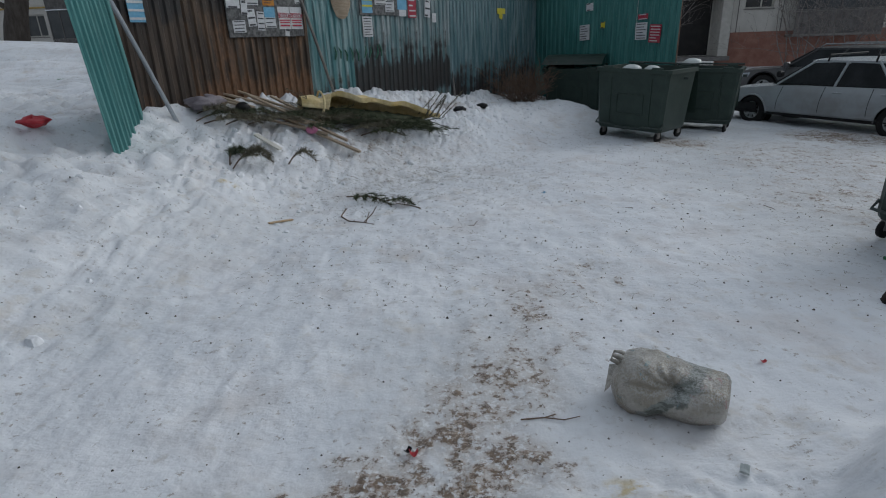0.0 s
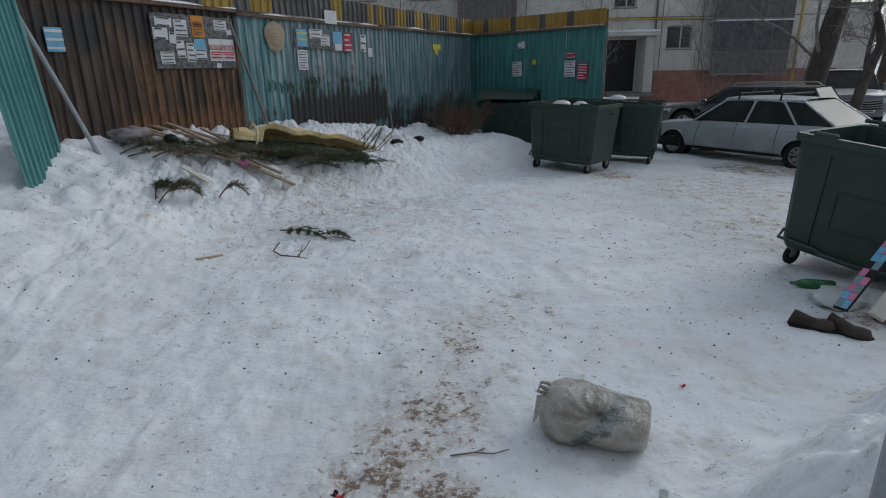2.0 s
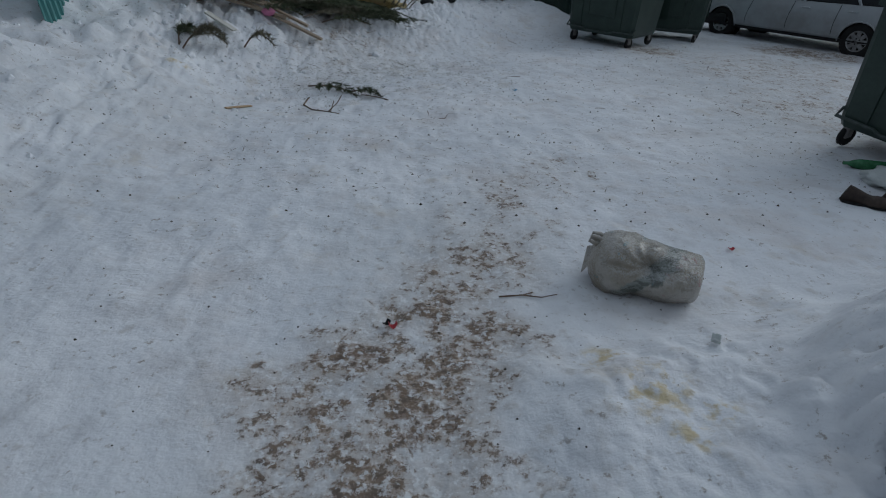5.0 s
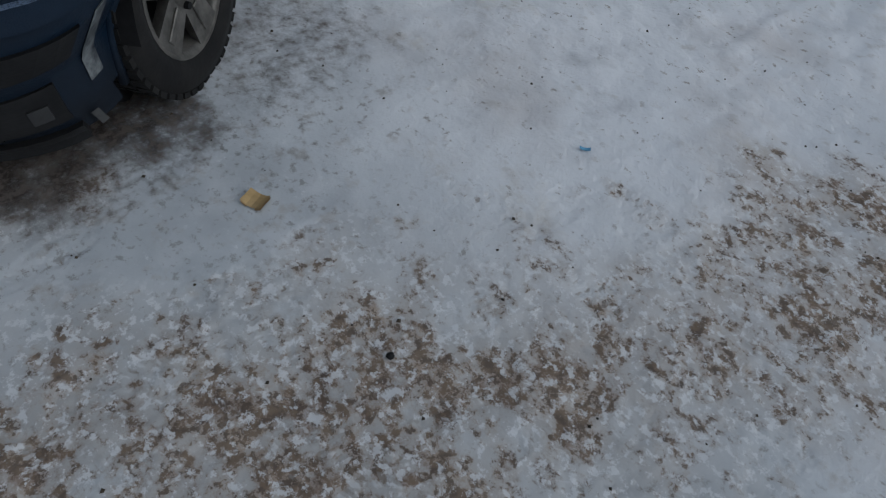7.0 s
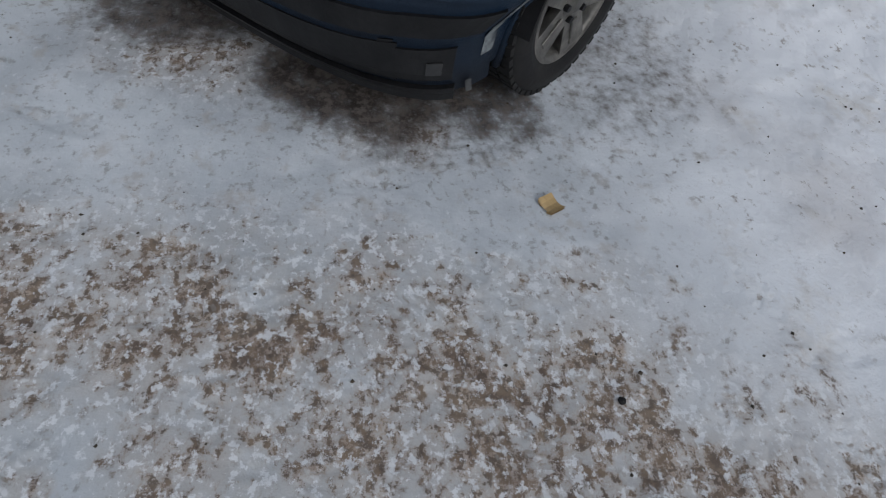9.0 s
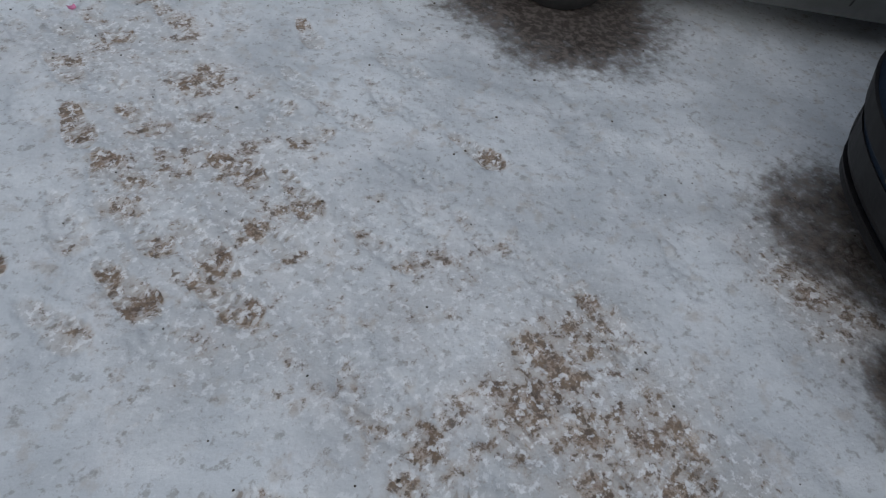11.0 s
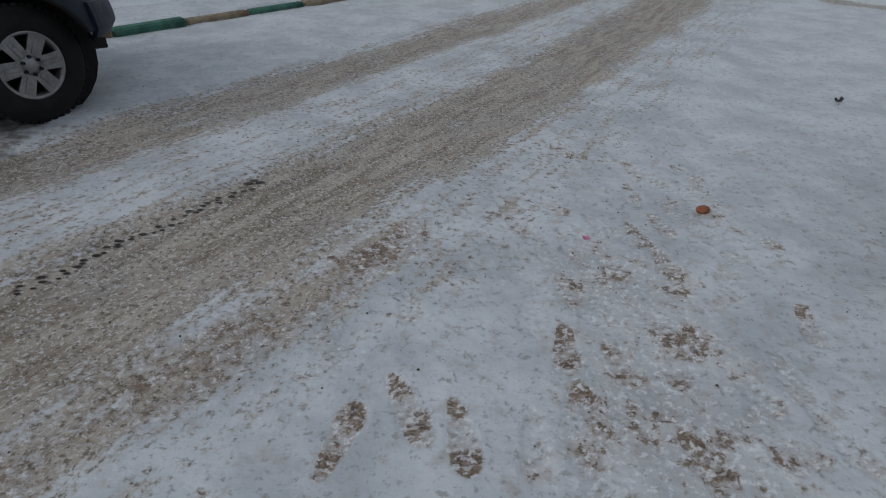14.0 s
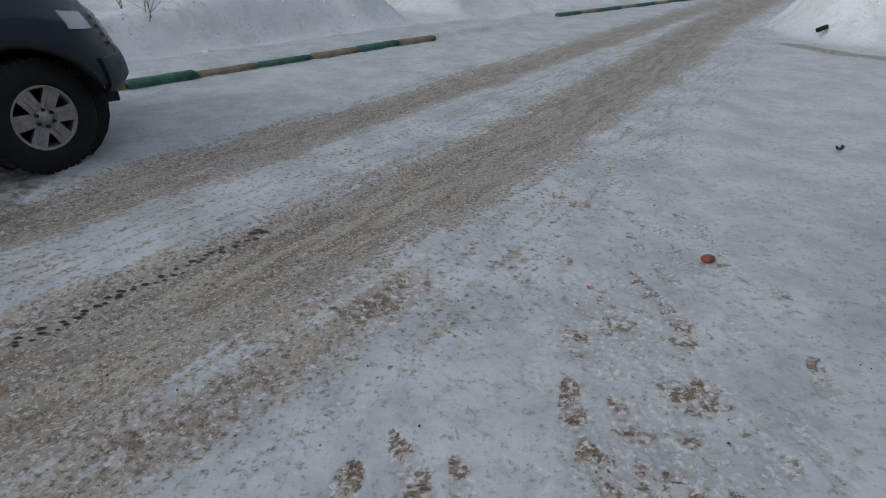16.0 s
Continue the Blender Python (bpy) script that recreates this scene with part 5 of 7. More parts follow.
def estate(m, label, mat, L=4.5, W=0.88, H=1.68, tail=LAMP_RED, rails=True, kind="suv_car"):
    """A tall parked car seen from a distance."""
    k = H / 1.68
    S = skin(L, W, 0.3, [0, 0.12, 1.2, 1.4, L - 0.2, L], [0.78 * k, 0.92 * k, 1.05 * k, 1.08 * k, 1.08 * k, 0.95 * k], [0.06, 0, 0, 0.03, 0.08, 0.14], [0.08, 0.02, 0, 0, 0.02, 0.05], D=0.5, p=3.4)
    root = thing(kind, m, label, "car", "parked cars")
    part("body", car_body(S, [(0.9, 0.36, 0.42), (L - 0.95, 0.36, 0.42)], 0.7), mat, root, "", True)
    for x in (0.9, L - 0.95):
        arch_lip(root, S, x, 0.36, 0.42, BLACK, 0.02)
        for s in (1, -1):
            wheel(root, -x, s * (W - 0.12), 0.35, 0.35, 0.22, 0.22, 5, s)
    greenhouse(root, mat, 1.25, L - 0.08, 2.0, L - 0.4, 1.07 * k, H - 0.05, W - 0.08, W - 0.24, (0.05, 0.36, 0.68, 1.0))
    part("grille", patch(S, -0.45, 0.45, 0.42, 0.82, 0.012, 8, 4), BLACK, root)
    for v in (0.5, 0.6, 0.7, 0.79):
        part("grille_bar", patch(S, -0.44, 0.44, v, v + 0.035, 0.022, 8, 1), ALLOY, root)
    for s in (1, -1):
        part("headlamp", patch(S, s * 0.5, s * 0.98, 0.66, 0.88, 0.012), LAMP_CLEAR, root)
        part("tail_lamp", patch(S, s * 2.45, s * 2.02, 0.55, 0.95, 0.012), tail, root)
        part("fog_lamp", patch(S, s * 0.55, s * 0.75, 0.12, 0.26, 0.012), LAMP_CLEAR, root)
        if rails:
            part("roof_rail", Geo().tube([(-2.1, s * (W - 0.26), H - 0.02), (-2.2, s * (W - 0.26), H + 0.05), (-L + 0.7, s * (W - 0.26), H + 0.05), (-L + 0.6, s * (W - 0.26), H - 0.02)], 0.018, 6), ALLOY, root)
        part("wing_mirror", Geo().box(-1.55, s * W - 0.03 + 0.08 * s - 0.06, 1.05 * k, -1.42, s * W + 0.08 * s + 0.06, 1.24 * k, bev=0.03), mat, root)
    plate = part("number_plate", patch(S, -0.28, 0.28, 0.28, 0.4, 0.02, 6, 2), PAPER, root, "white plate with dark bars")
    part("plate_bar", patch(S, -0.24, 0.24, 0.31, 0.37, 0.028, 6, 1), INK, plate)
    door_lines(root, S, (1.4, 2.4, 3.4))
    return root


estate(placed(9.16, 17.26, -0.42, 125), "dark estate car with red tail lamps and roof rails", DARKCAR, H=1.42)
estate(placed(14.7, 16.4, -0.38, -122), "grey frosted off-road car facing the yard", GREYCAR, L=4.7, W=0.94, H=1.70)
estate(placed(34, 33, -0.4, 165), "dark blue far parked car", DARKCAR, H=1.5, rails=False, kind="saloon_car")
estate(placed(40, 36, -0.4, 175), "white far parked car", WHITECAR, H=1.5, rails=False, kind="saloon_car")
estate(placed(-24.5, 34.5, 0.45, -80), "white parked car by the house wall", WHITECAR, H=1.6, rails=False)
estate(placed(-27.8, 31.0, 0.45, 12), "dark blue parked car by the house wall", DARKCAR, H=1.5, rails=False, kind="saloon_car")


PLATE = plain("grimy plate", (0.06, 0.053, 0.035), (0.12, 0.108, 0.075), 12, 0.7)


SCUFF = plain("scraped paint", (0.015, 0.02, 0.03), (0.24, 0.26, 0.27), 16, 0.6, fine=70)


def blue_car():
    S = skin(4.2, 0.915, 0.17, [0, 0.08, 0.35, 1.1, 1.6, 4.0, 4.3], [0.62, 0.71, 0.79, 0.93, 0.98, 1.0, 0.85], [0.07, 0.02, 0.0, 0.0, 0.06, 0.20], [0.145, 0.13, 0.115, 0.03, 0.0, 0.04], D=0.40, p=3.0, crown=0.05, iv=(0, 0.15, 0.35, 0.56, 0.72, 1.0))
    nx, ny = 0.707, -0.707
    root = thing("blue_car", placed(-2.065, -0.845, 0.0, math.degrees(math.atan2(ny, nx))), "frost-covered dark blue car with a cracked dirty bumper", "car", "parked cars")
    part("body", car_body(S, [(0.70, 0.285, 0.325), (3.3, 0.285, 0.325)], 1.6), BLUE, root, "", True)
    for x in (0.70, 3.3):
        arch_lip(root, S, x, 0.285, 0.325, BLUE, 0.014)
    wheel(root, -0.70, 0.755, 0.312, 0.312, 0.225, 0.20, 5, 1, -7, True, DULL_ALLOY)
    wheel(root, -0.70, -0.77, 0.305, 0.305, 0.20, 0.19, 5, -1, -5)
    for s in (1, -1):
        wheel(root, -3.3, s * 0.77, 0.305, 0.305, 0.20, 0.19, 5, s)
    greenhouse(root, BLUE, 1.2, 4.0, 2.0, 3.4, 0.95, 1.42, 0.80, 0.64, (0.04, 0.42, 0.76, 1.0))
    # bumper: black lower mouth, grey strip, frosted ledge
    part("lower_grille", patch(S, -0.5, 0.5, 0.10, 0.36, 0.006, 14, 4), BLACK, root, "black lower grille")
    part("bumper_strip", patch(S, -0.80, 0.80, 0.42, 0.56, 0.012, 24, 3), BLACK, root, "dirty black bumper strip")
    part("bumper_ledge", patch(S, -0.98, 0.98, 0.635, 0.705, 0.03, 28, 3), BLUE, root, "frost-covered bumper ledge")
    part("front_lip", patch(S, -0.75, 0.75, -0.03, 0.06, 0.02, 22, 2), BLACK, root, "scraped black bumper lip")
    for s in (1, -1):
        part("fog_recess", patch(S, s * 0.50, s * 0.74, 0.12, 0.33, 0.008, 8, 4), BLACK, root, "black fog lamp recess")
        fog = patch(S, s * 0.62, s * 0.69, 0.17, 0.25, 0.012, 6, 4)
        part("fog_lamp", fog, DARKPL, root, "dirty fog lamp", True)
        part("headlamp", patch(S, s * 0.33, s * 0.96, 0.73, 0.965, 0.015, 16, 6), LAMP_YELLOW, root, "yellowed dirty headlamp", True)
        for a, b in (((0.33, 0.73), (0.33, 0.965)), ((0.33, 0.73), (0.96, 0.73)), ((0.96, 0.73), (0.96, 0.965)), ((0.33, 0.965), (0.96, 0.965))):
            part("lamp_seal", Geo().tube([shell_at(s * (a[0] + (b[0] - a[0]) * k / 8), a[1] + (b[1] - a[1]) * k / 8, S) for k in range(9)], 0.016, 5), BLACK, root)
        part("wing_mirror", Geo().box(-1.6, s * 0.9 - 0.06, 0.98, -1.45, s * 0.9 + 0.16 * s + 0.06, 1.14, bev=0.04), BLACK, root)
    for k in range(5):
        part("grille_slat", patch(S, -0.30, 0.30, 0.745 + 0.045 * k, 0.745 + 0.045 * k + 0.022, 0.016, 10, 1), BLACK, root)
    part("upper_grille", patch(S, -0.315, 0.315, 0.735, 0.96, 0.004, 10, 3), BLACK, root, "black slatted grille")
    plate = part("number_plate", Geo().box(0.0, -0.26, 0.36, 0.022, 0.26, 0.475, bev=0.005), PLATE, root, "grimy embossed plate with plain bars")
    for k, w in enumerate((0.03, 0.045, 0.045, 0.045, 0.03, 0.03)):
        y = -0.20 + 0.072 * k
        part("plate_bar", Geo().box(0.021, y, 0.385, 0.027, y + w, 0.45, bev=0.002), GREYPL, plate)
    # crack and scuffs at the corner
    part("torn_flap", Geo().grid([[shell_at(0.80 + 0.012 * i + 0.01 * j, 0.10 - 0.05 * j, S) + Vector((0.012 + 0.006 * j, 0.01, 0)) for i in range(4)] for j in range(3)]), GREYPL, root, "hanging strip of torn plastic")
    part("scuff", patch(S, 0.87, 0.93, 0.22, 0.56, 0.004, 5, 6, 0.006), SCUFF, root, "pale scraped paint on the corner")
    part("torn_flap", patch(S, 0.43, 0.48, 0.24, 0.38, 0.004, 4, 4), BLACK, root, "hanging grey plastic scrap")
    door_lines(root, S, (1.35, 2.4, 3.2))


blue_car()


def silver_car():
    S = skin(4.0, 0.88, 0.19, [0, 0.06, 0.3, 1.0, 1.5, 3.9, 4.1], [0.80, 0.86, 0.92, 1.0, 1.02, 1.03, 0.9], [0.08, 0.03, 0.0, 0.0, 0.05, 0.16], [0.10, 0.06, 0.02, 0.0, 0.02, 0.06], D=0.45, p=3.2, crown=0.05)
    n = Vector((0.707, -0.707)).normalized()
    o = Vector((-2.62, -3.90))
    root = thing("silver_car", placed(o.x, o.y, 0.0, math.degrees(math.atan2(n.y, n.x))), "dirty silver car with frost on its bumper", "car", "parked cars")
    part("body", car_body(S, [(0.95, 0.29, 0.35), (3.2, 0.29, 0.35)], 1.4), SILVERGREY, root, "", True)
    for x in (0.95, 3.2):
        arch_lip(root, S, x, 0.29, 0.35, SILVERGREY, 0.01)
        for s in (1, -1):
            wheel(root, -x, s * 0.73, 0.285, 0.285, 0.18, 0.175, 5, s)
    greenhouse(root, SILVERGREY, 1.1, 3.85, 1.9, 3.2, 0.97, 1.43, 0.74, 0.6, (0.04, 0.42, 0.76, 1.0))
    part("bumper_ledge", patch(S, -1.0, 1.0, 0.63, 0.69, 0.014, 24, 2), SILVERGREY, root, "frost along the bumper ledge")
    part("sill_strip", patch(S, -0.95, 0.95, 0.0, 0.14, 0.014, 24, 2), SILVERGREY, root, "grey bumper lip")
    part("lower_grille", patch(S, -0.5, 0.5, 0.16, 0.42, 0.006, 12, 3), BLACK, root)
    for s in (1, -1):
        part("headlamp", patch(S, s * 0.52, s * 0.98, 0.76, 0.97, 0.014, 12, 5), LAMP_YELLOW, root, "yellowed headlamp", True)
    door_lines(root, S, (1.3, 2.3, 3.1))


silver_car()


def pickup():
    S = skin(5.0, 0.93, 0.46, [0, 0.1, 0.5, 1.2, 1.6, 4.8, 5.1], [0.92, 1.0, 1.09, 1.16, 1.2, 1.2, 1.15], [0.04, 0.0, 0.02, 0.06, 0.12, 0.2], [0.05, 0.01, 0.0, 0.0, 0.03, 0.09], D=0.5, p=2.6, crown=0.05)
    n = Vector((-0.80, -0.60)).normalized()
    right = Vector((n.y, -n.x))
    o = Vector((2.60, -5.07)) + n * 0.66 - right * 0.84
    root = thing("pickup_car", placed(o.x, o.y, 0.0, math.degrees(math.atan2(n.y, n.x))), "frosted dark blue off-road car with alloy wheels", "car", "parked cars")
    part("body", car_body(S, [(0.68, 0.38, 0.45), (3.6, 0.38, 0.45)], 1.6), NAVY, root, "", True)
    for x in (0.68, 3.6):
        arch_lip(root, S, x, 0.38, 0.45, BLACK, 0.022)
        for s in (1, -1):
            wheel(root, -x, s * 0.80, 0.365, 0.37, 0.24, 0.208, 6, s, 27 if x < 1 else 0, x < 1 and s < 0)
    greenhouse(root, NAVY, 1.5, 4.7, 2.2, 4.3, 1.13, 1.75, 0.82, 0.66, (0.04, 0.4, 0.72, 1.0))
    part("front_bumper", patch(S, -0.66, 0.66, 0.0, 0.42, 0.025, 24, 4), NAVY, root, "dark blue bumper")
    for s in (1, -1):
        part("headlamp", patch(S, s * 0.50, s * 0.76, 0.73, 0.9, 0.008, 12, 5), LAMP_CLEAR, root, "frosted clear headlamp", True)
        part("mud_flap", Geo().box(-0.26, s * 0.80 - 0.03, 0.40, -0.16, s * 0.84 + 0.03, 0.47, bev=0.01), BLACK, root, "black plastic trim below the bumper")
        for x in (1.9, 2.9):
            u = 1 + (x - 0.5) / 4.0
            q = shell_at(s * u, 0.85, S)
            part("door_handle", Geo().box(q.x - 0.09, q.y - 0.012, q.z - 0.015, q.x + 0.09, q.y + 0.02, q.z + 0.015, bev=0.008), BLACK, root)
    for k in range(4):
        part("grille_slat", patch(S, -0.36, 0.36, 0.52 + 0.1 * k, 0.56 + 0.1 * k, 0.02, 8, 1), ALLOY, root)
    part("bonnet_seam", Geo().tube([shell_at(-u, 0.985, S) + Vector((0, 0.03, 0.012)) for u in np.linspace(0.9, 1.3, 10)], 0.008, 4), BLACK, root)
    door_lines(root, S, (1.5, 2.6, 3.4))


pickup()


# ---- houses ----
def wall_openings(w, h, holes, thick=0.3):
    """A wall on local x from 0 to w, face at y = 0, with openings (x0, z0, x1, z1) through it."""
    xs = sorted({0, w, *(v for o in holes for v in (o[0], o[2]))})
    zs = sorted({0, h, *(v for o in holes for v in (o[1], o[3]))})
    g = Geo()
    inside = lambda x, z: any(o[0] < x < o[2] and o[1] < z < o[3] for o in holes)
    for x0, x1 in zip(xs[:-1], xs[1:]):
        for z0, z1 in zip(zs[:-1], zs[1:]):
            if not inside((x0 + x1) / 2, (z0 + z1) / 2):
                g.add([(x0, 0, z0), (x1, 0, z0), (x1, 0, z1), (x0, 0, z1)], [(0, 1, 2, 3)])
                g.add([(x0, thick, z0), (x1, thick, z0), (x1, thick, z1), (x0, thick, z1)], [(3, 2, 1, 0)])
    for a, b, c, d in holes:
        g.add([(a, 0, b), (c, 0, b), (c, 0, d), (a, 0, d), (a, thick, b), (c, thick, b), (c, thick, d), (a, thick, d)], [(0, 4, 5, 1), (1, 5, 6, 2), (2, 6, 7, 3), (3, 7, 4, 0)])
    g.add([(0, 0, h), (w, 0, h), (w, thick, h), (0, thick, h)], [(0, 1, 2, 3)])
    return g


def window(root, x0, z0, x1, z1, y=0.14):
    win = part("window", Geo().box(x0 - 0.05, -0.06, z0 - 0.05, x1 + 0.05, 0.03, z0 - 0.004, bev=0.01), STEEL, root)
    fr = Geo()
    t = 0.07
    fr.box(x0, y, z0, x0 + t, y + 0.06, z1).box(x1 - t, y, z0, x1, y + 0.06, z1).box(x0 + t, y, z0, x1 - t, y + 0.06, z0 + t).box(x0 + t, y, z1 - t, x1 - t, y + 0.06, z1)
    xm = x0 + 0.58 * (x1 - x0)
    fr.box(xm - 0.035, y, z0 + t, xm + 0.035, y + 0.06, z1 - t)
    part("window_frame", fr, FRAME, win)
    for a, b in ((x0 + t, xm - 0.035), (xm + 0.035, x1 - t)):
        part("pane", Geo().box(a, y + 0.025, z0 + t, b, y + 0.035, z1 - t), WINDOW_GLASS, win)


def balcony(root, x0, x1, z0, z1):
    b = part("balcony", Geo().box(x0, -1.0, z0 - 0.12, x1, -0.004, z0, bev=0.02), STEEL, root, "concrete balcony slab with grey screens")
    n = max(3, int((x1 - x0) / 0.3))
    for k in range(n):
        a = x0 + (x1 - x0) * k / n
        part("slat", Geo().box(a + 0.008, -0.99, z0, a + (x1 - x0) / n - 0.008, -0.96, z0 + 1.05), BALCONY, b)
    g = Geo().box(x0, -0.98, z0 + 1.06, x1, -0.93, z0 + 1.12)
    for k in range(5):
        a = x0 + (x1 - x0 - 0.06) * k / 4
        g.box(a, -0.98, z0 + 1.12, a + 0.06, -0.92, z1)
    part("glazing_frame", g, BALCONY, b)
    for k in range(4):
        a = x0 + (x1 - x0 - 0.06) * k / 4 + 0.06
        part("pane", Geo().box(a, -0.955, z0 + 1.13, a + (x1 - x0 - 0.06) / 4 - 0.06, -0.945, z1 - 0.01), WINDOW_GLASS, b)
    part("snow_cap", Geo().box(x0 - 0.03, -1.05, z1, x1 + 0.03, -0.004, z1 + 0.06, bev=0.03), SNOW, b, "snow on the ledge")


def main_house():
    ang = -8.09
    m = pose(4.74, 32.7, 0, 0, 0, ang)
    root = thing("apartment_house", m, "pale grey panel apartment house with a red plinth", "apartment building")
    X0, X1, H = -46.0, 20.6, 14.2
    holes = [(8.08, 0.22, 9.7, 2.95)]
    wins, balcs = [], []
    for f in range(5):
        z = 2.42 + 2.75 * f
        wins.append((11.25, z, 12.65, z + 1.2))
        for k in range(14):
            x = 4.2 - 3.4 * k
            if k % 4 == 1:
                balcs.append((x - 0.9, x + 2.2, z - 1.3, z + 1.35))
            wins.append((x, z, x + 1.45, z + 1.25))
        balcs.append((13.35, 17.4, z - 1.3, z + 1.3))
    for f in range(1, 5):
        wins.append((8.3, 2.42 + 2.75 * f - 0.6, 9.5, 2.42 + 2.75 * f + 0.6))
    allw = [w for w in wins]
    wall = wall_openings(X1 - X0, H, [(a - X0, b, c - X0, d) for a, b, c, d in allw + holes])
    wob_ = part("wall", wall, PANEL_WALL, root)
    wob_.matrix_basis = Matrix.Translation((X0, 0, 0))
    for a, b, c, d in allw:
        window(root, a, b, c, d)
    for a, c, b, d in balcs:
        balcony(root, a, c, b, d)
    for a, b in ((X0, 7.75), (10.05, X1)):
        part("plinth", Geo().box(a, -0.05, -0.6, b, -0.004, 1.3, bev=0.01), PLINTH, root, "brick red painted plinth")
    part("end_wall", wall_openings(14, H, []), PANEL_WALL, root).matrix_basis = pose(X1, 0, 0, 0, 0, 90)
    part("roof", Geo().box(X0 - 0.2, -0.4, H, X1 + 0.2, 14, H + 0.35, bev=0.03), STEEL, root, "flat grey roof")
    g = Geo()
    for f in range(1, 5):
        g.box(X0, -0.012, 1.3 + 2.75 * f - 0.02, X1, -0.004, 1.3 + 2.75 * f + 0.02)
    part("panel_joint", g, BALCONY, root, "dark horizontal joint lines")
    for x in (10.95, 13.1, 7.6, 3.6, -3.2, -10, -16.8, -23.6, -30.4):
        part("panel_joint", Geo().box(x - 0.02, -0.014, 1.3, x + 0.02, -0.004, H), BALCONY, root)
    # entrance with canopy
    porch = part("entrance", Geo().box(7.8, -1.6, 0.0, 10.3, -0.004, 0.2, bev=0.02), STEEL, root, "concrete porch with dark steel door")
    part("door", Geo().box(8.1, 0.1, 0.22, 9.68, 0.16, 2.94, bev=0.01), DOOR, porch, "dark steel door")
    part("canopy", Geo().box(7.7, -1.7, 3.05, 10.35, -0.004, 3.22, bev=0.03), PANEL_WALL, porch)
    part("snow_cap", Geo().box(7.68, -1.72, 3.224, 10.37, -0.004, 3.34, bev=0.05), SNOW, porch, "snow on the canopy")
    part("side_wall", Geo().box(9.72, -1.5, 0.204, 10.2, -0.01, 3.04, bev=0.02), FRAME, porch, "white painted side wall")
    part("gas_pipe", Geo().tube([(X0, -0.12, 4.05), (10.3, -0.12, 3.98), (13.2, -0.12, 3.9)], 0.05, 8), YELLOW_PIPE, root, "yellow gas pipe", True)
    part("gas_pipe", Geo().tube([(17.7, -1.1, 0.2), (17.7, -1.1, 9)], 0.07, 8), YELLOW_PIPE, root, "yellow upright pipe", True)
    part("drain_pipe", Geo().tube([(10.6, -0.1, 0.1), (10.6, -0.1, 13.8)], 0.06, 8), STEEL, root, "", True)


main_house()


def side_house(name, m, w, h, label, cols, z_first=2.2, win=(1.4, 1.3)):
    root = thing(name, m, label, "apartment building")
    holes = []
    floors = int((h - 1.5) / 2.8)
    for f in range(floors):
        for k in range(cols):
            x = w * (k + 0.5) / cols - win[0] / 2
            holes.append((x, z_first + 2.8 * f, x + win[0], z_first + 2.8 * f + win[1]))
    part("wall", wall_openings(w, h, holes), PANEL_WALL, root)
    for o in holes:
        window(root, *o)
    part("end_wall", wall_openings(12, h, []), PANEL_WALL, root).matrix_basis = pose(w, 0, 0, 0, 0, 90)
    part("end_wall", wall_openings(12, h, []), PANEL_WALL, root).matrix_basis = pose(0, 12, 0, 0, 0, -90)
    part("roof", Geo().box(-0.3, -0.3, h, w + 0.3, 12, h + 0.3, bev=0.03), STEEL, root, "flat grey roof")
    for f in range(1, floors + 1):
        part("panel_joint", Geo().box(0, -0.012, z_first + 2.8 * f - 0.95, w, -0.004, z_first + 2.8 * f - 0.91), BALCONY, root)
    return root


far = side_house("end_house", pose(52.4, 63.2, -0.4, 0, 0, -8), 4.6, 8.1, "pale plastered house end wall with panel joints", 0, 2.4)
left = side_house("long_house", pose(-56, 42.5, 0.2, 0, 0, -3), 42, 13.8, "pale yellowish house beyond the snow field", 13, 1.4)
# no opening in the wall: a dark plate gives the gateway's inner shade
part("dark_gateway", Geo().box(27.2, -0.03, 0.0, 31.5, -0.004, 2.9), DOOR, left, "dark plate painted as the shade of an open gateway")
side_house("street_house", pose(40, -66, 0, 0, 0, 170), 60, 14, "far pale apartment house over the road", 18)


# ---- trees and brush ----
def limb(g, start, way, length, r, depth, rr, sides=6, droop=0.05, fine=0.004):
    path, radii = [Vector(start)], [r]
    d = Vector(way).normalized()
    n = 5 if depth > 1 else 4
    for k in range(n):
        d = (d + Vector((rr.gauss(0, 0.16), rr.gauss(0, 0.16), rr.gauss(0.03, 0.12) - droop * (depth < 2)))).normalized()
        path.append(path[-1] + d * length / n)
        radii.append(max(fine, r * (1 - 0.62 * (k + 1) / n)))
    g.tube(path, radii, max(3, sides), caps=False)
    if depth > 0:
        for k in range(rr.randint(3, 5)):
            i = rr.randint(1, n)
            side = Vector((rr.gauss(0, 1), rr.gauss(0, 1), rr.gauss(0.35, 0.6))).normalized()
            limb(g, path[i], (path[i] - path[i - 1]).normalized() * 0.7 + side * 0.8, length * rr.uniform(0.45, 0.75), radii[i] * rr.uniform(0.45, 0.7), depth - 1, rr, sides - 1, droop, fine)


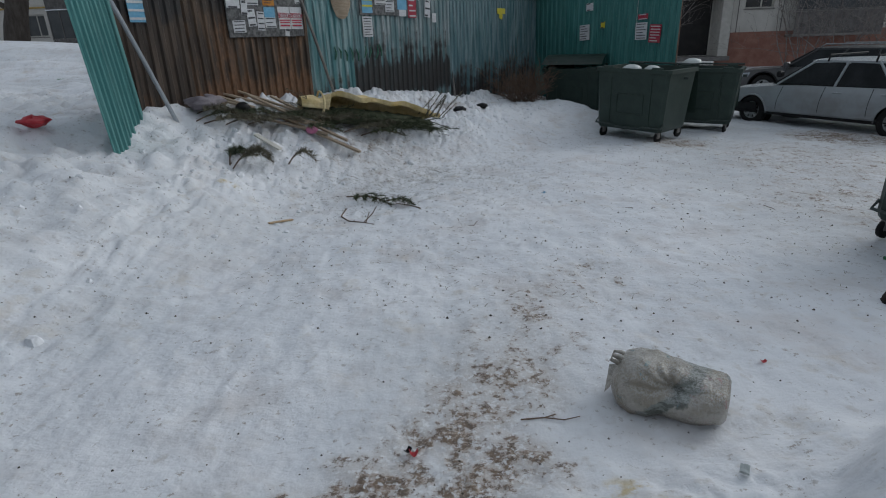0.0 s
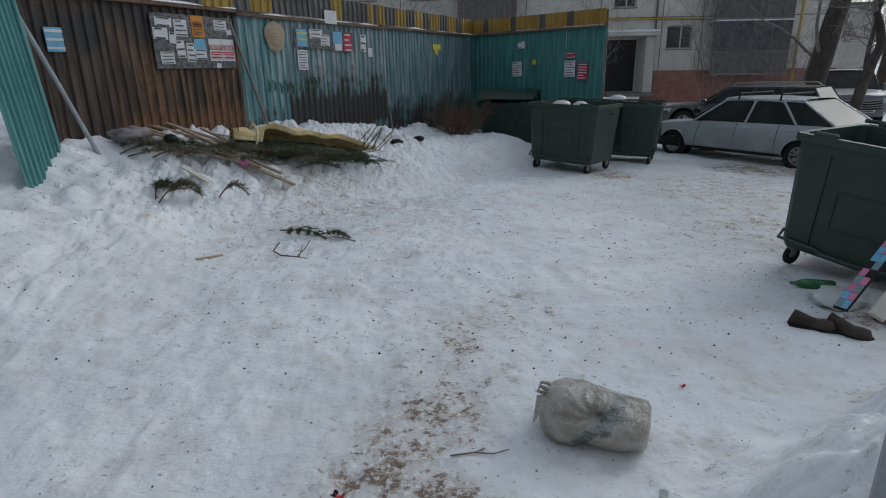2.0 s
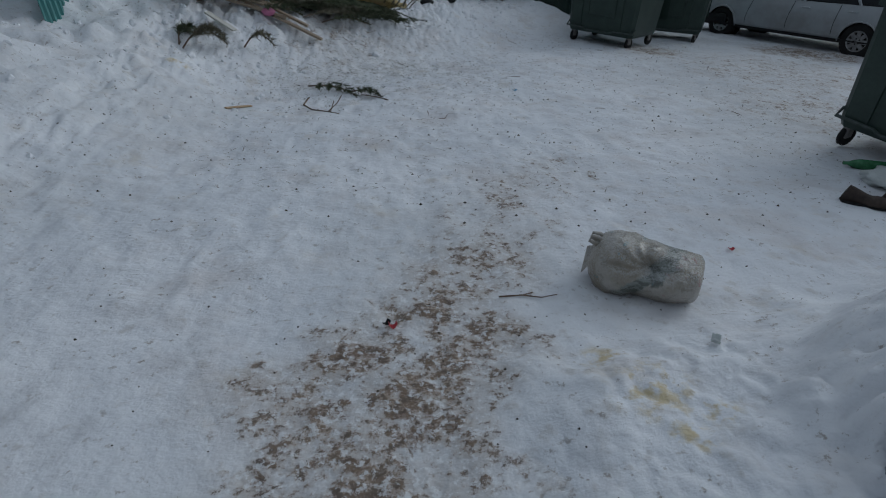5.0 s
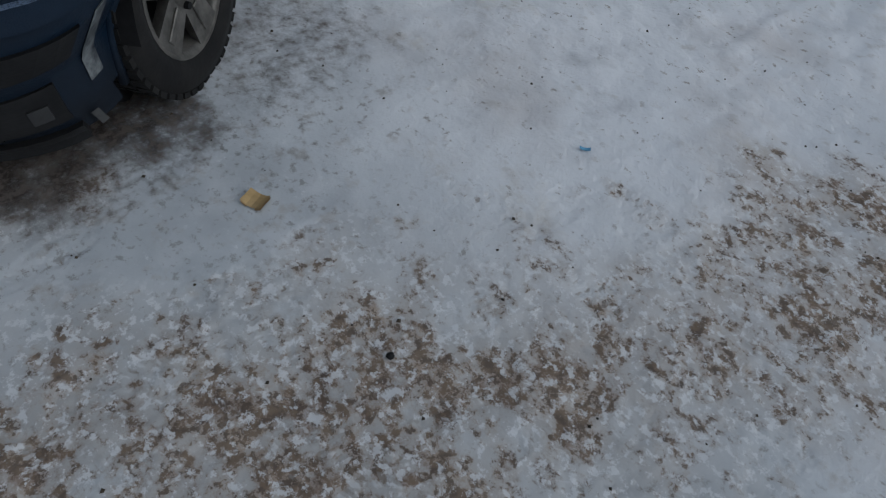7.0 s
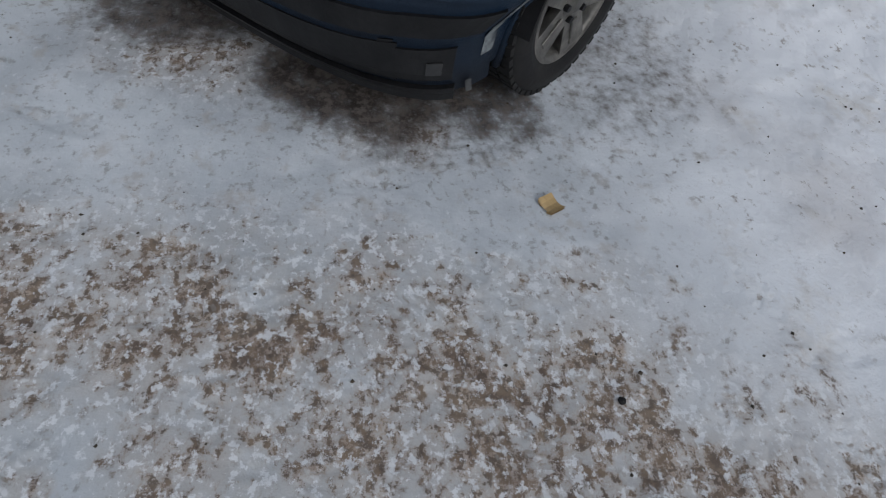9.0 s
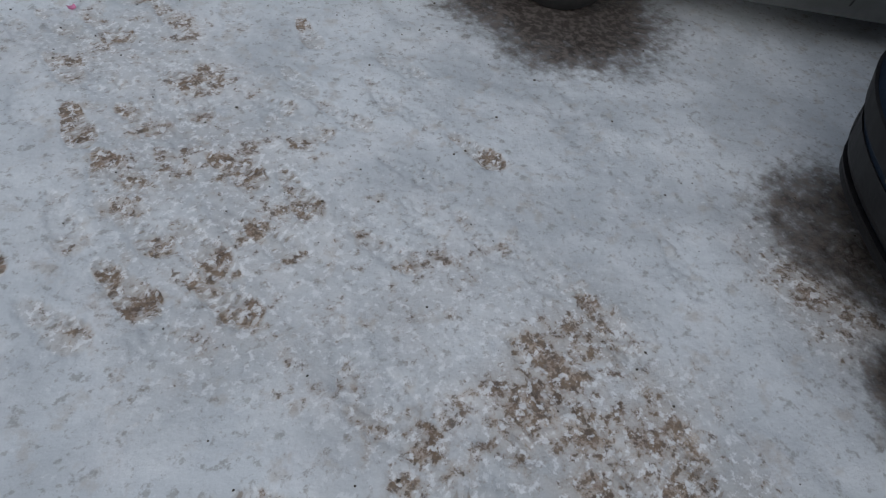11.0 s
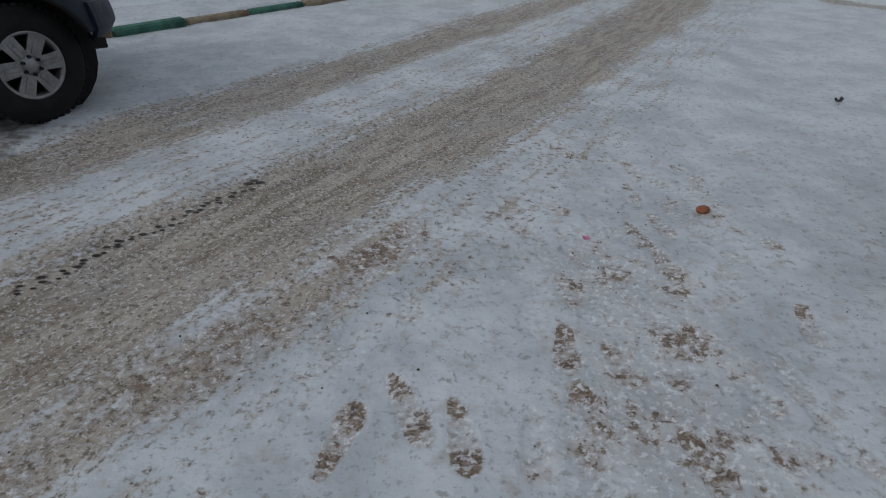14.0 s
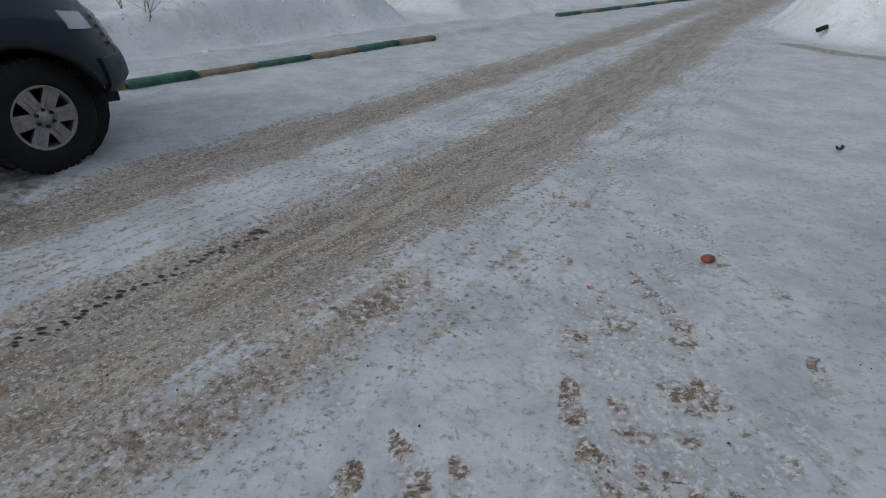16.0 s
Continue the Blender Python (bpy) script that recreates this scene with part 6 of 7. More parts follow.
def tree(path, radii, crown, seed, label, fine=0.006):
    """path: the trunk from its foot; crown: start index on the trunk, way, length of each main limb."""
    rr = random.Random(seed)
    base = Vector(path[0])
    root = thing("tree", Matrix.Translation(base), label, "tree", "bare winter trees")
    p = [Vector(q) - base for q in path]
    dense, dr = [], []
    for k in range(len(p) - 1):
        for t in np.linspace(0, 1, 5)[: 5 if k == len(p) - 2 else 4]:
            dense.append(p[k].lerp(p[k + 1], t) + Vector((rr.gauss(0, 0.012), rr.gauss(0, 0.012), 0)))
            dr.append((radii[k] * (1 - t) + radii[k + 1] * t) * rr.uniform(0.94, 1.06))
    dr[0] *= 1.2
    part("trunk", Geo().tube(dense, dr, 12), BARK, root, "", True)
    for k, way, length, r in crown:
        g = Geo()
        limb(g, p[k], way, length, r, 3, rr, 6, 0.03, fine)
        part("limb", g, BARK if r > 0.06 else TWIG, root, "", True)
    return root


g0 = -0.35
tree([(12.95, 16.2, g0), (13.3, 16.35, 1.6), (13.85, 16.5, 4.0), (14.7, 16.8, 6.5)], [0.31, 0.28, 0.25, 0.2], [(1, (-0.9, 0, 0.8), 2.6, 0.05), (1, (-0.6, -0.4, 1), 2.8, 0.06), (2, (-1, 0.1, 0.6), 3.2, 0.09), (2, (0.5, -0.3, 1), 3.0, 0.09), (3, (-0.5, 0.2, 1), 3.5, 0.12), (3, (0.6, 0, 1), 3.5, 0.12), (2, (0.7, 0.3, 0.4), 2.4, 0.05)], 3, "dark thick leaning bare tree behind parked cars")
tree([(11.2, 12.6, g0), (11.9, 13.1, 1.1), (12.45, 13.4, 1.95), (12.35, 13.6, 2.7), (12.5, 13.8, 3.6)], [0.14, 0.125, 0.11, 0.075, 0.05], [(2, (0.9, -0.3, 0.35), 2.2, 0.06), (2, (0.8, -0.2, 0.7), 2.4, 0.055), (3, (-0.5, 0, 0.9), 1.5, 0.04), (3, (-1, 0.1, 0.25), 1.2, 0.02), (4, (0.6, -0.2, 1), 1.8, 0.055), (4, (-0.2, 0.1, 1), 1.9, 0.055)], 5, "slim crooked bare tree between cars")
tree([(9.4, 8.6, -0.3), (9.75, 8.95, 0.9), (10.3, 9.4, 2.6), (11.0, 9.9, 4.5)], [0.17, 0.16, 0.14, 0.1], [(2, (-0.6, 0.6, 0.8), 2.2, 0.05), (2, (0.7, 0.2, 0.9), 2.4, 0.06), (3, (-0.4, 0.5, 1), 2.4, 0.06)], 6, "bare leaning tree at the yard edge")
tree([(-18.6, 26.5, 0.7), (-18.2, 26.8, 3.2), (-17.2, 27, 6.5)], [0.52, 0.46, 0.36], [(1, (-1, 0, 0.7), 4.5, 0.14), (1, (0.9, 0, 0.8), 4.0, 0.12), (2, (0.2, 0.2, 1), 4.5, 0.2)], 8, "thick bare tree by the far house", 0.012)
tree([(4.34, -10.78, 0.35), (4.2, -10.9, 1.6), (4.35, -11.0, 3.5)], [0.13, 0.12, 0.09], [(1, (0.6, -0.3, 1), 1.8, 0.04), (2, (-0.4, 0.2, 1), 2.0, 0.05)], 9, "dark tree trunk standing in a snow ridge")
rr = random.Random(21)
for k in range(26):
    x, y = 38 + rr.uniform(-8, 40), 44 + rr.uniform(-10, 34)
    h = rr.uniform(6, 10)
    tree([(x, y, -0.4), (x + rr.gauss(0, 0.3), y, h * 0.4), (x + rr.gauss(0, 0.6), y, h)], [0.2, 0.15, 0.05], [(1, (rr.gauss(0, 1), rr.gauss(0, 1), 1), h * 0.5, 0.06), (1, (rr.gauss(0, 1), rr.gauss(0, 1), 0.9), h * 0.45, 0.06), (2, (0.3, 0, 1), h * 0.3, 0.04)], 100 + k, "hazy bare tree far along the street", 0.02)


def shrub(x, y, z, h, spread, stems, seed, label, mat=TWIG, depth=2, fine=0.004, r0=0.012):
    rr = random.Random(seed)
    g = Geo()
    for _ in range(stems):
        a = rr.uniform(0, 2 * math.pi)
        limb(g, (rr.gauss(0, spread * 0.2), rr.gauss(0, spread * 0.2), 0), (math.cos(a) * spread, math.sin(a) * spread, h), h * rr.uniform(0.7, 1.1), r0, depth, rr, 4, 0.0, fine)
    return solo("shrub", g, mat, pose(x, y, z), label, "shrub", "bare shrubs")


for k, (x, y, h) in enumerate([(8.6, 25.5, 3.8), (4.6, 25, 4.8), (1.5, 25.5, 5.2), (-2, 26, 5.4), (15.2, 24.5, 4.0), (17.5, 22, 3.2), (-5.5, 26, 5.6), (14.5, 21.2, 2.6)]):
    shrub(x, y, -0.3, h, h * 0.45, 6, 40 + k, "frosty grey bare shrub before the house", TWIG, 3, 0.004, 0.025)
brush = shrub(1.75, 12.0, gz(1.75, 12.0) - 0.05, 0.62, 0.75, 60, 60, "heap of dry brown brushwood by the fence", BRUSH, 2, 0.003, 0.007)
for k, (x, y, h) in enumerate([(4.9, -9.6, 0.7), (4.2, -9.4, 0.6), (3.3, -9.9, 0.55), (2.6, -10.6, 0.5), (3.7, -9.1, 0.5)]):
    shrub(x, y, gz(x, y) - 0.05, h, 0.15, 3, 70 + k, "thin dry stems sticking out of snow", BRUSH, 1, 0.003, 0.006)


# ---- fir trees and rubbish by the fence ----
def sprig(g, path, needle=0.035, step=0.006, rr=rnd, spread=0.9):
    """Needles set along a twig as thin blades."""
    path = [Vector(p) for p in path]
    for a, b in zip(path[:-1], path[1:]):
        d = (b - a)
        n = max(2, int(d.length / step))
        u = d.normalized()
        for k in range(n):
            p = a + d * (k + rr.random()) / n
            s = Vector((rr.gauss(0, 1), rr.gauss(0, 1), rr.gauss(0.1, 0.7)))
            s = (s - u * s.dot(u)).normalized() * spread + u * 0.7
            tip = p + s.normalized() * needle * rr.uniform(0.6, 1.15)
            w = u.cross(s).normalized() * 0.0042
            g.add([p - w, p + w, tip], [(0, 1, 2)])


def fir_branch(x, y, length, ang, label, seed, mat=FIR, twigs=7, lift=0.03, needle=0.04):
    rr = random.Random(seed)
    root = thing("fir_branch", pose(x, y, gz(x, y) + 0.012, 0, 0, ang), label, "fir branch", "discarded fir branches")
    main = [(length * t, 0.04 * math.sin(3 * t), lift * math.sin(math.pi * t)) for t in np.linspace(0, 1, 7)]
    part("stem", Geo().tube(main, [0.008 * (1 - 0.6 * k / 6) for k in range(7)], 5), BRUSH, root)
    g = Geo()
    sprig(g, main[1:], needle * 1.3, 0.003, rr)
    for k in range(twigs):
        t = 0.25 + 0.7 * k / twigs
        s = 1 if k % 2 else -1
        p = Vector((length * t, 0, lift * math.sin(math.pi * t)))
        e = p + Vector((0.14, s * 0.16, 0.03)) * rr.uniform(0.7, 1.3) * (1.15 - t) * (length / 0.6)
        sprig(g, [p, p.lerp(e, 0.5) + Vector((0.01, 0, 0.02)), e], needle * 1.3, 0.003, rr)
    part("needles", g, mat, root)


fir_branch(-0.98, 5.70, 0.62, -38, "green fir branch lying on snow", 1)
fir_branch(-0.55, 5.48, 0.34, -35, "green fir branch lying on snow", 2)
fir_branch(-2.08, 5.62, 0.42, 35, "upright fir branch in the snow heap", 3, FIR_DRY, 18, 0.14, 0.06)
fir_branch(-2.12, 5.66, 0.3, 80, "upright fir branch in the snow heap", 33, FIR, 14, 0.12, 0.06)
fir_branch(-1.62, 6.0, 0.3, 20, "upright fir branch in the snow heap", 4, FIR_DRY, 7, 0.12, 0.05)
fir_branch(-1.75, 6.95, 0.3, 60, "green fir branch lying on snow", 5, FIR, 6, 0.05)
for k in range(16):
    x, y = -2.75 + 0.115 * k * 1.0 + rnd.uniform(-0.1, 0.1), 6.3 + 0.075 * k + rnd.uniform(-0.2, 0.2)
    fir_branch(x, y, rnd.uniform(0.4, 0.8), rnd.uniform(-25, 40), "dry greyish fir branch in a heap of brush", 10 + k, FIR_DRY if k % 3 else FIR, 8, 0.06, 0.045)


def tarp_bundle():
    """Felled fir trees half wrapped in ochre sheeting."""
    a, b = Vector((-1.78, 7.35, 0.5)), Vector((0.02, 8.1, 0.33))
    za, zb = gz(a.x, a.y), gz(b.x, b.y)
    ang = math.degrees(math.atan2(b.y - a.y, b.x - a.x))
    L = math.hypot(b.x - a.x, b.y - a.y)
    tilt = math.degrees(math.atan2(zb - za, L))
    root = thing("wrapped_firs", pose(a.x, a.y, za - 0.02, 0, -tilt, ang), "felled fir trees half wrapped in ochre sheeting", "wrapped trees")
    n, k = 48, 26
    rows = []
    for i in range(n + 1):
        t = i / n
        rad = 0.24 * (math.sin(math.pi * min(1, 0.12 + t * 0.95)) ** 0.45) * (1 - 0.12 * t)
        pinch = 1 - 0.35 * math.exp(-((t - 0.13) / 0.035) ** 2)
        row = []
        for j in range(k + 1):
            q = math.radians(-20 + 235 * j / k)
            fold = 0.022 * math.sin(9 * q + 14 * t) * math.exp(-((t - 0.13) / 0.13) ** 2) + 0.09 * abs(wob((t * 9, q * 1.3, 0), 1.2)) + 0.08 * wob((t * 2.5, 0.3, 1.0), 1.5)
            r = rad * pinch * (1 + fold * 2.2)
            hem = 0.0 if t < 0.17 or t > 0.93 else 0.72 + 0.55 * wob((t * 6, 2, 0), 1.1)
            row.append((L * t, -1.15 * r * math.cos(max(q, hem)) , 0.03 + 0.06 * (j == 0) + max(0.0, 0.82 * r * math.sin(max(q, hem)) + 0.14)))
        rows.append(row)
    core = []
    for i in range(31):
        t = i / 30
        rad = 0.155 * (math.sin(math.pi * min(1, 0.1 + t * 0.93)) ** 0.4)
        core.append([(L * (0.03 + 0.95 * t), -rad * 1.45 * math.cos(q) * (1 + 0.3 * wob((t * 14, q * 2, 4), 1.7)), max(0.0, 0.07 + 0.8 * rad * math.sin(q) * (1 + 0.3 * wob((t * 14, q * 2, 9), 1.7)))) for q in (2 * math.pi * j / 22 for j in range(23))])
    part("fir_core", Geo().grid(core), FIR, root, "packed dark green fir boughs")
    part("sheeting", Geo().grid(rows), TARP, root, "ochre plastic sheeting tied at one end", True)
    g = Geo()
    rr = random.Random(5)
    for s in range(95):
        t0 = rr.uniform(0.12, 0.9)
        y = -rr.uniform(0.1, 0.42)
        z = rr.uniform(0.02, 0.18 - 0.3 * abs(y + 0.1))
        p = Vector((L * t0, y, z))
        e = p + Vector((rr.uniform(0.12, 0.32) * (1 if rr.random() > 0.2 else -1), rr.gauss(-0.05, 0.05), rr.gauss(-0.02, 0.06)))
        e.z = max(0.02, e.z)
        sprig(g, [p, p.lerp(e, 0.5), e], 0.055, 0.005, rr, 0.9)
    part("fir_needles", g, FIR, root, "dark green fir branches with snow")
    g = Geo()
    for s in range(9):
        p = Vector((L * rr.uniform(0.80, 0.98), -rr.uniform(0.05, 0.35), 0.2))
        e = p + Vector((rr.gauss(0.08, 0.12), rr.gauss(0, 0.05), rr.uniform(0.2, 0.5)))
        g.tube([p, e], [0.007, 0.003], 4)
        sprig(g, [p, p.lerp(e, 0.5), e], 0.05, 0.006, rr)
    for s in range(6):
        p = Vector((0.05, -rr.uniform(0.0, 0.25), rr.uniform(0.12, 0.3)))
        e = p + Vector((-rr.uniform(0.1, 0.28), rr.gauss(0, 0.06), rr.gauss(0.05, 0.05)))
        sprig(g, [p, e], 0.05, 0.006, rr)
    part("upright_twigs", g, FIR_DRY, root, "bent fir tips sticking out")
    part("tie", Geo().tube([(L * 0.13 + 0.008 * math.sin(q * 3), -0.27 * math.cos(q), 0.17 + 0.2 * math.sin(q)) for q in np.linspace(-0.5, 3.4, 14)], 0.014, 6), TARP, root, "knotted tie")


tarp_bundle()


def plank(a, b, w, t, mat, label, name="plank", roll=0):
    a, b = Vector(a), Vector(b)
    length = (b - a).length
    m = Matrix.Translation(a) @ (b - a).to_track_quat("X", "Z").to_matrix().to_4x4() @ pose(0, 0, 0, roll, 0, 0)
    return solo(name, Geo().box(0, -w / 2, -t / 2, length, w / 2, t / 2, bev=0.004), mat, m, label, "plank", "scrap timber")


def lie(x, y, up=0.03):
    return (x, y, gz(x, y) + up)


for x0, y0, x1, y1, w in [(-2.75, 7.0, -0.95, 6.96, 0.07), (-2.7, 7.15, -1.43, 7.3, 0.08), (-2.5, 7.3, -1.5, 7.2, 0.05), (-2.6, 6.9, -1.3, 6.8, 0.05), (-2.3, 7.1, -0.8, 6.75, 0.05), (-2.2, 6.75, -1.1, 6.8, 0.05), (-2.6, 6.75, -1.6, 6.95, 0.04), (-1.9, 6.9, -0.7, 6.65, 0.06), (-2.75, 6.6, -1.9, 6.75, 0.04), (-2.1, 7.35, -1.2, 7.15, 0.06)]:
    plank(lie(x0, y0, 0.10), lie(x0 + 0.8 * (x1 - x0), y0 + 0.8 * (y1 - y0), 0.09), w, 0.025, WOOD, "weathered pale timber batten on the snow heap")
plank(lie(-2.0, 6.22, 0.07), lie(-1.72, 6.12, 0.06), 0.07, 0.02, WHITE_PAINT, "short white painted board on brushwood")
plank(lie(-1.52, 4.73, 0.008), lie(-1.36, 4.93, 0.008), 0.035, 0.012, WOOD_PALE, "short fresh pale stick lying on snow", "stick")


def lump(name, x, y, r, flat, mat, label, category, seed=0, smooth=True, sx=1.0, ang=0.0, up=0.0, amp=0.3):
    g = Geo()
    rows = []
    n = 12
    for k in range(n + 1):
        t = -math.pi / 2 + math.pi * k / n
        rows.append([(sx * r * math.cos(t) * math.cos(q) * (1 + amp * wob((math.cos(q), math.sin(q), k * 0.2 + seed), 2.1) + 0.5 * amp * abs(wob((math.cos(q), math.sin(q), k * 0.25 + seed), 5.0))), r * math.cos(t) * math.sin(q) * (1 + amp * wob((math.cos(q), math.sin(q), k * 0.2 + seed), 2.1) + 0.5 * amp * abs(wob((math.cos(q), math.sin(q), k * 0.25 + seed), 5.0))), max(-0.2, flat * r * math.sin(t) * (1 + amp * wob((q, t, seed), 1.5)))) for q in (2 * math.pi * i / 20 for i in range(21))])
    return solo(name, g.grid(rows), mat, pose(x, y, gz(x, y) + flat * r * 0.8 + up, 0, 0, ang), label, category, smooth=smooth)


lump("sack", -2.62, 6.58, 0.13, 0.5, PURPLE, "collapsed mauve cloth sack by the fence", "sack", 3, sx=1.5, ang=40, up=0.02, amp=0.6)
lump("bucket", -2.28, 6.78, 0.08, 0.8, BLACK, "dark tin by the fence", "tin", 4, up=0.05)
lump("bag", -2.15, 6.9, 0.11, 0.6, CLEAR_BAG, "pale blue plastic bag by the fence", "bag", 5, up=0.03)
lump("bag", 0.35, 9.3, 0.10, 0.5, BLACK, "small black torn bag in the snow", "bag", 6, up=0.0)
lump("bag", 0.75, 9.75, 0.09, 0.5, BLACK, "scrap of black plastic in the snow", "bag", 7)
lump("bag", -1.5, 6.75, 0.07, 0.6, PINK, "crumpled pink packet on brushwood", "packet", 8, up=0.06)
lump("plastic_bag", -3.64, 5.2, 0.085, 0.5, RED_PL, "red plastic bag in the snow", "bag", 9, sx=1.4, up=0.02, amp=0.7)
solo("concrete_block", Geo().box(-0.1, -0.15, 0.0, 1.2, 0.15, 1.25, bev=0.03), MINT, pose(-7.6, 12.1, -0.25, 0, 0, -4), "mint green painted low concrete block", "block")


# ---- things beside the near bin ----
def taped_bat(a, b):
    a, b = Vector(a), Vector(b)
    L = (b - a).length
    m = Matrix.Translation(a) @ (b - a).to_track_quat("X", "Z").to_matrix().to_4x4()
    root = thing("painted_board", m, "narrow board with pink, blue and grey squares leaning on a bin", "board")
    part("board", Geo().box(0, -0.042, -0.03, L, 0.042, 0.0, bev=0.004), BLACK, root)
    cols = [BLUE_PL, PINK, GREYBLUE, PINK, BLACK, GREYBLUE, BLUE_PL, PINK, GREYBLUE, PINK, BLACK, BLUE_PL]
    n = 18
    for k in range(n):
        for j in range(2):
            part("square", Geo().box(L * k / n + 0.002, -0.04 + 0.04 * j, 0.001, L * (k + 1) / n - 0.002, -0.04 + 0.04 * (j + 1) - 0.002, 0.005), cols[(k + 5 * j) % len(cols)], root)


taped_bat((2.98, 3.05, 0.02), (4.05, 3.55, 0.72))
plank((3.06, 2.86, 0.03), (4.1, 3.28, 0.85), 0.09, 0.035, WHITE_PAINT, "dirty white painted rail leaning on a bin", roll=35)


def boot(x, y, ang, label):
    g = Geo()
    rows = []
    for k in range(11):
        t = k / 10
        w = 0.055 * (0.75 + 0.25 * math.cos((t - 0.7) * 6)) * (1 if 0 < k < 10 else 0.35)
        h = 0.07 if t > 0.6 else 0.07 + 0.05 * (0.6 - t) / 0.6 + 0.004 * math.sin(9 * t)
        h = h * (1 if 0 < k < 10 else 0.4)
        rows.append([(0.26 * t - 0.13, w * math.cos(q), max(0.0, h * 0.5 + h * 0.5 * math.sin(q))) for q in (2 * math.pi * i / 12 for i in range(13))])
    root = thing("boot", pose(x, y, gz(x, y) - 0.006, 0, 0, ang), label, "boot", "old boots")
    part("upper", Geo().grid(rows), BOOT, root, "", True)
    part("sole", Geo().box(-0.13, -0.045, -0.002, 0.13, 0.045, 0.02, bev=0.009), RUBBER, root, "black rubber sole")


boot(2.72, 2.95, -30, "worn brown leather boot lying on snow")
boot(2.87, 2.84, -62, "worn brown leather boot lying on snow")
g = Geo().lathe([(0.0, -0.14), (0.03, -0.14), (0.038, -0.12), (0.038, 0.05), (0.03, 0.09), (0.013, 0.13), (0.013, 0.16), (0.0, 0.16)], Matrix.Identity(4), 16)
bottle = solo("bottle", g, BOTTLE, pose(3.30, 3.66, gz(3.3, 3.66) + 0.03, 0, 0, 70), "crushed green plastic bottle under a bin", "bottle", smooth=True)
lump("bag", 3.24, 3.36, 0.16, 0.42, CLEAR_BAG, "thin white plastic bag under a bin", "bag", 12, sx=1.2, amp=0.5)
lump("refuse", 3.35, 2.95, 0.13, 0.3, POTATO, "rust orange refuse in a snow hollow", "refuse", 13, amp=0.5)
solo("steel_post", Geo().box(-0.08, -0.08, -0.3, 0.08, 0.08, 2.6, bev=0.012), GALV, pose(1.195, 0.845, 0.0, 0, 0, 12), "plain grey painted square steel post", "post")


# ---- the refuse bag in the yard ----
def refuse_bag():
    m = pose(0.94, 2.03, gz(0.94, 2.03) - 0.01, 0, 0, -28)
    root = thing("refuse_bag", m, "tied translucent refuse bag with snow on it", "refuse bag")
    rows = []
    n, k = 72, 96
    for i in range(n + 1):
        t = i / n
        r = np.interp(t, [0, 0.03, 0.1, 0.22, 0.36, 0.5, 0.62, 0.8, 0.95, 0.985, 1.0], [0.25, 0.5, 0.78, 0.98, 1.04, 0.95, 0.93, 0.92, 0.84, 0.7, 0.0])
        row = []
        for j in range(k + 1):
            q = 2 * math.pi * j / k
            du, dq = (t - 0.55) * 0.47, (math.atan2(math.sin(q - 2.4), math.cos(q - 2.4))) * 0.15
            far_, fan = math.hypot(du, dq), math.atan2(dq, du)
            ridge = 1 - abs(math.sin(fan * 4.5 + 2.5 * wob((du * 5, dq * 5, 1), 1.5)))
            crease = -0.22 * math.exp(-(far_ / 0.045) ** 2) + 0.13 * (ridge - 0.4) * math.exp(-far_ / 0.13)
            bulk = 0.10 * wob((math.cos(q) * 1.2, math.sin(q) * 1.2, t * 3.1), 1.1) + 0.05 * (0.4 - abs(wob((math.cos(q) * 2.2 + t * 3, math.sin(q) * 2.2, t * 6), 1.6)))
            s = r * (1 + crease + bulk)
            y, z = 0.16 * s * math.cos(q), 0.098 + 0.122 * s * math.sin(q) * (1.18 - 0.32 * t)
            row.append((-0.235 + 0.47 * t + 0.03 * (z - 0.1) * (t > 0.9), y, max(0.003 + 0.006 * math.cos(q * 7), z)))
        rows.append(row)
    part("bag", Geo().grid(rows), BAG, root, "", True)
    for s in (1, -1):
        loop = [(-0.16, 0.02 * s, 0.185), (-0.205, 0.02 * s - 0.01, 0.212), (-0.235, 0.015 * s - 0.01, 0.213), (-0.24, 0.02 * s - 0.02, 0.195), (-0.2, 0.02 * s - 0.015, 0.18)]
        part("handle_loop", Geo().tube(loop, [0.013, 0.009, 0.007, 0.008, 0.012], 6), BAG, root, "", True)
    flap = [[(-0.19 - 0.06 * t + 0.012 * wob((a, t, 0), 6), -0.01 - 0.07 * a, 0.17 - 0.10 * t * a - 0.02 * t) for a in np.linspace(0, 1, 7)] for t in np.linspace(0, 1, 5)]
    part("loose_edge", Geo().grid(flap), BAG, root, "thin loose bag edge", True)


refuse_bag()


# ---- kerb ----
def kerb():
    root = thing("kerb", pose(0, 0, 0), "worn green and ochre painted concrete kerb", "kerb", kind="structure")
    def run(a, d, count, first, step):
        ang = math.degrees(math.atan2(d[1], d[0]))
        for k in range(count):
            g = Geo().box(0.006, -0.065, -0.12, step - 0.006, 0.065, 0.07, bev=0.022)
            ob = part("kerb_stone", g, KERB_GREEN if (k + first) % 2 else KERB_YELLOW, root)
            p = np.array(a) + np.array(d) * k * step
            ob.matrix_basis = pose(p[0], p[1], 0.0 + rnd.uniform(-0.015, 0.01), rnd.uniform(-4, 4), rnd.uniform(-0.8, 0.8), ang + rnd.uniform(-0.7, 0.7))
    run((5.41, -5.10), (-0.68, -0.733), 10, 1, 0.78)
    run((-2.36, -13.98), (-0.73, -0.683), 9, 1, 0.78)


kerb()


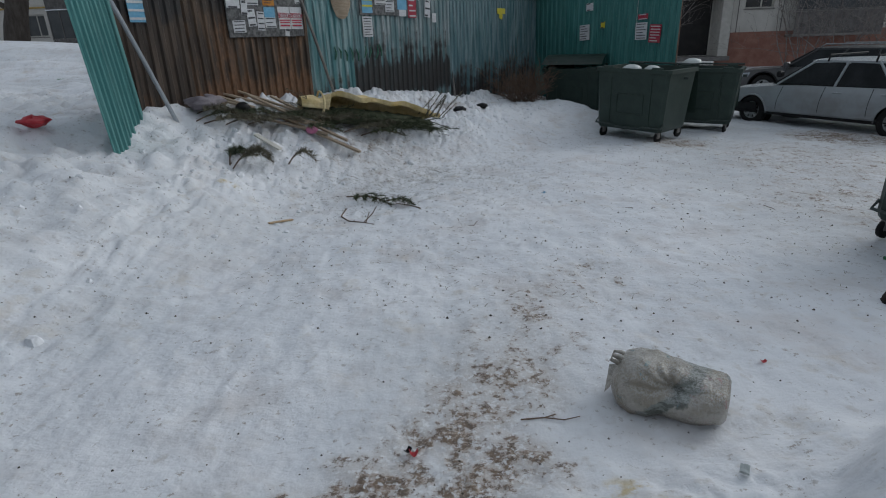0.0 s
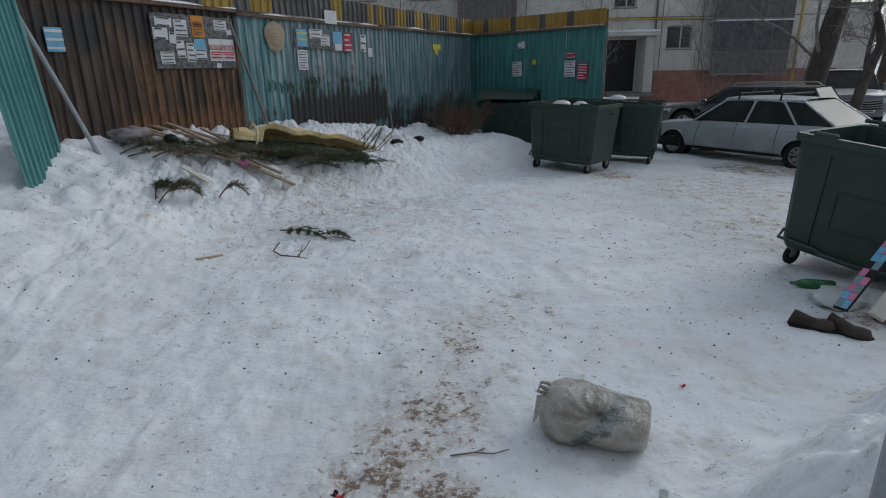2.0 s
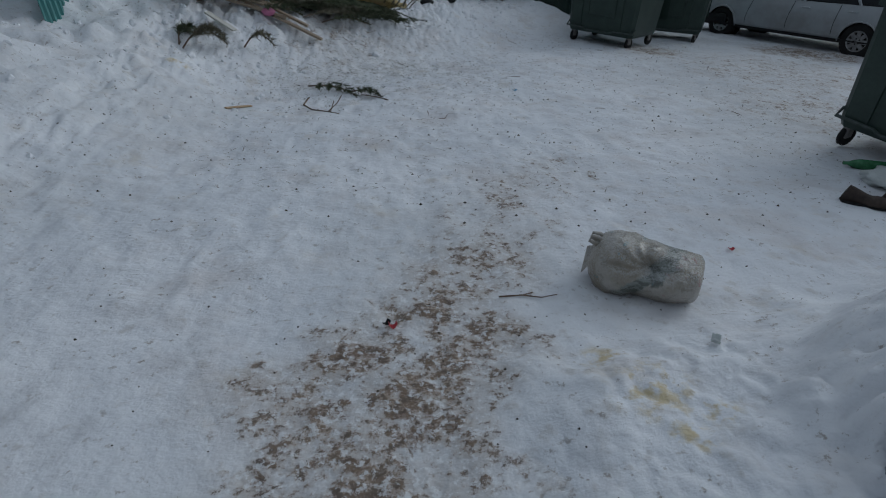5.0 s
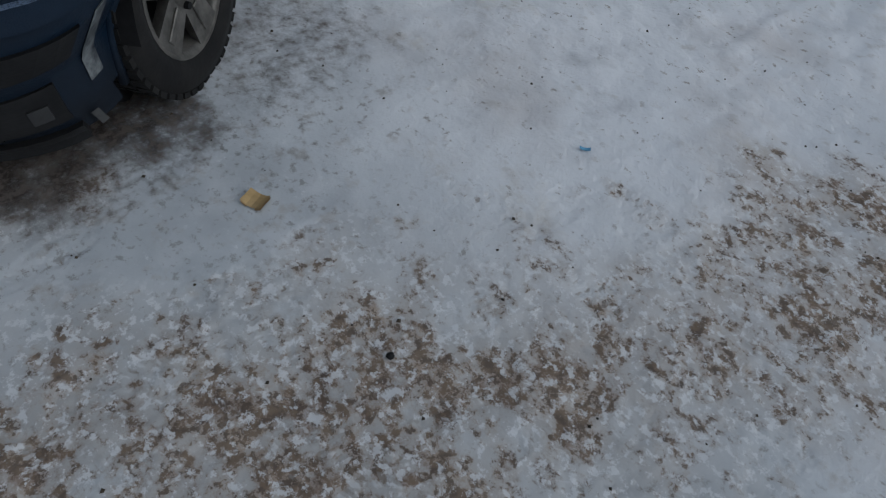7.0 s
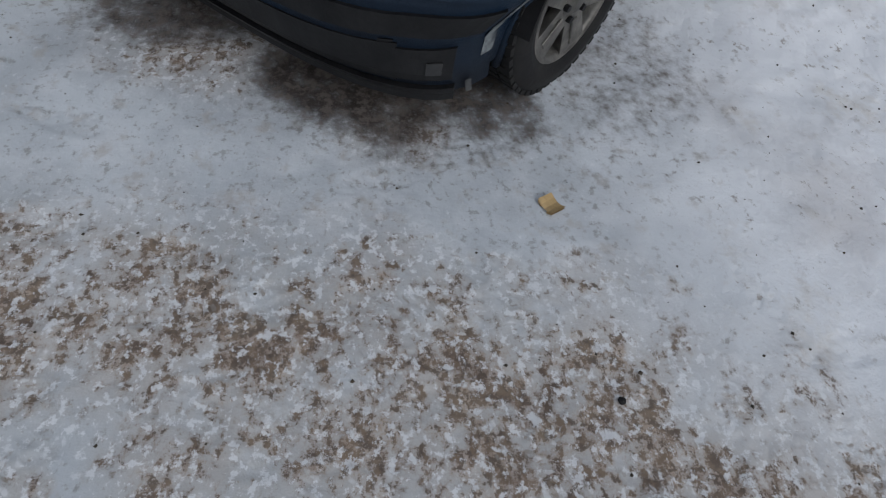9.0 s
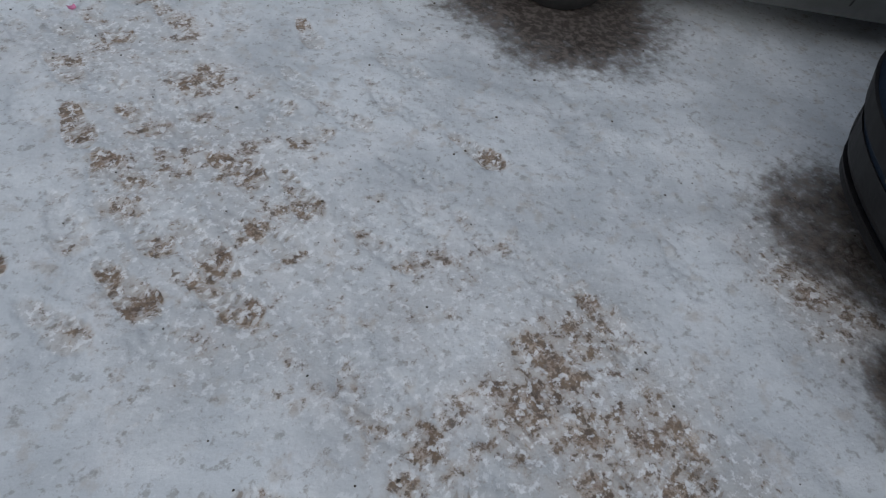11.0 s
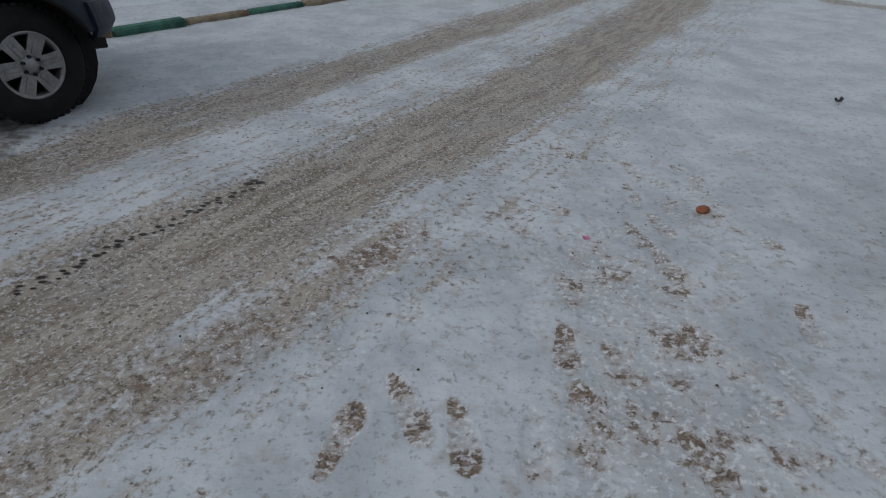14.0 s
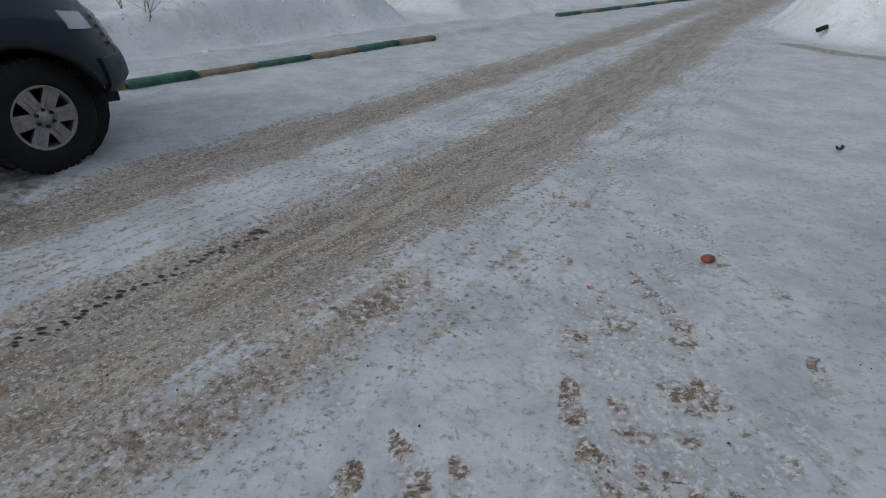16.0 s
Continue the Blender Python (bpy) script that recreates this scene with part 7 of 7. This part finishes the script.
# ---- small litter ----
def scrap(name, x, y, w, l, ang, mat, label, category, curl=0.01, t=0.002):
    g = Geo()
    n = 4
    r = random.Random(int(1000 * x + 77 * y))
    rows = [[(w * (i / n - 0.5), l * (j / n - 0.5), curl * (abs(i / n - 0.5) * 2) ** 2 + 0.25 * curl * r.random()) for i in range(n + 1)] for j in range(n + 1)]
    g.grid(rows)
    g.grid([[(a, b, c - t) for a, b, c in row] for row in reversed(rows)])
    return solo(name, g, mat, pose(x, y, gz(x, y) + 0.006, 0, 0, ang), label, category, "litter on the snow")


scrap("card_chip", -1.41, 0.10, 0.064, 0.052, 25, CARD, "small tan piece of bread crust or card on ice", "card", 0.012, 0.008)
w = scrap("wrapper", -0.14, 1.77, 0.032, 0.024, 10, RED_PL, "crumpled red and black sweet wrapper", "wrapper", 0.02)
scrap("wrapper_scrap", -0.165, 1.79, 0.03, 0.02, 50, BLACK, "black torn half of a sweet wrapper", "wrapper", 0.015)
scrap("red_scrap", 1.52, 2.33, 0.025, 0.02, 0, RED_PL, "tiny red plastic scrap", "scrap", 0.01)
scrap("blue_scrap", -1.0, 1.02, 0.035, 0.012, 40, BLUE_PL, "tiny blue plastic strip", "scrap", 0.005)
scrap("red_scrap", -0.79, -3.63, 0.03, 0.03, 0, PINK, "small pink scrap on ice", "scrap", 0.006)
scrap("dark_scrap", -3.17, -5.64, 0.07, 0.03, 20, DARKPL, "dark scrap on ice", "scrap", 0.03)
scrap("paper_scrap", 1.05, 5.6, 0.04, 0.03, 20, BLUE_PL, "tiny blue paper scrap", "scrap", 0.01)
scrap("foil_scrap", 1.0, 1.52, 0.045, 0.03, 60, CLEAR_BAG, "greenish film scrap half in snow", "scrap", 0.02)
lump("clod", 0.62, 0.76, 0.011, 0.6, BOOT, "dark brown scrap half in snow", "clod", 33)
lump("potato", -1.45, -3.9, 0.028, 0.75, POTATO, "brown potato lying on ice", "potato", 30, sx=1.35, ang=10, amp=0.1)
lump("clod", -0.82, 0.11, 0.009, 0.8, BLACK, "small black clod on ice", "clod", 31)
plank((1.52, 0.93, gz(1.52, 0.93) + 0.03), (1.66, 0.83, gz(1.66, 0.83) + 0.03), 0.05, 0.02, WOOD, "splintered wood piece on the snow bank", "stick")


def twig(pts, r, mat, label, forks=()):
    z = lambda p: (p[0], p[1], gz(p[0], p[1]) + (p[2] if len(p) > 2 else 0.008))
    g = Geo().tube([z(p) for p in pts], [r * (1 - 0.5 * k / (len(pts) - 1)) for k in range(len(pts))], 5)
    for f in forks:
        g.tube([z(p) for p in f], r * 0.6, 4)
    solo("twig", g, mat, Matrix.Identity(4), label, "twig", "fallen twigs")


twig([(-0.92, 5.25), (-0.93, 5.0), (-0.84, 4.87), (-0.70, 4.82), (-0.60, 4.74)], 0.007, BRUSH, "forked reddish brown twig on snow", [[(-0.70, 4.82), (-0.63, 4.93, 0.05), (-0.6, 5.02, 0.09)], [(-0.68, 4.82), (-0.66, 4.95, 0.07)]])
twig([(0.30, 1.95), (0.40, 1.955), (0.48, 1.94), (0.55, 1.96)], 0.004, BRUSH, "thin curved twig on snow", [[(0.40, 1.955), (0.45, 1.975)]])
twig([(0.44, 0.93), (0.455, 0.90), (0.45, 0.87), (0.47, 0.86)], 0.003, BRUSH, "thin curled twig on snow")
twig([(-0.2, 5.12), (-0.3, 5.3), (-0.45, 5.42)], 0.007, BRUSH, "bare end of a fir branch on snow")
for k in range(26):
    x, y = rnd.uniform(-1.2, 4.2), rnd.uniform(3.2, 9.0)
    if y < 4.5:
        continue
    a, l = rnd.uniform(0, 6.3), rnd.uniform(0.03, 0.10)
    b = a + rnd.gauss(0, 0.5)
    twig([(x, y), (x + l * math.cos(a), y + l * math.sin(a)), (x + l * math.cos(a) + 0.5 * l * math.cos(b), y + l * math.sin(a) + 0.5 * l * math.sin(b))], rnd.uniform(0.0015, 0.003), BRUSH, "thin dark twig fallen on snow")

# broken snow on the heaps
rr = random.Random(77)
g = Geo()
for k in range(560):
    if k < 370:
        u, d = rr.uniform(-4.5, 7.0), abs(rr.gauss(0, 0.9)) + 0.6
        x, y = FA[0] + FDIR[0] * u + FDIR[1] * d, FA[1] + FDIR[1] * u - FDIR[0] * d
    elif k < 480:
        u, q = rr.uniform(-2.5, 4.2), rr.uniform(0.9, 2.2)
        x, y = KA[0] + KDIR[0] * u + KOUT[0] * q, KA[1] + KDIR[1] * u + KOUT[1] * q
    else:
        t = rr.uniform(-1.2, 1.6)
        x, y = -8.9 + 3.0 * math.cos(t) * rr.uniform(0.55, 0.95), -12 + 2.9 * math.sin(t) * rr.uniform(0.55, 0.95)
    s = rr.uniform(0.012, 0.038) * (1.7 if rr.random() < 0.08 else 1)
    c = Vector((x, y, gz(x, y) - 0.25 * s))
    q = Matrix.Translation(c) @ pose(0, 0, 0, rr.uniform(0, 360), rr.uniform(0, 360), 0)
    rows = []
    for i in range(5):
        t = -math.pi / 2 + math.pi * i / 4
        rows.append([q @ Vector((s * math.cos(t) * math.cos(a) * rr.uniform(0.75, 1.25), s * math.cos(t) * math.sin(a) * rr.uniform(0.75, 1.25), 0.75 * s * math.sin(t))) for a in (0, 1.05, 2.1, 3.14, 4.2, 5.24)])
        rows[-1].append(rows[-1][0])
    g.grid(rows)
solo("snow_clods", g, SNOW, Matrix.Identity(4), "broken clods of snow on the heaps", "snow", kind="stuff")

# crumbs, needles and clods too many to count
rr = random.Random(31)
g = Geo()
for _ in range(2600):
    if rr.random() < 0.55:
        x, y = rr.uniform(-3.0, 4.5), rr.uniform(1.0, 9.5)
    else:
        x, y = rr.gauss(-0.8, 1.3), rr.uniform(-6, 2)
    if y < 2.6 and rr.random() < 0.6:
        continue
    s = rr.uniform(0.002, 0.006) * (1.6 if y > 2.6 else 1) * (1.3 if rr.random() < 0.06 else 1)
    z = gz(x, y)
    v = [(x + s * math.cos(t) * rr.uniform(0.6, 1.4), y + s * math.sin(t) * rr.uniform(0.6, 1.4), z) for t in (0, 1.6, 3.1, 4.7)]
    g.add(v + [(x, y, z + s * 1.1)], [(0, 1, 4), (1, 2, 4), (2, 3, 4), (3, 0, 4)])
tagged(solo("crumbs", g, plain("dark crumbs", (0.035, 0.03, 0.025), (0.09, 0.07, 0.05), 8, 0.9), Matrix.Identity(4), "dark crumbs and clods strewn over snow", "crumbs"), kind="stuff")
g = Geo()
for _ in range(7500):
    x, y = rr.gauss(-1.0, 0.95), rr.gauss(6.6, 0.7)
    if rr.random() < 0.2:
        x, y = rr.uniform(-1.5, 5.0), rr.uniform(3.0, 10.0)
    elif rr.random() < 0.3:
        x, y = rr.gauss(-0.1, 1.2), rr.gauss(7.4, 1.1)
    a, l = rr.uniform(0, 6.3), rr.uniform(0.02, 0.07)
    z = gz(x, y) + 0.004
    w = 0.0028
    g.add([(x - w * math.sin(a), y + w * math.cos(a), z), (x + w * math.sin(a), y - w * math.cos(a), z), (x + l * math.cos(a), y + l * math.sin(a), z + 0.01 * rr.random())], [(0, 1, 2)])
tagged(solo("fallen_needles", g, FIR_DRY, Matrix.Identity(4), "fallen fir needles strewn over snow", "needles"), kind="stuff")
# melted drip holes along the wheel rut
g = Geo()
for k in range(46):
    t = k / 45
    x = 0.88 + (1.66 - 0.88) * t + rr.gauss(0, 0.012) + (0.035 if k % 3 == 0 else 0)
    y = -4.2 + (-3.15 + 4.2) * t + rr.gauss(0, 0.012)
    s = rr.uniform(0.007, 0.012) * (1.6 if k < 5 else 1)
    z = gz(x, y) + 0.004
    g.add([(x + s * 1.5 * math.cos(q + 0.9) * (1.4 if abs(math.cos(q)) > 0.7 else 1), y + s * math.sin(q + 0.9), z) for q in (2 * math.pi * i / 7 for i in range(7))], [tuple(range(7))])
solo("drip_marks", g, plain("wet dark drips", (0.02, 0.018, 0.015), (0.045, 0.036, 0.028), 20, 0.3), Matrix.Identity(4), "row of dark wet drip marks in a sandy rut", "drips", kind="stuff")
g = Geo().box(-0.12, -0.04, -0.02, 0.12, 0.04, 0.05, bev=0.015)
solo("dark_clod", g, BLACK, pose(-6.2, -11.2, gz(-6.2, -11.2) + 0.12, 20, 10, 30), "dark lump stuck in the snow mound", "clod")
